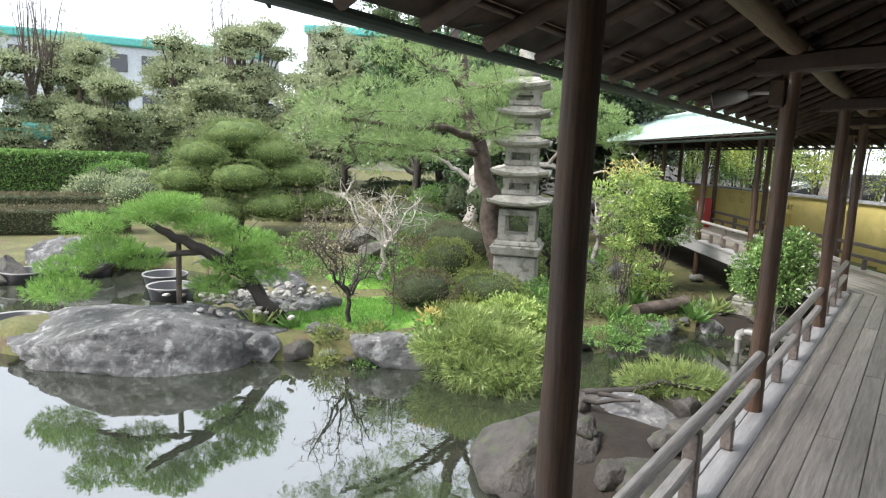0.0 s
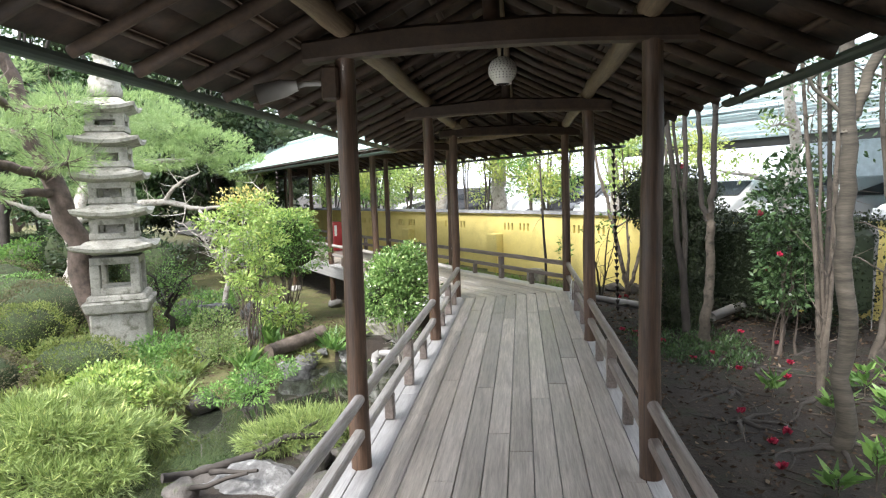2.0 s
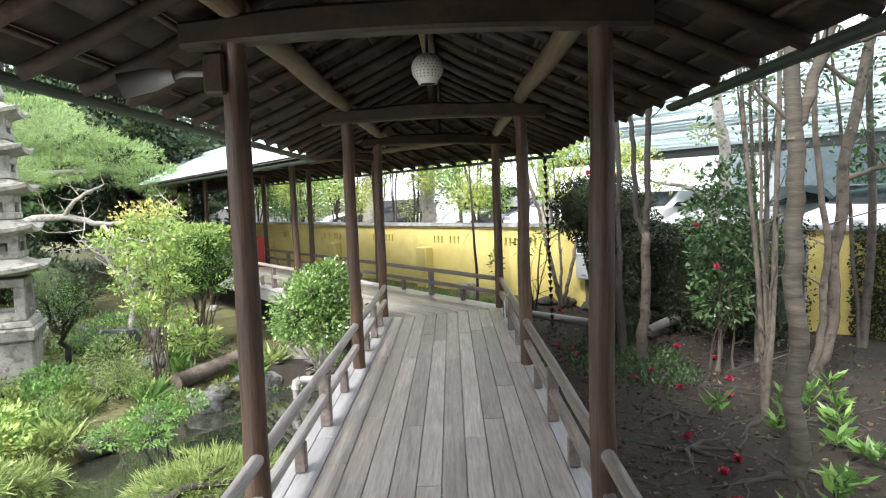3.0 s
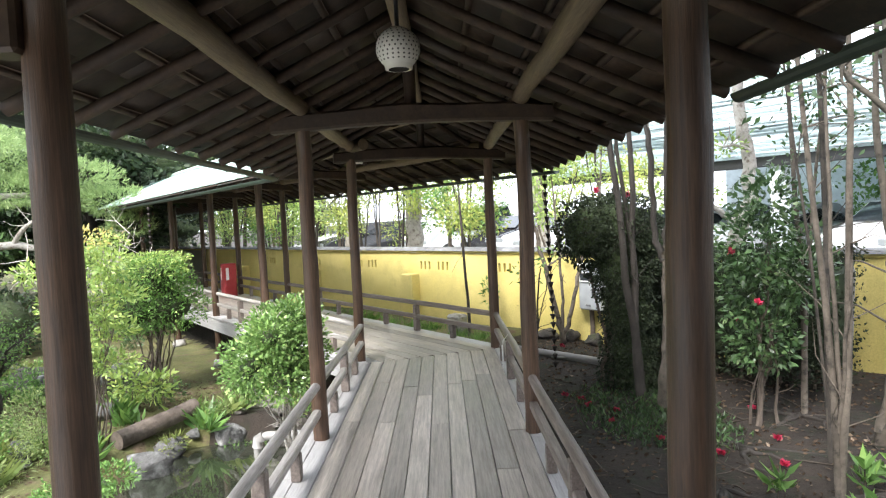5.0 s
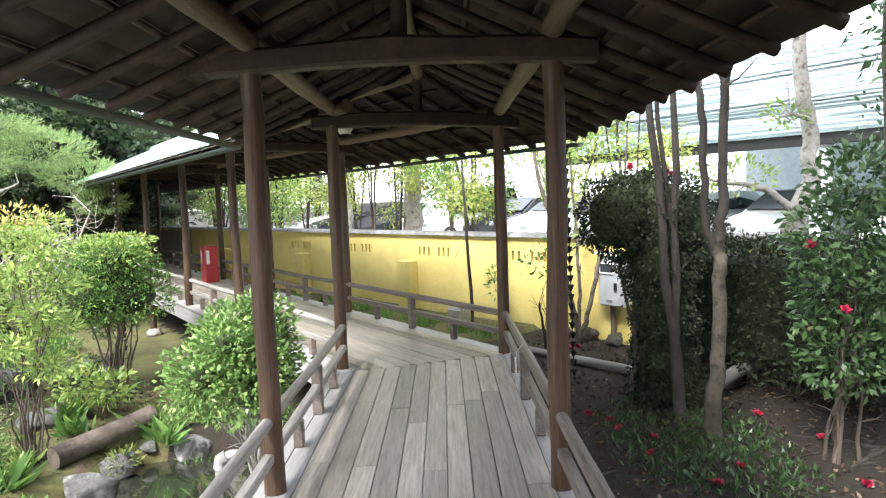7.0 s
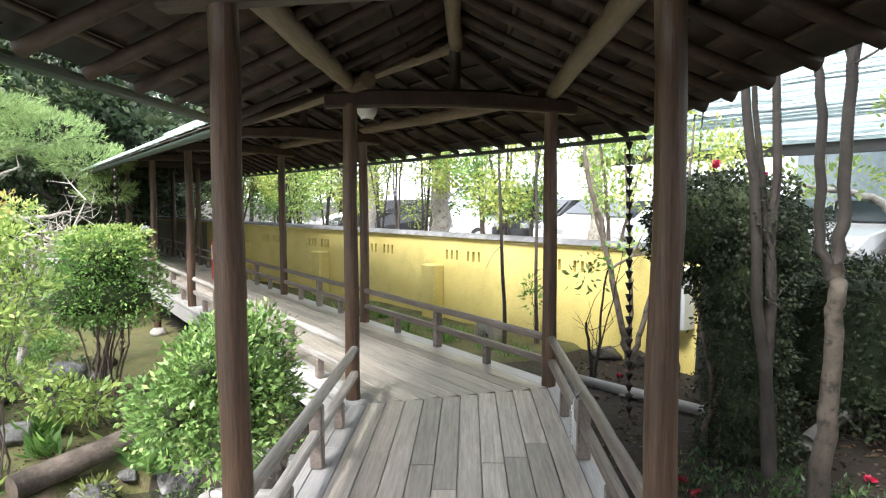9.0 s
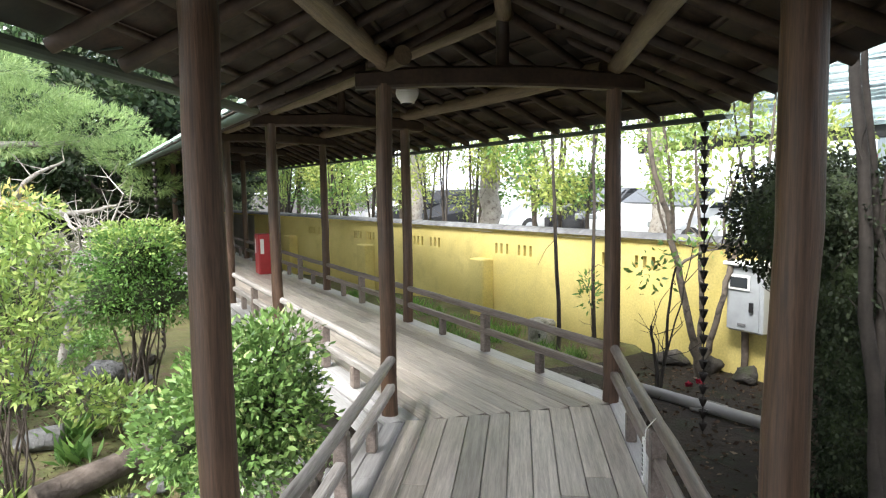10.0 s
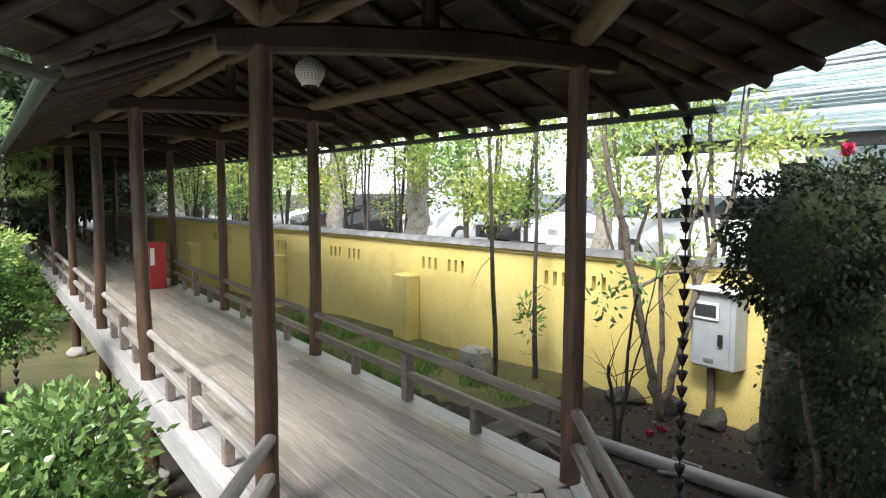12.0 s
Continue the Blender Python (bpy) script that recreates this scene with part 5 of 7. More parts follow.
for i in range(7):
    a = np.array([rng.uniform(-2.9, -1.5), rng.uniform(6.2, 8.2), 0.0])
    d = np.array([rng.uniform(0.2, 0.7), rng.uniform(-0.4, 0.6), 0.1])
    a[2] = gz(a[0], a[1]) + 0.12
    whole("fallen_branch", log_mesh(a, a + d, 0.03, DARKBARK, 0.015, 0.03, 7, 1200 + i), None, Matrix(), "crooked dark branch lying over the near rocks", "branch", "fallen branches")
whole("edging_log", log_mesh((-4.0, 11.4, 0), (-3.4, 12.45, 0.12), 0.12, BARK, 0.11, 0.01, 12, 9), None, (0, 0, -0.92), "weathered brown log lying along the bank", "log")
whole("fallen_branch", log_mesh((-3.2, 6.75, 0), (-1.7, 7.7, 0.12), 0.045, DARKBARK, 0.03, 0.05, 9, 19), None, (0, 0, -0.93), "crooked dark branch lying over the near rocks", "branch")
# white pipe from the deck into the pond
V, F = tubes([([(-1.0, 11.36, -0.93), (-2.10, 11.36, -0.93), (-2.19, 11.36, -0.96), (-2.22, 11.36, -1.05), (-2.22, 11.36, -1.9)], 0.055)], 12)
pp = whole("drain_pipe", mesh_of(V, F, PVC), None, Matrix(), "pale plastic drain pipe bending down into the pond", "pipe")
V, F = tubes([([(-2.13, 11.36, -0.935), (-2.205, 11.36, -0.975), (-2.22, 11.36, -1.07)], 0.068)], 12)
part("elbow", mesh_of(V, F, PVC), None, pp)


def tub(x, y, sd):
    ob = thing("wash_tub", (x, y, WATERLINE), "round black plastic tub floating on the pond", "tub", "pond tubs")
    V, F = lathe([(0.0, -0.1), (0.36, -0.1), (0.44, 0.22), (0.46, 0.23), (0.46, 0.26), (0.42, 0.25), (0.35, -0.05), (0.0, -0.05)], 28)
    part("body", mesh_of(V, F, BLACK), None, ob)
    V, F = lathe([(0.43, 0.255), (0.463, 0.272), (0.468, 0.245), (0.44, 0.235)], 28)
    part("rim", mesh_of(V, F, PVC), None, ob, "grey worn rim")


tub(-11.75, 6.95, 1), tub(-12.9, 7.5, 2), tub(-11.1, 3.95, 3), tub(-15.0, 5.6, 4), tub(-14.9, 6.9, 5)


# ---------------------------------------------------------------- garden bed between walkway and wall
def stems_tree(name, at, label, stems, bark, sd, clumps=(), n=0, size=0.06, mat=None, r=0.05, category="tree"):
    """Several upright stems from one foot: each (lean x, lean y, height, r)."""
    rng = np.random.default_rng(sd)
    ob = thing(name, at, label, category)
    paths = []
    for lx, ly, h, rr in stems:
        s = np.linspace(0, 1, 10)
        pts = np.stack([lx * s ** 1.3 + 0.3 * rr * rng.normal(0, 1, 10).cumsum(), ly * s ** 1.3 + 0.3 * rr * rng.normal(0, 1, 10).cumsum(), -0.15 + (h + 0.15) * s], 1)
        paths.append((pts, rr * (1 - 0.55 * s)))
    for q, _ in paths:
        q[1:] += np.cumsum(rng.normal(0, 0.012, (len(q) - 1, 3)), 0) * [1, 1, 0]
    woody(ob, paths, bark, "trunk", 9, twigs(paths, rng, 6, 0.42, 0.0055, 0.4))
    if n:
        p, o = in_clumps(clumps, n, rng, 0.2)
        part("crown", leaves(p, o, size, 0.45, mat, rng, 0.9, 0.0), None, ob)
    return ob


G = -0.5
stems_tree("crape_myrtle", (2.50, 10.95, G), "dark slender tree forking into several upright stems", [(-0.42, -0.1, 4.3, 0.055), (-0.26, 0.15, 4.4, 0.035), (-0.10, 0.0, 4.4, 0.05)], DARKBARK, 201, [(-0.2, 0, 4.5, 0.8, 0.8, 0.3)], 200, 0.08, L_GLOSS)
grey = tree("grey_tree", (2.62, 10.45, G), "tan smooth-barked tree that forks into dark stems",
     [(0.0, 0.0, -0.2, 0.085), (0.02, 0.0, 0.35, 0.07), (0.11, 0.03, 0.95, 0.062), (0.09, 0.0, 1.5, 0.058), (0.06, 0.0, 1.72, 0.056)],
     [[(0.06, 0, 1.66, 0.050), (0.13, 0.02, 2.05, 0.044), (0.12, 0.05, 2.9, 0.040), (0.20, 0.0, 3.5, 0.036), (0.05, 0.0, 4.6, 0.026)], [(0.05, 0, 1.62, 0.042), (-0.03, 0.04, 1.85, 0.036), (-0.05, 0.0, 2.7, 0.034), (-0.11, 0.1, 3.3, 0.030), (-0.05, 0.1, 4.6, 0.02)], [(0.15, 0.03, 3.1, 0.03), (0.02, 0.1, 3.6, 0.026), (-0.25, 0.1, 4.4, 0.02)]],
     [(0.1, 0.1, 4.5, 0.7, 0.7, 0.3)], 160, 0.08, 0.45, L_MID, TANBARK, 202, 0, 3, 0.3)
for limb in grey.children:
    if limb.name.startswith("limb"):
        limb.data.materials[0] = DARKBARK
tree("mottled_tree", (2.72, 6.74, G), "thick tree with pale ringed bark and a forked top",
     [(0.0, 0.0, -0.2, 0.085), (0.01, 0.0, 0.5, 0.07), (0.0, 0.0, 1.3, 0.066), (0.0, 0.0, 2.2, 0.062), (-0.02, 0.02, 3.0, 0.056), (-0.05, 0.05, 4.6, 0.045)],
     [[(-0.02, 0, 2.5, 0.05), (0.16, 0.1, 2.9, 0.045), (0.30, 0.1, 3.3, 0.04), (0.6, 0.2, 4.4, 0.03)], [(0.0, 0, 2.6, 0.02), (-0.25, 0.1, 2.9, 0.014), (-0.4, 0.1, 3.3, 0.008)], [(0.25, 0.1, 3.15, 0.025), (0.6, 0.0, 3.25, 0.018), (0.9, -0.1, 3.2, 0.01)]],
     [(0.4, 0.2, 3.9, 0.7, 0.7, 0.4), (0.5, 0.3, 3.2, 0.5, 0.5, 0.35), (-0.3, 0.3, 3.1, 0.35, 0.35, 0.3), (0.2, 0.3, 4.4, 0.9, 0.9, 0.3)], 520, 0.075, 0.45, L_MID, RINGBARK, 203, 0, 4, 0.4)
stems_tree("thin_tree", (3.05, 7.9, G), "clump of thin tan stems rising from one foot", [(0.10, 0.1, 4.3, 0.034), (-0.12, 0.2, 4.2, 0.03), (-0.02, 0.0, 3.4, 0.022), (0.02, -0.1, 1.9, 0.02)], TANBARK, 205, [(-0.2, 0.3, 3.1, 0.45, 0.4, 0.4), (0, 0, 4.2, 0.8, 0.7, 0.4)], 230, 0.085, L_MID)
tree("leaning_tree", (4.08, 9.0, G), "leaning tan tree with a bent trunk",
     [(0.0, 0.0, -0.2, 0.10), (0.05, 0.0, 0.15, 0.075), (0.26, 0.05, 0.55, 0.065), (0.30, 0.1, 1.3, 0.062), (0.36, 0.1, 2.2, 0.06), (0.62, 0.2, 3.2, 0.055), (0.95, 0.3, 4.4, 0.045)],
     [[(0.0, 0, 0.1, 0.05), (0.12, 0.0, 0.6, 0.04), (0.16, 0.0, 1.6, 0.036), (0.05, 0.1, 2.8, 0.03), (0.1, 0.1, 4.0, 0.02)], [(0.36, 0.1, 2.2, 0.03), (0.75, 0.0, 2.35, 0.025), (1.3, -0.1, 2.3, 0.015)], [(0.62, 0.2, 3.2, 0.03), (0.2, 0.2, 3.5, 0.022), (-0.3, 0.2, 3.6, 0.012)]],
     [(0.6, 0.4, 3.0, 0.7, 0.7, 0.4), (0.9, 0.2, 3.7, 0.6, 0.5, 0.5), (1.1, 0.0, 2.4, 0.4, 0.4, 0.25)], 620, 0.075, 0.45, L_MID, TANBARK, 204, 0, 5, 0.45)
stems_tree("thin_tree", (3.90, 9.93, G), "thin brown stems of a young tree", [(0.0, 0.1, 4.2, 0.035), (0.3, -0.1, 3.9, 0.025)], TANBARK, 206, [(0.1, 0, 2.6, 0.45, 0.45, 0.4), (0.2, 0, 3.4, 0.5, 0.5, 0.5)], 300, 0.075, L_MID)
tree("pale_tree", (4.15, 11.95, G), "pale crooked tree with a knotty trunk behind the camellia",
     [(0.0, 0.0, -0.2, 0.12), (0.02, 0.0, 1.2, 0.11), (0.03, 0.0, 1.75, 0.12), (0.20, 0.0, 2.2, 0.09), (0.26, 0.1, 2.8, 0.085), (0.16, 0.1, 3.3, 0.08), (0.05, 0.1, 4.6, 0.06)],
     [[(0.05, 0, 1.9, 0.05), (-0.25, 0.2, 2.2, 0.04), (-0.75, 0.4, 2.3, 0.015)], [(0.22, 0, 2.9, 0.03), (0.0, 0.0, 3.0, 0.02), (-0.2, 0.0, 2.95, 0.01)]],
     [(-0.5, 0.3, 2.35, 0.5, 0.4, 0.22), (-0.95, 0.5, 2.3, 0.35, 0.3, 0.2), (-0.1, 0.0, 3.0, 0.25, 0.25, 0.15)], 420, 0.08, 0.45, L_NANDINA, PALEBARK, 207, 0, 4, 0.35)
# surface roots in the bed
rng = np.random.default_rng(41)
for x, y in ((2.62, 10.45), (2.50, 10.95), (2.72, 6.74), (3.05, 7.9), (3.90, 9.93), (2.3, 8.2), (2.1, 7.3), (2.9, 9.0)):
    for i in range(6):
        a = rng.uniform(0, 6.28)
        s = np.linspace(0, 1, 8)
        ln = rng.uniform(0.5, 1.1)
        px = x + ln * s * np.cos(a + 0.5 * s * rng.normal()) + 0.03 * rng.normal(0, 1, 8)
        py = y + ln * s * np.sin(a + 0.5 * s * rng.normal()) + 0.03 * rng.normal(0, 1, 8)
        pts = np.stack([px, py, ground_height(px, py) + 0.012 - 0.03 * s], 1)
        whole("surface_root", mesh_of(*tubes([(pts, 0.026 * (1 - 0.75 * s))], 7), DARKBARK), None, Matrix(), "brown tree root running over the soil", "root", "surface roots")
# leaf clumps high above the view, added to keep sky light off the bed
def shade_canopy(x, y, sd, n=5200):
    rng = np.random.default_rng(sd)
    return [(rng.normal(0, 1.3), rng.normal(0, 1.3), rng.uniform(5.3, 6.8), 1.1, 1.1, 0.5) for _ in range(9)], n


# trees added for their shade; the crowns stay out of view
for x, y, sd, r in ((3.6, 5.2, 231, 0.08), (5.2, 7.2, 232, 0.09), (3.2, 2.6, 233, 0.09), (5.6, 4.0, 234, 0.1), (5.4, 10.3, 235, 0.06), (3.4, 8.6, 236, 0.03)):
    cl, n = shade_canopy(x, y, sd)
    stems_tree("bed_shade_tree", (x, y, G), "tall slender tree added so that its unseen crown shades the bed", [(0.1, 0.1, 6.2, r), (-0.5, 0.3, 5.8, r * 0.5)], GREYBARK, sd, cl, n, 0.16, L_MID)
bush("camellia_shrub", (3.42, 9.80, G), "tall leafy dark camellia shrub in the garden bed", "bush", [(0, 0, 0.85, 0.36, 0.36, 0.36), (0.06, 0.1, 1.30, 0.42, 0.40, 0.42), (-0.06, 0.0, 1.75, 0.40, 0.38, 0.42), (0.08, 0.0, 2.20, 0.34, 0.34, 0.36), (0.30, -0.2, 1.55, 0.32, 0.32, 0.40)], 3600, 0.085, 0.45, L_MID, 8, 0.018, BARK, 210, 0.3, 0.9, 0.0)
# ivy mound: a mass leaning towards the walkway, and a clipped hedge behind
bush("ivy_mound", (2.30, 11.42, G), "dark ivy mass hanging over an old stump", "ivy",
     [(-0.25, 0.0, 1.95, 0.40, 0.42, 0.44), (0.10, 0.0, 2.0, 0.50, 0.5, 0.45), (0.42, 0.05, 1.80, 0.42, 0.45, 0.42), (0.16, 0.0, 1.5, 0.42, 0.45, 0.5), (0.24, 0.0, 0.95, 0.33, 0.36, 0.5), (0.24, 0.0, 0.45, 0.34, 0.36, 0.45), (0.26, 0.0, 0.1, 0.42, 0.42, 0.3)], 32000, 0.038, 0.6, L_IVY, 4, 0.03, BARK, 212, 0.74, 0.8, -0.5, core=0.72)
rng = np.random.default_rng(77)
hp = np.stack([rng.uniform(-0.4, 0.45, 16000), rng.uniform(-1.2, 2.0, 16000), rng.uniform(0.12, 1.56, 16000)], 1)
face = rng.integers(0, 4, 16000)
hp[face == 0, 0] = -0.4 + rng.normal(0, 0.05, (face == 0).sum())
hp[face == 1, 2] = 1.56 + rng.normal(0, 0.05, (face == 1).sum())
hedge = thing("clipped_hedge", w2(-2.3, 1.8, G), "clipped dark green hedge in front of the yellow wall", "hedge", turn=A2)
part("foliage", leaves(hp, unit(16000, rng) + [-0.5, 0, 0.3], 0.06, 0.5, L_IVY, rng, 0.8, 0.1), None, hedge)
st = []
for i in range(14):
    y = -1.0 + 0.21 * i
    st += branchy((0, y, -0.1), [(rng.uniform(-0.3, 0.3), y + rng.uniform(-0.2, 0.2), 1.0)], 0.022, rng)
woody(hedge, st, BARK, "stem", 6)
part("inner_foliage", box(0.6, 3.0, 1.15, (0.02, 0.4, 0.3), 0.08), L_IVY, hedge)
# ivy hanging over the wall's near end
rng = np.random.default_rng(78)
ivy = thing("wall_ivy", WALL @ Vector((0, -4.9, 0)), "dark ivy hanging over the wall", "ivy", turn=AW)
k = 17000
ip = np.stack([-0.04 - 0.16 * rng.random(k), rng.uniform(-2.2, 1.5, k), rng.uniform(-0.5, 1.12, k)], 1)
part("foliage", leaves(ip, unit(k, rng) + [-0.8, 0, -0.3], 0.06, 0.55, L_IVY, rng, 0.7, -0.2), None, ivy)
whole("tree_stump", log_mesh((0, 0, -0.1), (0.05, 0.0, 2.45), 0.14, GREYBARK, 0.10, 0.01, 12, 33), None, (2.75, 12.95, G), "bare sawn-off tree trunk behind the ivy", "stump")
# slender shrubs by the wall
tree("wall_sapling", (2.18, 14.08, G), "grey sapling fanning into several crooked stems by the wall",
     [(0.0, 0.0, -0.15, 0.06), (-0.02, 0.0, 0.15, 0.05), (-0.10, 0.0, 0.5, 0.042), (-0.22, 0.05, 1.2, 0.038), (-0.40, 0.0, 1.9, 0.033), (-0.58, 0.0, 2.5, 0.028), (-0.62, 0.0, 3.2, 0.02)],
     [[(-0.02, 0, 0.12, 0.035), (0.02, 0.05, 0.7, 0.027), (0.0, 0.05, 1.5, 0.022), (-0.08, 0.1, 2.8, 0.013)], [(0.0, 0, 0.1, 0.042), (0.14, 0.0, 0.45, 0.036), (0.28, 0.0, 1.15, 0.032), (0.44, 0.0, 1.65, 0.027), (0.68, 0.0, 2.3, 0.02), (0.74, 0.0, 3.2, 0.012)], [(0.30, 0, 1.3, 0.02), (0.22, 0.0, 1.8, 0.016), (0.42, 0.0, 2.6, 0.01)], [(-0.25, 0.05, 1.3, 0.02), (0.0, 0.0, 1.45, 0.015), (0.3, 0.0, 1.5, 0.008)]],
     [(-0.4, -0.1, 2.9, 0.5, 0.4, 0.3), (0.2, 0, 2.8, 0.6, 0.4, 0.35), (0.6, 0, 1.7, 0.35, 0.3, 0.2), (0.1, 0.0, 1.6, 0.3, 0.3, 0.2), (0.8, 0.0, 2.7, 0.4, 0.3, 0.4)], 520, 0.08, 0.45, L_NANDINA, TANBARK, 220, 0, 5, 0.3)
stems_tree("wall_sapling", (1.57, 13.33, G), "short dark crooked shrub with a cut top", [(-0.1, 0.05, 0.75, 0.03), (0.22, 0.1, 1.35, 0.022), (0.35, 0.2, 1.55, 0.012)], DARKBARK, 221, [(-0.05, 0.1, 1.3, 0.22, 0.2, 0.25), (0.25, 0.2, 1.5, 0.25, 0.2, 0.2)], 90, 0.085, L_GLOSS)
stems_tree("wall_sapling", (0.64, 15.1, G), "thin crooked young tree against the wall", [(-0.14, 0.0, 3.6, 0.032)], GREYBARK, 222, [(0, 0, 2.7, 0.4, 0.4, 0.5)], 90, 0.07, L_NANDINA)
stems_tree("wall_sapling", (1.16, 15.32, G), "thin straight young tree against the wall", [(0.04, 0.05, 3.6, 0.03)], GREYBARK, 223, [(0, 0, 2.8, 0.4, 0.4, 0.5)], 90, 0.07, L_NANDINA)
bush("wall_seedling", (1.07, 15.28, G), "small upright leafy seedling before the wall", "plant", [(0, 0, 0.75, 0.14, 0.14, 0.2), (0, 0, 0.95, 0.12, 0.12, 0.15)], 110, 0.10, 0.3, L_BUSH, 1, 0.009, BARK, 224, 0.3, 0.6, 0.4)
for i, (uu, vv) in enumerate([(3.4, 1.7), (3.9, 1.0), (4.3, 1.5), (4.6, 1.9), (4.9, 1.1), (5.2, 1.9), (5.6, 1.3), (5.9, 1.7), (6.3, 1.0), (6.9, 1.8), (7.3, 1.2), (7.8, 1.9), (8.6, 1.7), (9.3, 1.2), (2.7, 1.6), (10.2, 1.5)]):
    x, y, _ = w2(uu, vv)
    ob = thing("grass_clump", (x, y, gz(x, y)), "clump of fine dark green grass before the wall", "plant", "wall grass clumps")
    rng = np.random.default_rng(300 + i)
    k = 160
    part("grass_tuft", leaves(rng.normal(0, 0.1, (k, 3)) * [1, 1, 0.05], np.tile([0, 0, 1.0], (k, 1)), 0.22, 0.05, L_GRASS if i % 2 else L_BUSH, rng, 0.8, 0.2), None, ob)["kind"] = "stuff"
# moss strip before the wall
mossb = bmesh.new()
rows = []
for i in range(40):
    uu = 2.2 + 0.45 * i
    row = []
    for vv, h in ((0.95 + 0.12 * math.sin(i * 1.7), -0.06), (1.2, 0.03), (1.8, 0.05 + 0.02 * math.sin(i)), (2.54, 0.06)):
        x, y, _ = w2(uu, vv)
        row.append(mossb.verts.new((x, y, gz(x, y) + (h if 0 < i < 39 else -0.12))))
    rows.append(row)
for r, s in zip(rows, rows[1:]):
    for i in range(3):
        mossb.faces.new((r[i], r[i + 1], s[i + 1], s[i]))
whole("moss_strip", from_bm(mossb, MOSS, True), None, Matrix(), "strip of green moss before the yellow wall", "moss", kind="structure")
# edge stones of the bed
rng = np.random.default_rng(91)
for i in range(16):
    uu = 0.8 + 0.42 * i
    x, y, _ = w2(uu, 0.78 + rng.normal(0, 0.06))
    s = rng.uniform(0.13, 0.22)
    rock((x, y, gz(x, y)), (s, s * 0.8, s * 0.75), DARKROCK if i % 3 else ROCK, 400 + i, "grey edging stone of the moss bed", rng.uniform(0, 360))
for i in range(6):
    x, y, _ = w2(1.9 - 0.5 * i, 2.4)
    rock((x, y, gz(x, y)), (0.22, 0.16, 0.14), DARKROCK, 430 + i, "dark stone at the foot of the wall", 30 * i)
whole("concrete_block", box(0.42, 0.34, 0.2, (0, 0, 0), 0.02), DARKROCK, pose(*w2(1.85, 0.8, gz(*w2(1.85, 0.8)[:2]) + 0.02), 0, 0, A2 + 8), "dark grey concrete block beside the deck", "block")
# stone marker
ob = thing("stone_marker", (0.45, 15.62, gz(0.45, 15.62) - 0.03), "small pale stone marker before the wall", "marker stone", turn=AW)
part("slab", box(0.26, 0.36, 0.44, (0, 0, 0), 0.04), GRANITE, ob)
part("hole", box(0.02, 0.04, 0.06, (-0.125, -0.08, 0.2), 0.005), HOLE, ob)
# drain pipes over the ground
V, F = tubes([([(1.28, 13.35, -0.38), (2.62, 11.98, -0.40)], 0.055)], 12)
whole("ground_pipe", mesh_of(V, F, PVC), None, Matrix(), "long grey-brown plastic pipe lying over the ground", "pipe")
V, F = tubes([([(2.95, 11.25, -0.36), (3.35, 11.6, -0.30), (4.0, 12.2, -0.28)], 0.07)], 12)
whole("ground_pipe", mesh_of(V, F, PVC), None, Matrix(), "short grey plastic pipe lying before the hedge", "pipe")
V, F = tubes([([(4.95, 10.8, G - 0.1), (4.95, 10.8, 0.86), (4.94, 10.82, 0.95), (4.86, 10.9, 0.99), (4.45, 11.3, 1.0)], 0.06)], 12)
whole("standing_pipe", mesh_of(V, F, PVC), None, Matrix(), "grey plastic pipe rising and bending over the wall", "pipe")
V, F = tubes([([(1.75, 12.75, -0.42), (1.95, 12.6, -0.40), (2.1, 12.8, -0.41), (1.95, 13.0, -0.42)], 0.018)], 8)
whole("pipe_scrap", mesh_of(V, F, PALEROCK), None, Matrix(), "bent pale pipe scrap on the ground", "pipe")


# meter cabinet on its post
def cabinet():
    x, y = 2.70, 14.04
    ob = thing("meter_cabinet", (x, y, -0.15), "pale grey metal meter cabinet on a wooden stake", "cabinet", turn=A2 - 90)
    part("body", box(0.44, 0.22, 0.74, (0.02, 0, 0.21), 0.015), GREYPAINT, ob)
    door = part("door", box(0.40, 0.015, 0.70, (0.0, -0.118, 0.23), 0.004), GREYPAINT, ob)
    part("window_frame", box(0.27, 0.012, 0.17, (-0.04, -0.14, 0.68), 0.005), WHITEPAINT, door)
    part("window", box(0.22, 0.012, 0.12, (-0.04, -0.145, 0.705), 0.004), CARGLASS, door, "dark meter window")
    part("latch", box(0.045, 0.03, 0.11, (0.12, -0.145, 0.45), 0.006), BLACK, door)
    part("plate", box(0.1, 0.01, 0.03, (0.0, -0.136, 0.28), 0.002), TILE, door)
    part("roof", box(0.50, 0.32, 0.045, (0.02, -0.02, 0.95), 0.01), WHITEPAINT, ob)
    part("stake", log_mesh((-0.05, 0, G - 0.2), (-0.05, 0, 0.22), 0.04, BARK, 0.04), None, ob)


cabinet()


# rain chain of little cups
def rain_chain(x, y, z0, z1, lean):
    ob = thing("rain_chain", (x, y, z0), "dark bronze rain chain of small cups under the gutter", "rain chain")
    V, F = lathe([(0.013, 0.0), (0.018, 0.012), (0.040, 0.072), (0.037, 0.072), (0.015, 0.016), (0.0, 0.012)], 10)
    cup = mesh_of(V, F, CHAIN)
    z = 0.0
    n = int((z0 - z1) / 0.112)
    for i in range(n):
        part("cup", cup, None, ob, at=pose(lean[0] * i / n, lean[1] * i / n, -0.12 - 0.112 * i))
    V, F = tubes([([(0, 0, 0.0), (lean[0], lean[1], z1 - z0)], 0.006)], 5)
    part("chain", mesh_of(V, F, CHAIN), None, ob)


rain_chain(*c2(-0.10, 0.90)[:2], 2.26, -0.48, (0.08, 0.14))
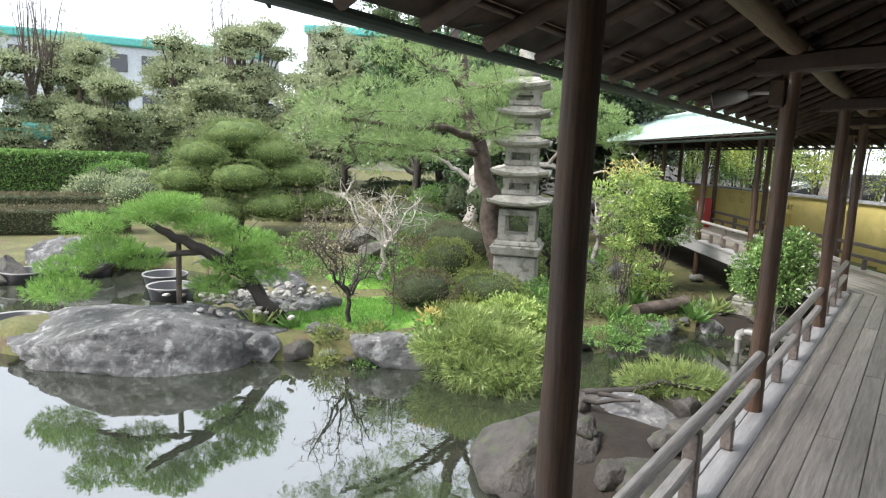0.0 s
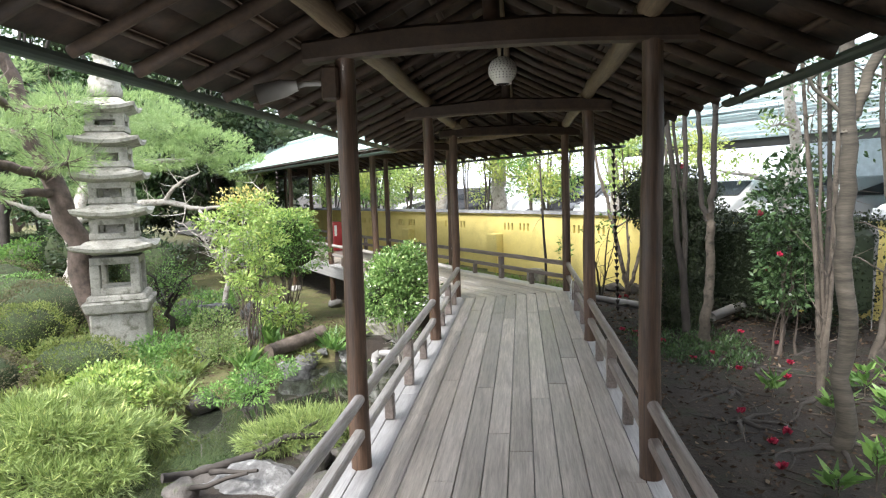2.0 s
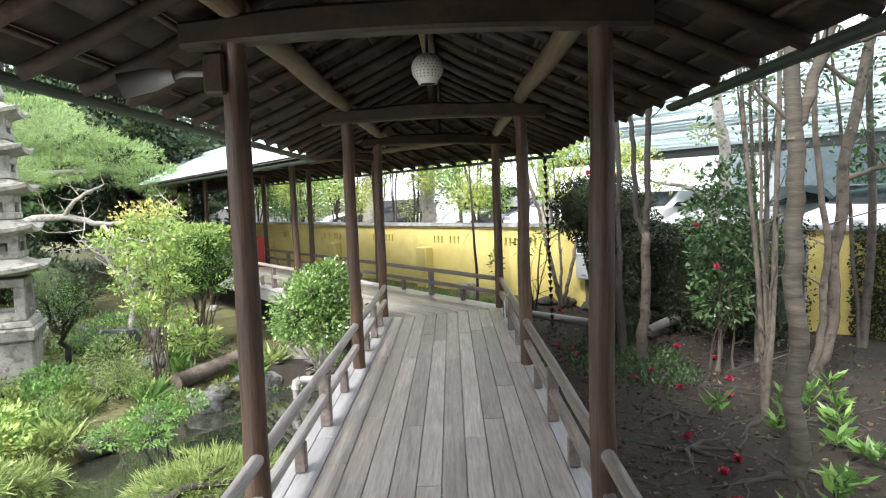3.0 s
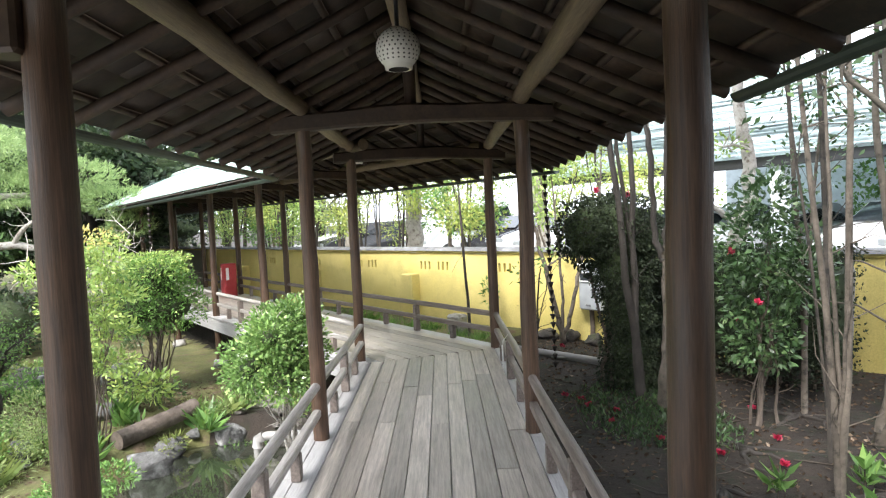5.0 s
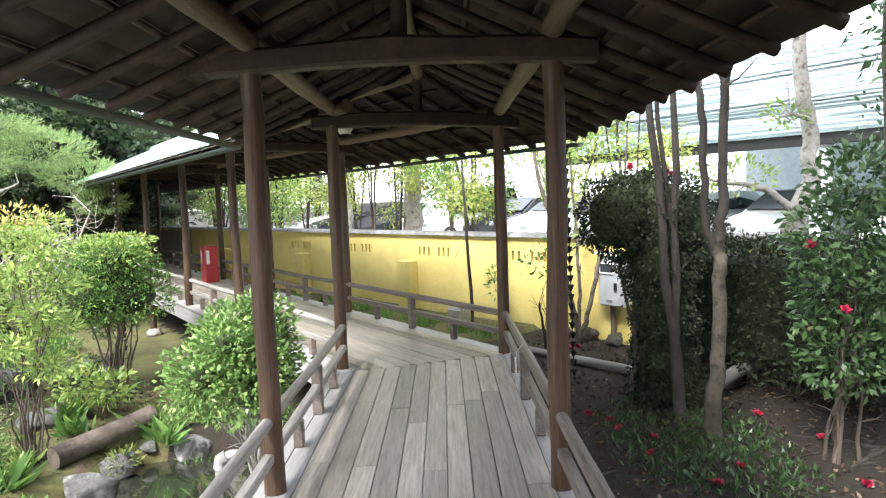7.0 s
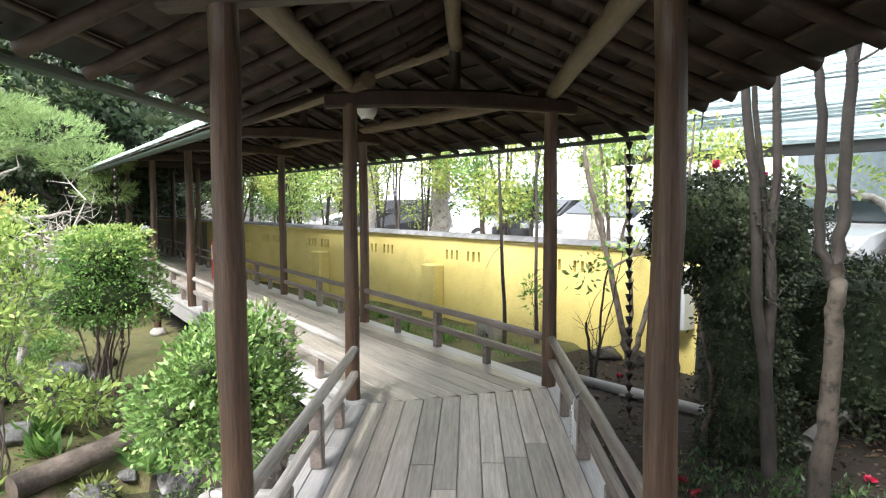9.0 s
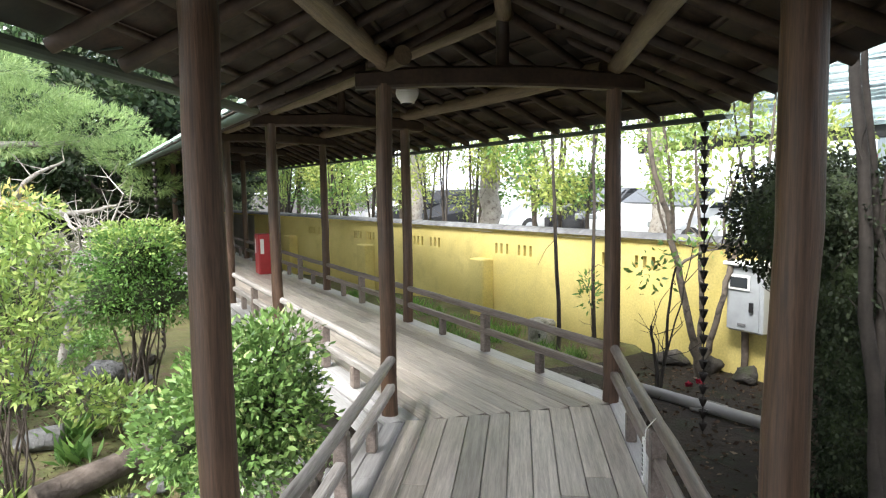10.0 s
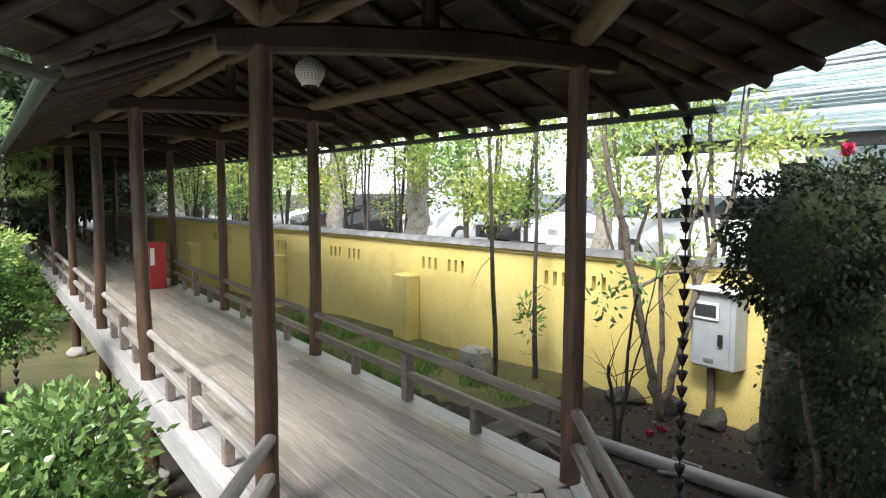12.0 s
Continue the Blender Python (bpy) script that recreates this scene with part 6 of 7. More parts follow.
rain_chain(*c2(7.4, -2.55)[:2], 2.22, -0.9, (0.0, 0.0))

# fallen flowers, leaves and low plants
def flower_mesh(sd):
    rng = np.random.default_rng(sd)
    k = 26
    a = rng.uniform(0, 2 * math.pi, k)
    o = np.stack([np.cos(a), np.sin(a), rng.uniform(0.2, 1.2, k)], 1)
    return leaves(np.zeros((k, 3)), o, 0.055, 0.75, PETAL, rng, 0.2, 0.1)


fl = [flower_mesh(500 + i) for i in range(4)]
for tx, ty, tz, i in ((1.75, 11.75, 2.35, 0), (2.1, 11.15, 1.95, 2), (2.55, 11.3, 1.9, 3), (3.22, 9.46, 0.75, 1), (3.05, 9.62, 1.25, 2), (3.35, 10.1, 0.5, 3)):
    whole("camellia_flower", fl[i], None, pose(tx, ty, tz, 40 * i, 20, 70 * i), "red camellia flower among the leaves", "flower", "camellia flowers")
SPOTS = [(3.23, 10.83), (2.19, 9.27), (2.17, 7.48), (2.2, 6.79), (2.11, 6.31), (3.0, 8.6), (2.5, 9.6), (1.75, 10.7), (1.8, 10.5), (1.6, 10.9), (2.05, 10.3), (3.3, 9.3), (3.5, 10.2), (1.95, 13.6), (2.1, 13.75), (2.4, 7.0), (2.6, 8.9), (1.9, 9.9), (3.1, 7.4), (2.7, 13.9)]
for i, (x, y) in enumerate(SPOTS):
    whole("fallen_flower", fl[i % 4], None, pose(x, y, gz(x, y) + 0.02, 10 * (i % 3), 0, 77 * i), "fallen red camellia flower on the soil", "flower", "fallen flowers")
rng = np.random.default_rng(15)
k = 7000
x, y = rng.uniform(1.1, 5.5, k), rng.uniform(2.0, 14.5, k)
z = ground_height(x, y) + 0.012
ob = whole("leaf_litter", leaves(np.stack([x, y, z], 1), np.stack([rng.normal(0, 1, k), rng.normal(0, 1, k), np.zeros(k)], 1), 0.055, 0.5, L_DRY, rng, 0.25, 0.1), None, Matrix(), "dry brown fallen leaves over the soil", "leaf litter", kind="stuff")
k = 500
x, y = rng.uniform(1.3, 4.5, k), rng.uniform(4.0, 12.5, k)
tw = []
for i in range(k // 3):
    a = rng.uniform(0, 6.28)
    d = np.array([math.cos(a), math.sin(a), 0]) * rng.uniform(0.05, 0.25)
    p = np.array([x[i], y[i], gz(x[i], y[i]) + 0.012])
    tw.append((np.array([p - d, p + d * 0.1 + rng.normal(0, 0.01, 3), p + d]), np.array([0.006, 0.005, 0.003])))
whole("fallen_twigs", mesh_of(*tubes(tw, 5), BARK), None, Matrix(), "thin dry twigs scattered on the soil", "twigs", kind="stuff")
k = 2400
r, a = np.sqrt(rng.random(k)), rng.uniform(0, 2 * math.pi, k)
x, y = 2.40 + 0.75 * r * np.cos(a) + rng.normal(0, 0.06, k), 10.2 + 1.25 * r * np.sin(a) + rng.normal(0, 0.1, k)
whole("ground_cover", leaves(np.stack([x, y, ground_height(x, y) + 0.01], 1), np.tile([0, 0, 1.0], (k, 1)), 0.07, 0.3, L_MID, rng, 0.9, 0.0), None, Matrix(), "low dark green ground cover round the tree feet", "ground cover", kind="stuff")
k = 4000
x, y = rng.uniform(-6.5, -3.6, k), rng.uniform(8.5, 15.0, k)
whole("garden_litter", leaves(np.stack([x, y, ground_height(x, y) + 0.012], 1), np.stack([rng.normal(0, 1, k), rng.normal(0, 1, k), np.zeros(k)], 1), 0.05, 0.35, L_DRY, rng, 0.25, 0.1), None, Matrix(), "dry needles and leaves over the mossy ground", "leaf litter", kind="stuff")
for i in range(46):
    px, py = rng.uniform(1.9, 4.2), rng.uniform(4.0, 8.2)
    if py > 6.2 and px < 3.0:
        px += 0.7
    ob = thing("seedling", (px, py, gz(px, py)), "small bright green leafy seedling in the bed", "plant", "bed seedlings")
    h = rng.uniform(0.1, 0.32)
    n2 = 26
    a = rng.uniform(0, 6.28, n2)
    o = np.stack([np.cos(a), np.sin(a), rng.uniform(0.2, 1.0, n2)], 1)
    part("leaf_tuft", leaves(np.stack([rng.normal(0, 0.03, n2), rng.normal(0, 0.03, n2), rng.uniform(0.3 * h, h, n2)], 1), o, 0.17, 0.26, L_BUSH, rng, 0.3, 0.2), None, ob)
    part("stem", mesh_of(*tubes([([(0, 0, -0.03), (0, 0, h)], 0.005)], 5), BARK), None, ob)


# ---------------------------------------------------------------- lamps and small things on the walkway
def globe_lamp(x, y, z, label):
    ob = thing("globe_lamp", (x, y, z), label, "lamp", "ceramic globe lamps")
    prof = [(0.055, -0.108), (0.072, -0.108), (0.075, -0.088)] + [(0.118 * math.cos(a), 0.112 * math.sin(a)) for a in np.linspace(-0.85, 1.15, 12)] + [(0.04, 0.108), (0.0, 0.108)]
    V, F = lathe(prof, 30)
    part("shade", mesh_of(V, F, CERAMIC), None, ob)
    dots = bmesh.new()
    for r in range(9):
        e = -0.62 + 0.19 * r
        m = int(26 * math.cos(e))
        for j in range(m):
            a = 2 * math.pi * (j + 0.5 * (r % 2)) / m
            p = Vector((0.1185 * math.cos(e) * math.cos(a), 0.1185 * math.cos(e) * math.sin(a), 0.1125 * math.sin(e)))
            q = p.normalized().to_track_quat("Z", "Y").to_matrix().to_4x4()
            bmesh.ops.create_circle(dots, cap_ends=True, segments=6, radius=0.0055, matrix=Matrix.Translation(p) @ q)
    tagged(part("hole_pattern", dots, HOLE, ob), kind="stuff")
    V, F = lathe([(0.0, -0.09), (0.055, -0.095), (0.055, -0.11)], 20)
    part("inside", mesh_of(V, F, HOLE), None, ob)
    V, F = tubes([([(0, 0, 0.10), (0, 0, RIDGE - 0.14 - z)], 0.012)], 8)
    part("stem", mesh_of(V, F, BLACK), None, ob)


globe_lamp(0.04, 6.73, 2.62, "round pierced white ceramic lamp hanging under the ridge")
globe_lamp(-0.99, 13.17, 2.68, "round pierced white ceramic lamp hanging under the ridge")
globe_lamp(0.04, -0.2, 2.62, "round pierced white ceramic lamp hanging under the ridge")

fl_ob = thing("floodlight", (-0.93, 5.0, 2.2), "grey outdoor lamp and dark box fixed to a post", "lamp")
part("box", box(0.10, 0.11, 0.19, (0.03, -0.02, 0.0), 0.012), BEAM, fl_ob)
part("arm", mesh_of(*tubes([([(0.0, -0.03, 0.1), (-0.12, -0.05, 0.1), (-0.18, -0.06, 0.08)], 0.016)], 8), PVC), None, fl_ob)
part("lamp_head", mesh_of(*tubes([([(-0.16, -0.06, 0.09), (-0.24, -0.08, 0.075), (-0.38, -0.12, 0.04)], [0.03, 0.052, 0.058])], 14), PVC), None, fl_ob)

# fire-hose box on the second deck
ob = thing("extinguisher_box", c2(9.70, -0.34), "red fire-extinguisher box standing on the deck", "fire extinguisher box", turn=A2)
part("body", box(0.30, 0.34, 0.82, (0, 0, 0.0), 0.02), REDPAINT, ob)
part("lettering", box(0.005, 0.07, 0.3, (-0.152, 0.08, 0.42), 0.001), WHITEPAINT, ob)
part("lettering", box(0.07, 0.005, 0.3, (-0.08, -0.172, 0.42), 0.001), WHITEPAINT, ob)

# white tag on the railing by the bend
ob = thing("paper_tag", (0.83, 9.95, 0.43), "narrow white tag with small dark writing hung on the railing", "tag")
part("string", mesh_of(*tubes([([(0.03, 0, 0.04), (-0.02, 0, -0.02), (-0.025, 0, -0.07)], 0.003)], 5), WHITEPAINT), None, ob)
tag = part("sheet", box(0.012, 0.05, 0.25, (-0.03, 0, -0.32), 0.003), WHITEPAINT, ob)
for i in range(7):
    part("writing", box(0.002, 0.022, 0.014, (-0.0372, 0, -0.12 - 0.026 * i)), BLACK, tag)

# stone feet under the second corridor's garden side
for i, u in enumerate(U2L):
    x, y, _ = c2(u, V2L)
    rock((x, y, gz(x, y) - 0.03), (0.2, 0.2, 0.13), PALEROCK, 440 + i, "rounded stone foot under a walkway post", 30 * i, 0.4, 0.1, "post_stone")


# added plain house, unseen behind the start, that keeps sky light off walkway and bed
ob = tagged(new("wall_light_blocker"), "added unseen plastered wall that blocks light at the walkway's start", "wall", kind="structure")
part("side_wall", box(0.2, 15.6, 3.0, (1.5, -6.9, -0.8), 0), GREYWALL, ob)
part("pond_wall", box(0.2, 13.2, 4.2, (-1.5, -8.1, -2.0), 0), GREYWALL, ob)
part("end_wall", box(9.0, 0.2, 4.6, (2.4, -14.8, -0.8), 0), GREYWALL, ob)
part("front_wall", box(6.0, 0.2, 4.2, (4.6, 0.8, -0.8), 0), GREYWALL, ob)
part("eave", box(9.0, 16.5, 0.25, (6.3, -6.9, 3.4), 0.02), TILE, ob)

# ---------------------------------------------------------------- beyond the wall: car park
bmp = bmesh.new()
box(34, 60, 0.8, (WV + 0.25 + 17, 6, -0.6), 0, bmp)
whole("car_park", bmp, ASPHALT, WALL, "grey asphalt car park behind the wall", "car park", kind="structure")


def car(u, v, turn, paint, label, van=False):
    x, y, _ = w2(u, v)
    ob = thing("parked_car", (x, y, 0.2), label, "car", "parked cars", turn=A2 + turn)
    L, Wd, H = (4.3, 1.7, 1.45) if not van else (4.6, 1.75, 1.9)
    if van:
        side = [(-L / 2, 0.32), (-L / 2, 1.0), (-L / 2 + 0.12, H - 0.06), (-L / 2 + 0.5, H), (L / 2 - 1.3, H), (L / 2 - 0.75, 1.1), (L / 2 - 0.1, 0.85), (L / 2, 0.5), (L / 2, 0.3)]
    else:
        side = [(-L / 2, 0.32), (-L / 2 + 0.02, 0.85), (-L / 2 + 0.25, 0.98), (-L / 2 + 0.75, H - 0.05), (-L / 2 + 1.2, H), (0.35, H - 0.02), (1.05, 0.98), (L / 2 - 0.35, 0.82), (L / 2, 0.6), (L / 2, 0.3)]
    b = bmesh.new()
    rings = []
    for x0, k in ((-Wd / 2, 0.9), (-Wd / 2 + 0.07, 1.0), (Wd / 2 - 0.07, 1.0), (Wd / 2, 0.9)):
        rings.append([b.verts.new((x0 * (0.86 if z > 1.05 else 1.0), y0 * (0.985 if k < 1 else 1), 0.3 + (z - 0.3) * (0.985 if k < 1 else 1))) for y0, z in side])
    n = len(side)
    for r, s in zip(rings, rings[1:]):
        for i in range(n):
            b.faces.new((r[i], r[(i + 1) % n], s[(i + 1) % n], s[i]))
    b.faces.new(rings[0])
    b.faces.new(rings[-1])
    part("body", from_bm(b, paint, False), None, ob)
    for s in (-1, 1):
        g = bmesh.new()
        q = [(-L / 2 + 0.7, 1.0), (-L / 2 + 0.9, H - 0.12), (0.25 if not van else L / 2 - 1.45, H - 0.12), (0.85 if not van else L / 2 - 1.0, 1.0)]
        fa = [g.verts.new((s * Wd / 2 * (0.865 if z > 1.05 else 1.004), y0, z)) for y0, z in q]
        g.faces.new(fa)
        bmesh.ops.solidify(g, geom=g.faces[:], thickness=0.012)
        part("side_window", g, CARGLASS, ob)
        for yy in (-L / 2 + 0.8, L / 2 - 0.85):
            V, F = lathe([(0.0, -0.1), (0.29, -0.1), (0.31, -0.07), (0.31, 0.07), (0.29, 0.1), (0.0, 0.1)], 18)
            w = part("wheel", mesh_of(V, F, TYRE), None, ob, at=pose(s * (Wd / 2 - 0.08), yy, 0.31, 0, 90, 0))
            V, F = lathe([(0.0, 0.1 * s + 0.008 * s), (0.19, 0.1 * s + 0.004 * s), (0.2, 0.09 * s)], 14)
            part("rim", mesh_of(V, F, GREYPAINT), None, w)
        part("headlight", box(0.3, 0.06, 0.14, (s * 0.62, L / 2 - 0.05, 0.62), 0.02), GREYPAINT, ob)
    g = bmesh.new()
    ya, yb = (0.42, 1.02) if not van else (L / 2 - 1.28, L / 2 - 0.80)
    fa = [g.verts.new(c) for c in ((-0.66, ya, H - 0.06), (0.66, ya, H - 0.06), (0.74, yb, 1.03), (-0.74, yb, 1.03))]
    g.faces.new(fa)
    bmesh.ops.translate(g, verts=g.verts[:], vec=(0, 0.02, 0.02))
    bmesh.ops.solidify(g, geom=g.faces[:], thickness=0.012)
    part("windscreen", g, CARGLASS, ob)


CARS = [(7.2, 10.4, 82, CARWHITE, "white parked car in the car park", False), (-1.5, 10.5, 80, CARWHITE, "white parked car in the car park", False), (1.6, 10.8, 82, CARGREY, "silver parked car in the car park", False), (4.6, 11.2, 85, CARWHITE, "white parked car in the car park", False), (10.5, 12.4, 88, CARWHITE, "white parked car in the car park", False),
        (13.0, 12.6, 90, CARBLACK, "black parked car in the car park", False), (15.5, 11.5, 90, CARWHITE, "white parked van in the car park", True), (20.0, 9.5, 80, CARBLACK, "black parked car in the car park", False), (-5.0, 11.0, 80, CARBLACK, "black parked car in the car park", False), (-8.0, 12.5, 75, CARWHITE, "white parked van in the car park", True), (24, 11, 85, CARWHITE, "white parked car in the car park", False)]
for c in CARS:
    car(*c)


# open shed with a wide pale sheet roof
def shed():
    ob = thing("car_shed", w2(0, 0), "long open shed with a pale blue-green ribbed roof", "shed", turn=A2)
    b = bmesh.new()
    rows = []
    u0, u1 = -22.0, 7.9
    for i in range(33):
        f = i / 32
        for dz in (0.0, 0.012):
            rows.append([b.verts.new((8.2 + 10.8 * f, u0, 2.66 + 3.9 * f + dz)), b.verts.new((8.2 + 10.8 * f, u1, 2.66 + 3.9 * f + dz))])
    for r, s in zip(rows, rows[1:]):
        b.faces.new((r[0], r[1], s[1], s[0]))
    bmesh.ops.solidify(b, geom=b.faces[:], thickness=0.04)
    part("roof", b, SHED, ob)
    part("eave_beam", box(0.16, u1 - u0, 0.22, (8.35, (u0 + u1) / 2, 2.45), 0.01), BLACK, ob)
    for y in (-19, -14, -9, -4.2, 0.6):
        part("column", box(0.3, 0.3, 2.4, (8.5, y, 0.2), 0.01), FACADE, ob)
    part("downpipe", mesh_of(*tubes([([(8.2, -3.6, 0.2), (8.2, -3.6, 2.6)], 0.06)], 10), TEAL), None, ob, "teal downpipe")
    part("back_wall", box(0.2, u1 - u0, 6.2, (18.8, (u0 + u1) / 2, 0.2), 0), FACADE, ob)


shed()
# hedge bank far behind the cars
def far_hedge(u0, u1, v, h, mat, sd, n=9000, size=0.2):
    rng = np.random.default_rng(sd)
    ob = thing("far_hedge", w2(0, 0), "tall green hedge behind the parked cars", "hedge", turn=A2)
    p = np.stack([v + rng.normal(0, 0.4, n), rng.uniform(u0, u1, n), 0.2 + rng.random(n) ** 0.8 * h * (1 + 0.15 * np.sin(rng.uniform(u0, u1, n)))], 1)
    part("foliage", leaves(p, unit(n, rng), size, 0.5, mat, rng), None, ob)
    woody(ob, sum([branchy((v, y, 0.2), [(v, y, h * 0.6)], 0.05, rng) for y in np.arange(u0, u1, 1.5)], []), BARK, "stem", 5)


far_hedge(-22, 3, 17.5, 2.6, L_BUSH, 601)
# trees between the wall and the cars
rng = np.random.default_rng(88)
for i in range(20):
    uu = 2.3 + 1.2 * i + rng.normal(0, 0.3)
    vv = 2.55 + rng.uniform(0.9, 2.4)
    h = rng.uniform(3.0, 4.2)
    st = [(rng.normal(0, 0.35), rng.normal(0, 0.35), h * rng.uniform(0.7, 1), rng.uniform(0.02, 0.045)) for _ in range(3)]
    cl = [(rng.normal(0, 0.5), rng.normal(0, 0.5), h * rng.uniform(0.35, 1.0), 0.45, 0.45, 0.42) for _ in range(9)]
    stems_tree("wall_tree", w2(uu, vv, 0.2), "young tree with yellow-green leaves behind the wall", st, (GREYBARK, BARK, DARKBARK)[i % 3], 700 + i, cl, 2500, 0.095, (L_YELLOW, L_NANDINA, L_YELLOW, L_BUSH)[i % 4])
for i, (uu, vv, r) in enumerate([(9.0, 4.6, 0.22), (4.4, 5.2, 0.14), (13.5, 5.0, 0.2)]):
    tree("street_tree", w2(uu, vv, 0.2), "pale thick-trunked tree behind the wall", [(0, 0, -0.1, r), (0.05, 0, 1.6, r * 0.9), (0, 0.1, 3.6, r * 0.75), (0.1, 0, 5.4, r * 0.5)], [[(0, 0.1, 3.0, r * 0.5), (0.6, 0.6, 4.2, r * 0.3), (0.9, 1.0, 5.2, r * 0.15)], [(0, 0.1, 3.2, r * 0.5), (-0.6, -0.6, 4.4, r * 0.3), (-0.9, -1.0, 5.2, r * 0.15)]], [(0, 0, 5.2, 1.6, 1.6, 1.0), (0.8, 0.9, 4.6, 1.0, 1.0, 0.7), (-0.8, -0.9, 4.7, 1.0, 1.0, 0.7)], 2600, 0.12, 0.45, L_YELLOW, PALEBARK, 730 + i)


# ---------------------------------------------------------------- distance
def big_tree(x, y, h, r, mat, bark, sd, label, n=5200, size=0.22, clump=0.3, low=0.25, name="big_tree"):
    rng = np.random.default_rng(sd)
    z = gz(x, y)
    cl = []
    for i in range(34 if name == "far_conifer" else 22):
        f = rng.uniform(low, 1.0)
        rr = r * (1 - 0.75 * max(0, f - 0.45)) * rng.uniform(0.4, 0.95)
        a = rng.uniform(0, 6.28)
        s = r * clump * rng.uniform(0.8, 1.5)
        cl.append((rr * math.cos(a), rr * math.sin(a), h * f, s, s, s * (0.34 if name == "far_conifer" else 0.62)))
    cl.append((0, 0, h * 0.98, r * clump, r * clump, r * clump))
    limbs = [[(0, 0, c[2] * 0.6, 0.012 * h), (c[0] * 0.5, c[1] * 0.5, c[2] * 0.85, 0.008 * h), (c[0], c[1], c[2], 0.003 * h)] for c in cl[::2]]
    tree(name, (x, y, z), label, [(0, 0, -0.2, 0.022 * h), (rng.normal(0, 0.15), rng.normal(0, 0.15), h * 0.4, 0.018 * h), (rng.normal(0, 0.2), rng.normal(0, 0.2), h * 0.75, 0.011 * h), (0, 0, h, 0.003 * h)], limbs, cl, n, size, 0.5, mat, bark, sd, 0, 1, 0.8, 0.1, 0.8, 0.3, core=0.45)


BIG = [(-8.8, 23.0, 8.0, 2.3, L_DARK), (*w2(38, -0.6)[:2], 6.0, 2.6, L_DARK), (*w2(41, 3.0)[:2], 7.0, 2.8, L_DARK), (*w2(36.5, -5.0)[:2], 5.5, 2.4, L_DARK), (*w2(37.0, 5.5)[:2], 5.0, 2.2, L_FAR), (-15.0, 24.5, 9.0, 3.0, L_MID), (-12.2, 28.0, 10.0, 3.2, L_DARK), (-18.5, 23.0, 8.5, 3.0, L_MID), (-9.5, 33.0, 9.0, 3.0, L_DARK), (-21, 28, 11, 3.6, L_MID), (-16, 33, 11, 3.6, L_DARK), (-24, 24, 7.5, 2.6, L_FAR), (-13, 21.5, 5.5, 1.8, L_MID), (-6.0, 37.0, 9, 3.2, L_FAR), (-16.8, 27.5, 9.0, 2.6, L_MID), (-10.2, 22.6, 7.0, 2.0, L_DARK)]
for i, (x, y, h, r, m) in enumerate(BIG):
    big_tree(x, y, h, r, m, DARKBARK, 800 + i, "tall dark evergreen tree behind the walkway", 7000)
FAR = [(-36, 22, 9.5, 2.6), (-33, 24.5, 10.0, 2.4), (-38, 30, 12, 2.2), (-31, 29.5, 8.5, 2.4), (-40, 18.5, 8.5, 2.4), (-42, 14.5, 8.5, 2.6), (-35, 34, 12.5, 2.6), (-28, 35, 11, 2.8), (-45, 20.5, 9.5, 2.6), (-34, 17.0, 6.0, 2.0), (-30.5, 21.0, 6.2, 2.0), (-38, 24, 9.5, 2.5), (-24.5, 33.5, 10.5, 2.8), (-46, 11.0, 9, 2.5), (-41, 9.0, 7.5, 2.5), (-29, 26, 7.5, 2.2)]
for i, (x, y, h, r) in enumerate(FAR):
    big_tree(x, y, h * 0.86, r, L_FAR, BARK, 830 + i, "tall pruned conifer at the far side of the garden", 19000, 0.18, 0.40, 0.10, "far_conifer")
for i, (x, y, h) in enumerate([(-41, 16.3, 11.5), (-42, 17.6, 12.5), (-37.5, 26.3, 13), (-39, 28, 12.5), (-35.5, 33, 13)]):
    bare_tree("bare_poplar", (x, y, gz(x, y)), h, 1.0, "tall thin bare tree against the sky", BARK, 860 + i, 14, 0, None, 0.11)
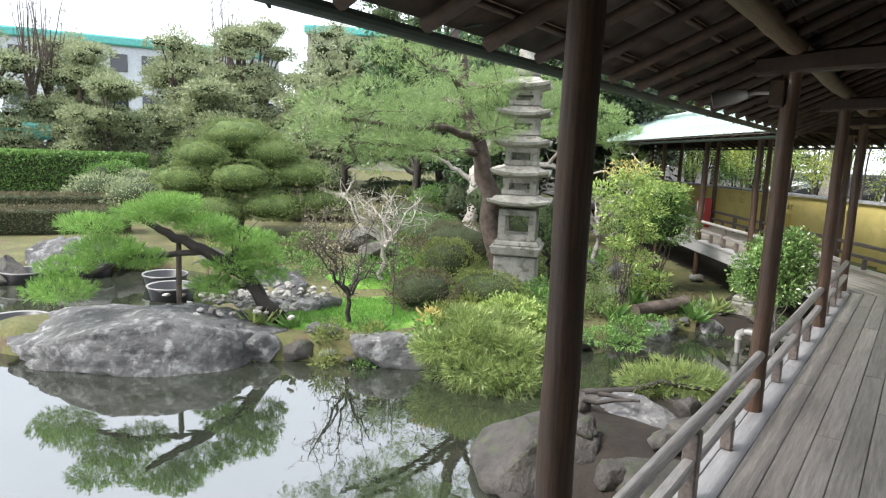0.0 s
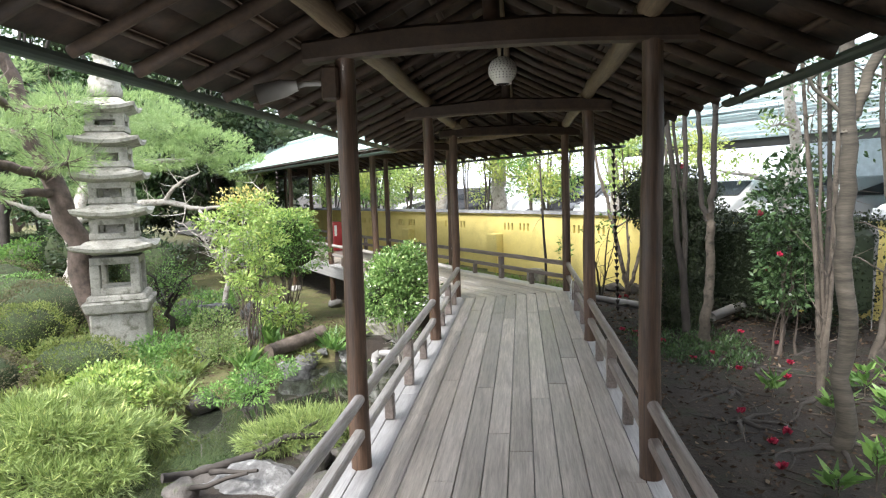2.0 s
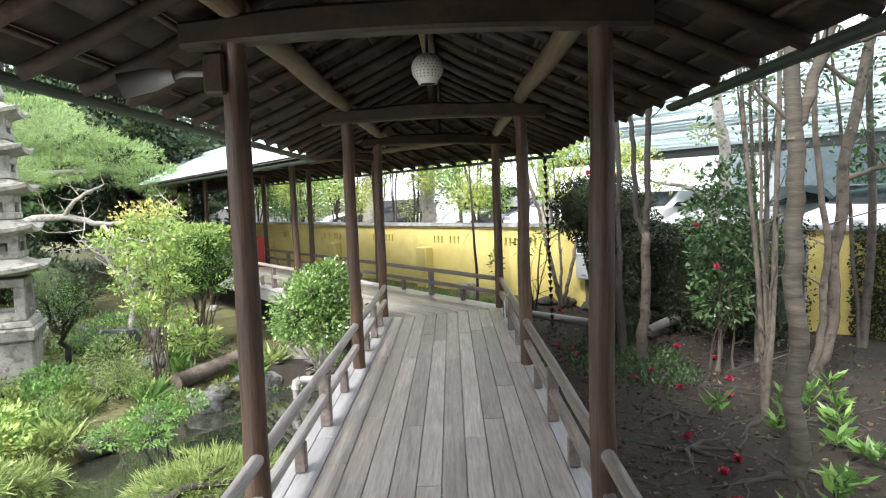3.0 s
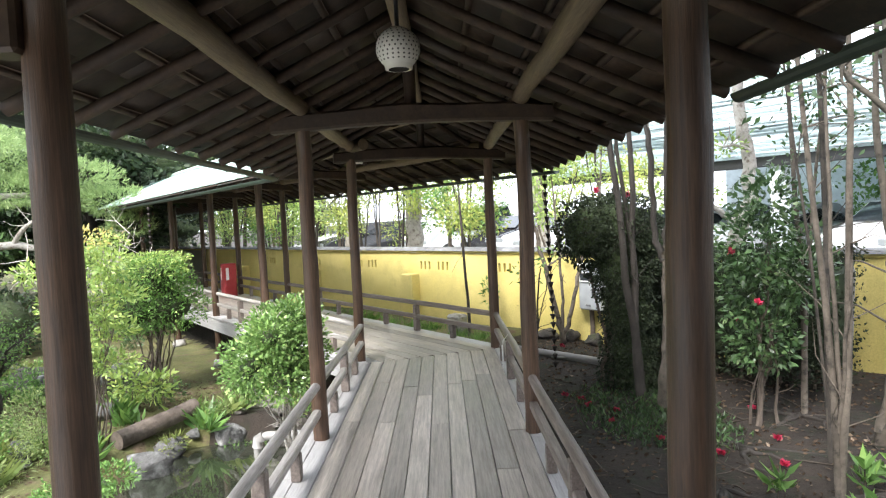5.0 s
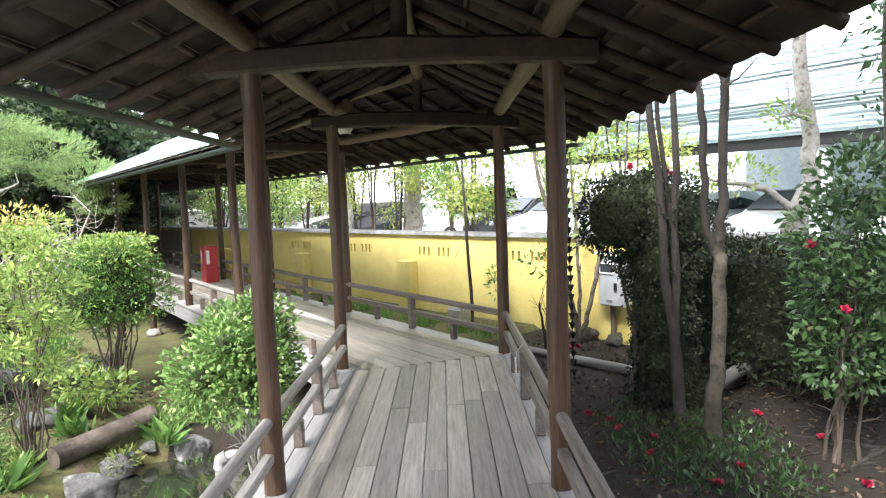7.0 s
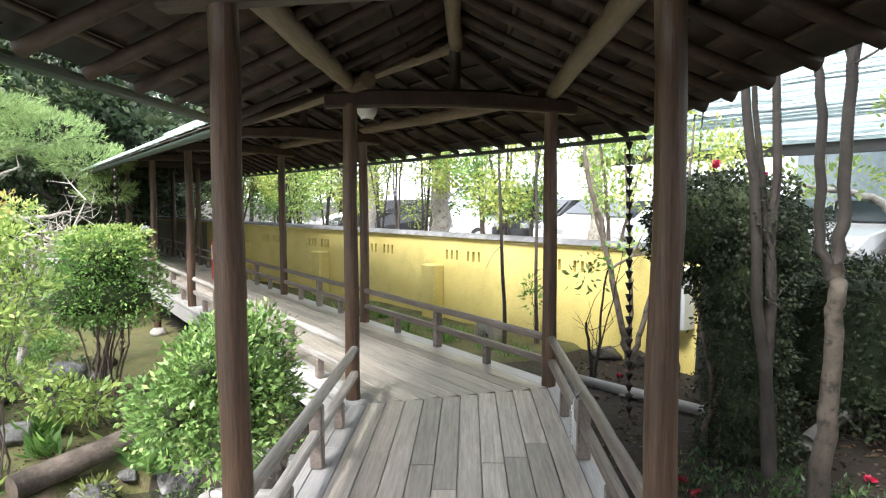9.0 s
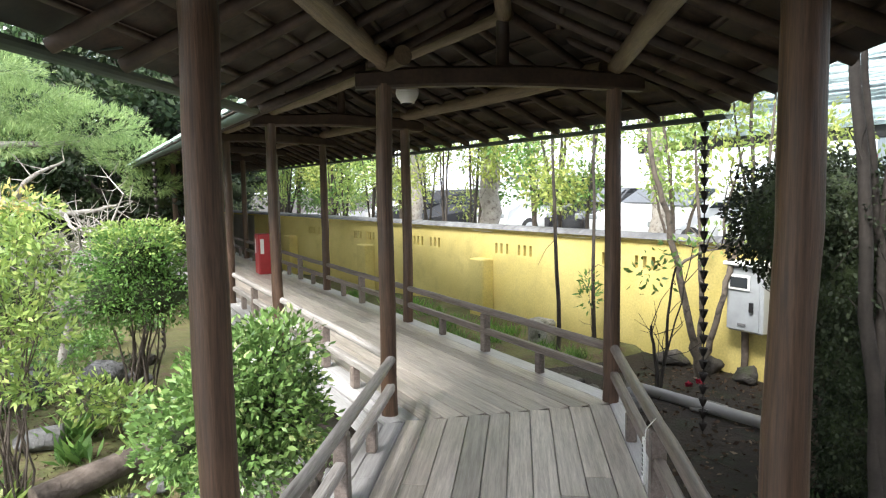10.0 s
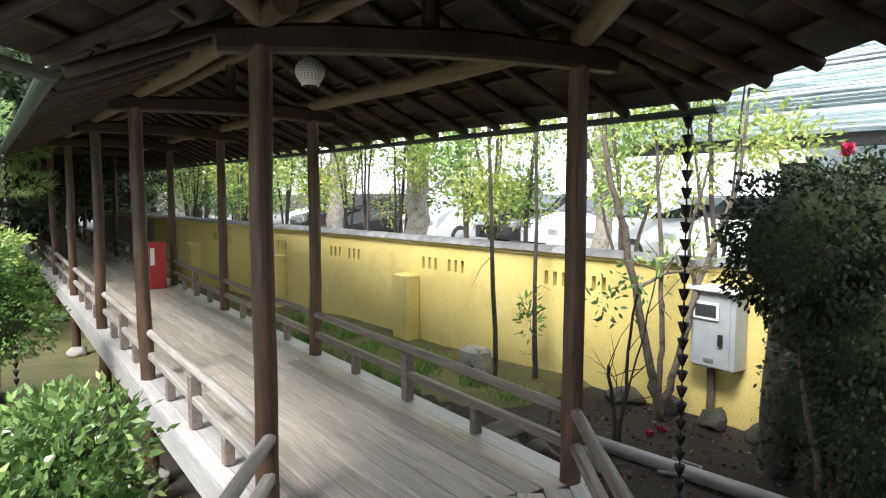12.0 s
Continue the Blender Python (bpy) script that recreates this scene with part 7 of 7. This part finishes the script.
# umbrella pine behind the pagoda
tree("umbrella_pine", (-11.2, 16.6, -0.9), "broad pine with pinkish limbs and a domed needle crown", [(0, 0, -0.2, 0.24), (0.05, 0.1, 1.0, 0.21), (-0.05, 0.1, 2.0, 0.18), (0.3, 0.4, 3.2, 0.12), (1.2, 1.4, 4.1, 0.07)],
     [[(0.0, 0.1, 2.0, 0.13), (0.9, 0.6, 2.35, 0.11), (1.9, 1.2, 2.45, 0.09), (2.7, 1.5, 2.2, 0.06), (3.5, 1.9, 2.35, 0.02)], [(0.3, 0.4, 3.1, 0.1), (1.4, 1.2, 3.5, 0.08), (2.6, 2.1, 3.6, 0.04)], [(1.9, 1.2, 2.45, 0.06), (2.4, 1.0, 2.9, 0.045), (2.9, 1.3, 3.2, 0.02)], [(0.0, 0.1, 1.8, 0.09), (-0.8, -0.4, 2.4, 0.06), (-1.4, -0.8, 2.7, 0.03)], [(2.7, 1.5, 2.2, 0.045), (3.1, 1.1, 1.95, 0.03), (3.8, 1.4, 1.75, 0.015)]],
     [(-0.6, 0.8, 4.8, 1.2, 1.1, 0.40), (-1.6, 0.2, 4.3, 1.0, 1.0, 0.36), (0.9, 1.4, 5.0, 1.3, 1.1, 0.38), (1.6, 1.8, 4.35, 1.3, 1.1, 0.40), (0.4, 1.3, 4.1, 1.1, 1.0, 0.38), (2.7, 2.2, 3.95, 1.1, 1.0, 0.38), (3.6, 2.4, 3.35, 0.8, 0.8, 0.30), (-0.6, 0.4, 3.6, 0.9, 0.8, 0.32), (1.9, 1.2, 3.6, 1.0, 0.9, 0.3), (4.0, 2.3, 2.75, 0.5, 0.5, 0.22), (0.9, 0.8, 3.3, 0.9, 0.8, 0.26), (-1.4, -0.8, 2.9, 0.8, 0.7, 0.28)], 13000, 0.14, 0.08, L_PINE, PALEBARK, 871, 6, 6, 0.6, 0.4, 0.6, 0.6)
# shrubs filling the far side of the garden
rng = np.random.default_rng(66)
for i in range(26):
    a = radians(rng.uniform(96, 156))
    d = rng.uniform(19, 36)
    x, y = d * math.cos(a) - 1, d * math.sin(a) + 1
    if (x + 17.0) ** 2 + (y - 12.4) ** 2 < 14 or (x - 0.86) * math.cos(radians(A2)) + (y - 11.65) * math.sin(radians(A2)) > -4.2:
        continue
    h = rng.uniform(0.8, 2.4)
    cl = [(rng.normal(0, 0.7), rng.normal(0, 0.7), h * rng.uniform(0.35, 0.7), rng.uniform(0.7, 1.2), rng.uniform(0.7, 1.2), h * 0.4) for _ in range(4)]
    bush("far_shrub", (x, y, gz(x, y)), "rounded shrub among the far garden trees", "bush", cl, 5000, 0.11, 0.5, (L_BUSH, L_FAR, L_DOME, L_AZALEA, L_DARK)[i % 5], 3, 0.03, BARK, 950 + i, 0.8, 0.8, 0.2, "far garden shrubs", core=0.8)
# hedges at the far left
def block_hedge(x, y, sx, sy, h, turn, mat, sd, n, label, size=0.09):
    rng = np.random.default_rng(sd)
    ob = thing("clipped_hedge", (x, y, gz(x, y)), label, "hedge", turn=turn)
    p = np.stack([rng.uniform(-sx / 2, sx / 2, n), rng.uniform(-sy / 2, sy / 2, n), rng.uniform(0, h, n)], 1)
    f = rng.integers(0, 5, n)
    p[f <= 1, 2] = h + rng.normal(0, 0.03, (f <= 1).sum())
    p[f == 2, 0] = sx / 2 + rng.normal(0, 0.03, (f == 2).sum())
    p[f == 3, 1] = -sy / 2 + rng.normal(0, 0.03, (f == 3).sum())
    part("foliage", leaves(p, unit(n, rng) + [0.2, -0.2, 0.4], size, 0.5, mat, rng), None, ob)
    # dark block that paints the shade inside the hedge
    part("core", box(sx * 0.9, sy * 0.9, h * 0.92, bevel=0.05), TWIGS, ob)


block_hedge(-33.5, 13.5, 9.0, 2.2, 1.75, 65, L_BUSH, 881, 26000, "big rounded bright green clipped hedge", 0.13)
block_hedge(-23.8, 9.4, 4.5, 1.2, 0.75, 68, L_BROWN, 882, 7000, "low brown clipped hedge by the path", 0.07)
block_hedge(-20.2, 8.3, 4.0, 1.2, 0.7, 66, L_BROWN, 883, 7000, "low brown clipped hedge by the path", 0.07)
rock((-15.8, 6.9, -1.2), (1.0, 0.7, 0.6), ROCK, 885, "big pale grey rock on the far bank", 20)


# far buildings
def building(x, y, w, d, h, turn, wall_m, roof_m, label, floors=2, cols=8):
    ob = thing("far_building", (x, y, -0.7), label, "building", turn=turn)
    part("wall", box(w, d, h, (0, 0, 0), 0), wall_m, ob)
    part("roof", box(w + 0.8, d + 0.8, 0.9, (0, 0, h), 0.15), roof_m, ob)
    for f in range(floors):
        for c in range(cols):
            win = part("window", box(w / cols * 0.55, 0.12, h / floors * 0.45, (-w / 2 + (c + 0.5) * w / cols, -d / 2 - 0.04, h / floors * (f + 0.35)), 0.02), CARGLASS, ob)


building(-70, 40, 26, 10, 11.6, 60, FACADE, TEAL, "white far building with a teal roof edge", 3, 9)
building(-52, 62, 22, 10, 14.8, 40, GREYWALL, TEAL, "grey ribbed far building with a teal roof edge", 4, 10)
building(-43, 13.8, 7, 4, 2.2, 70, GREYWALL, TEAL, "low garden house with a pale teal roof", 1, 4)

# ---------------------------------------------------------------- deck planks
def plank(parent, x0, x1, y0, y1, z, mat, m=None, near=None):
    b = box(x1 - x0 - 0.006, y1 - y0 - 0.004, 0.035, ((x0 + x1) / 2, (y0 + y1) / 2, z - 0.035), 0.003)
    return part("plank", b, mat, parent)


def end1(x):
    """Where the first deck's planks stop, just past the bend."""
    return CUT.y + (x - CUT.x) * math.tan(radians(A2 / 2)) - 0.07


rng = np.random.default_rng(5)
edges = [-0.965, -0.85, -0.70, -0.55, -0.395, -0.24, -0.085, 0.065, 0.215, 0.365, 0.52, 0.68, 0.84, 1.01]
for a, b in zip(edges, edges[1:]):
    stop = end1((a + b) / 2)
    y = -12.0
    while y < stop - 0.01:
        ln = rng.uniform(2.6, 4.2)
        ye = min(y + ln, stop)
        if stop - ye < 0.7:
            ye = stop
        side = a < -0.8 or b > 0.95
        plank(floor1, a, b, y, ye, rng.normal(0, 0.0012) - (0.004 if side else 0), EDGE if side else DECK)
        y = ye
edges2 = [-1.735, -1.62, -1.48, -1.32, -1.16, -1.00, -0.84, -0.68, -0.52, -0.36, -0.20, -0.03, 0.15]
inv = C2.inverted()
for a, b in zip(edges2, edges2[1:]):
    v = (a + b) / 2
    # first plank starts along the bend line
    nl = inv.to_3x3() @ CUTN
    c = inv @ CUT
    start = c.y - (v - c.x) * nl.x / nl.y - 0.06
    y = start
    while y < 26.3:
        ye = min(y + rng.uniform(2.4, 4.4), 26.4)
        side = a < -1.6 or b > 0.1
        plank(floor2, a, b, y, ye, rng.normal(0, 0.001) - (0.004 if side else 0.002), EDGE if side else DECK)
        y = ye
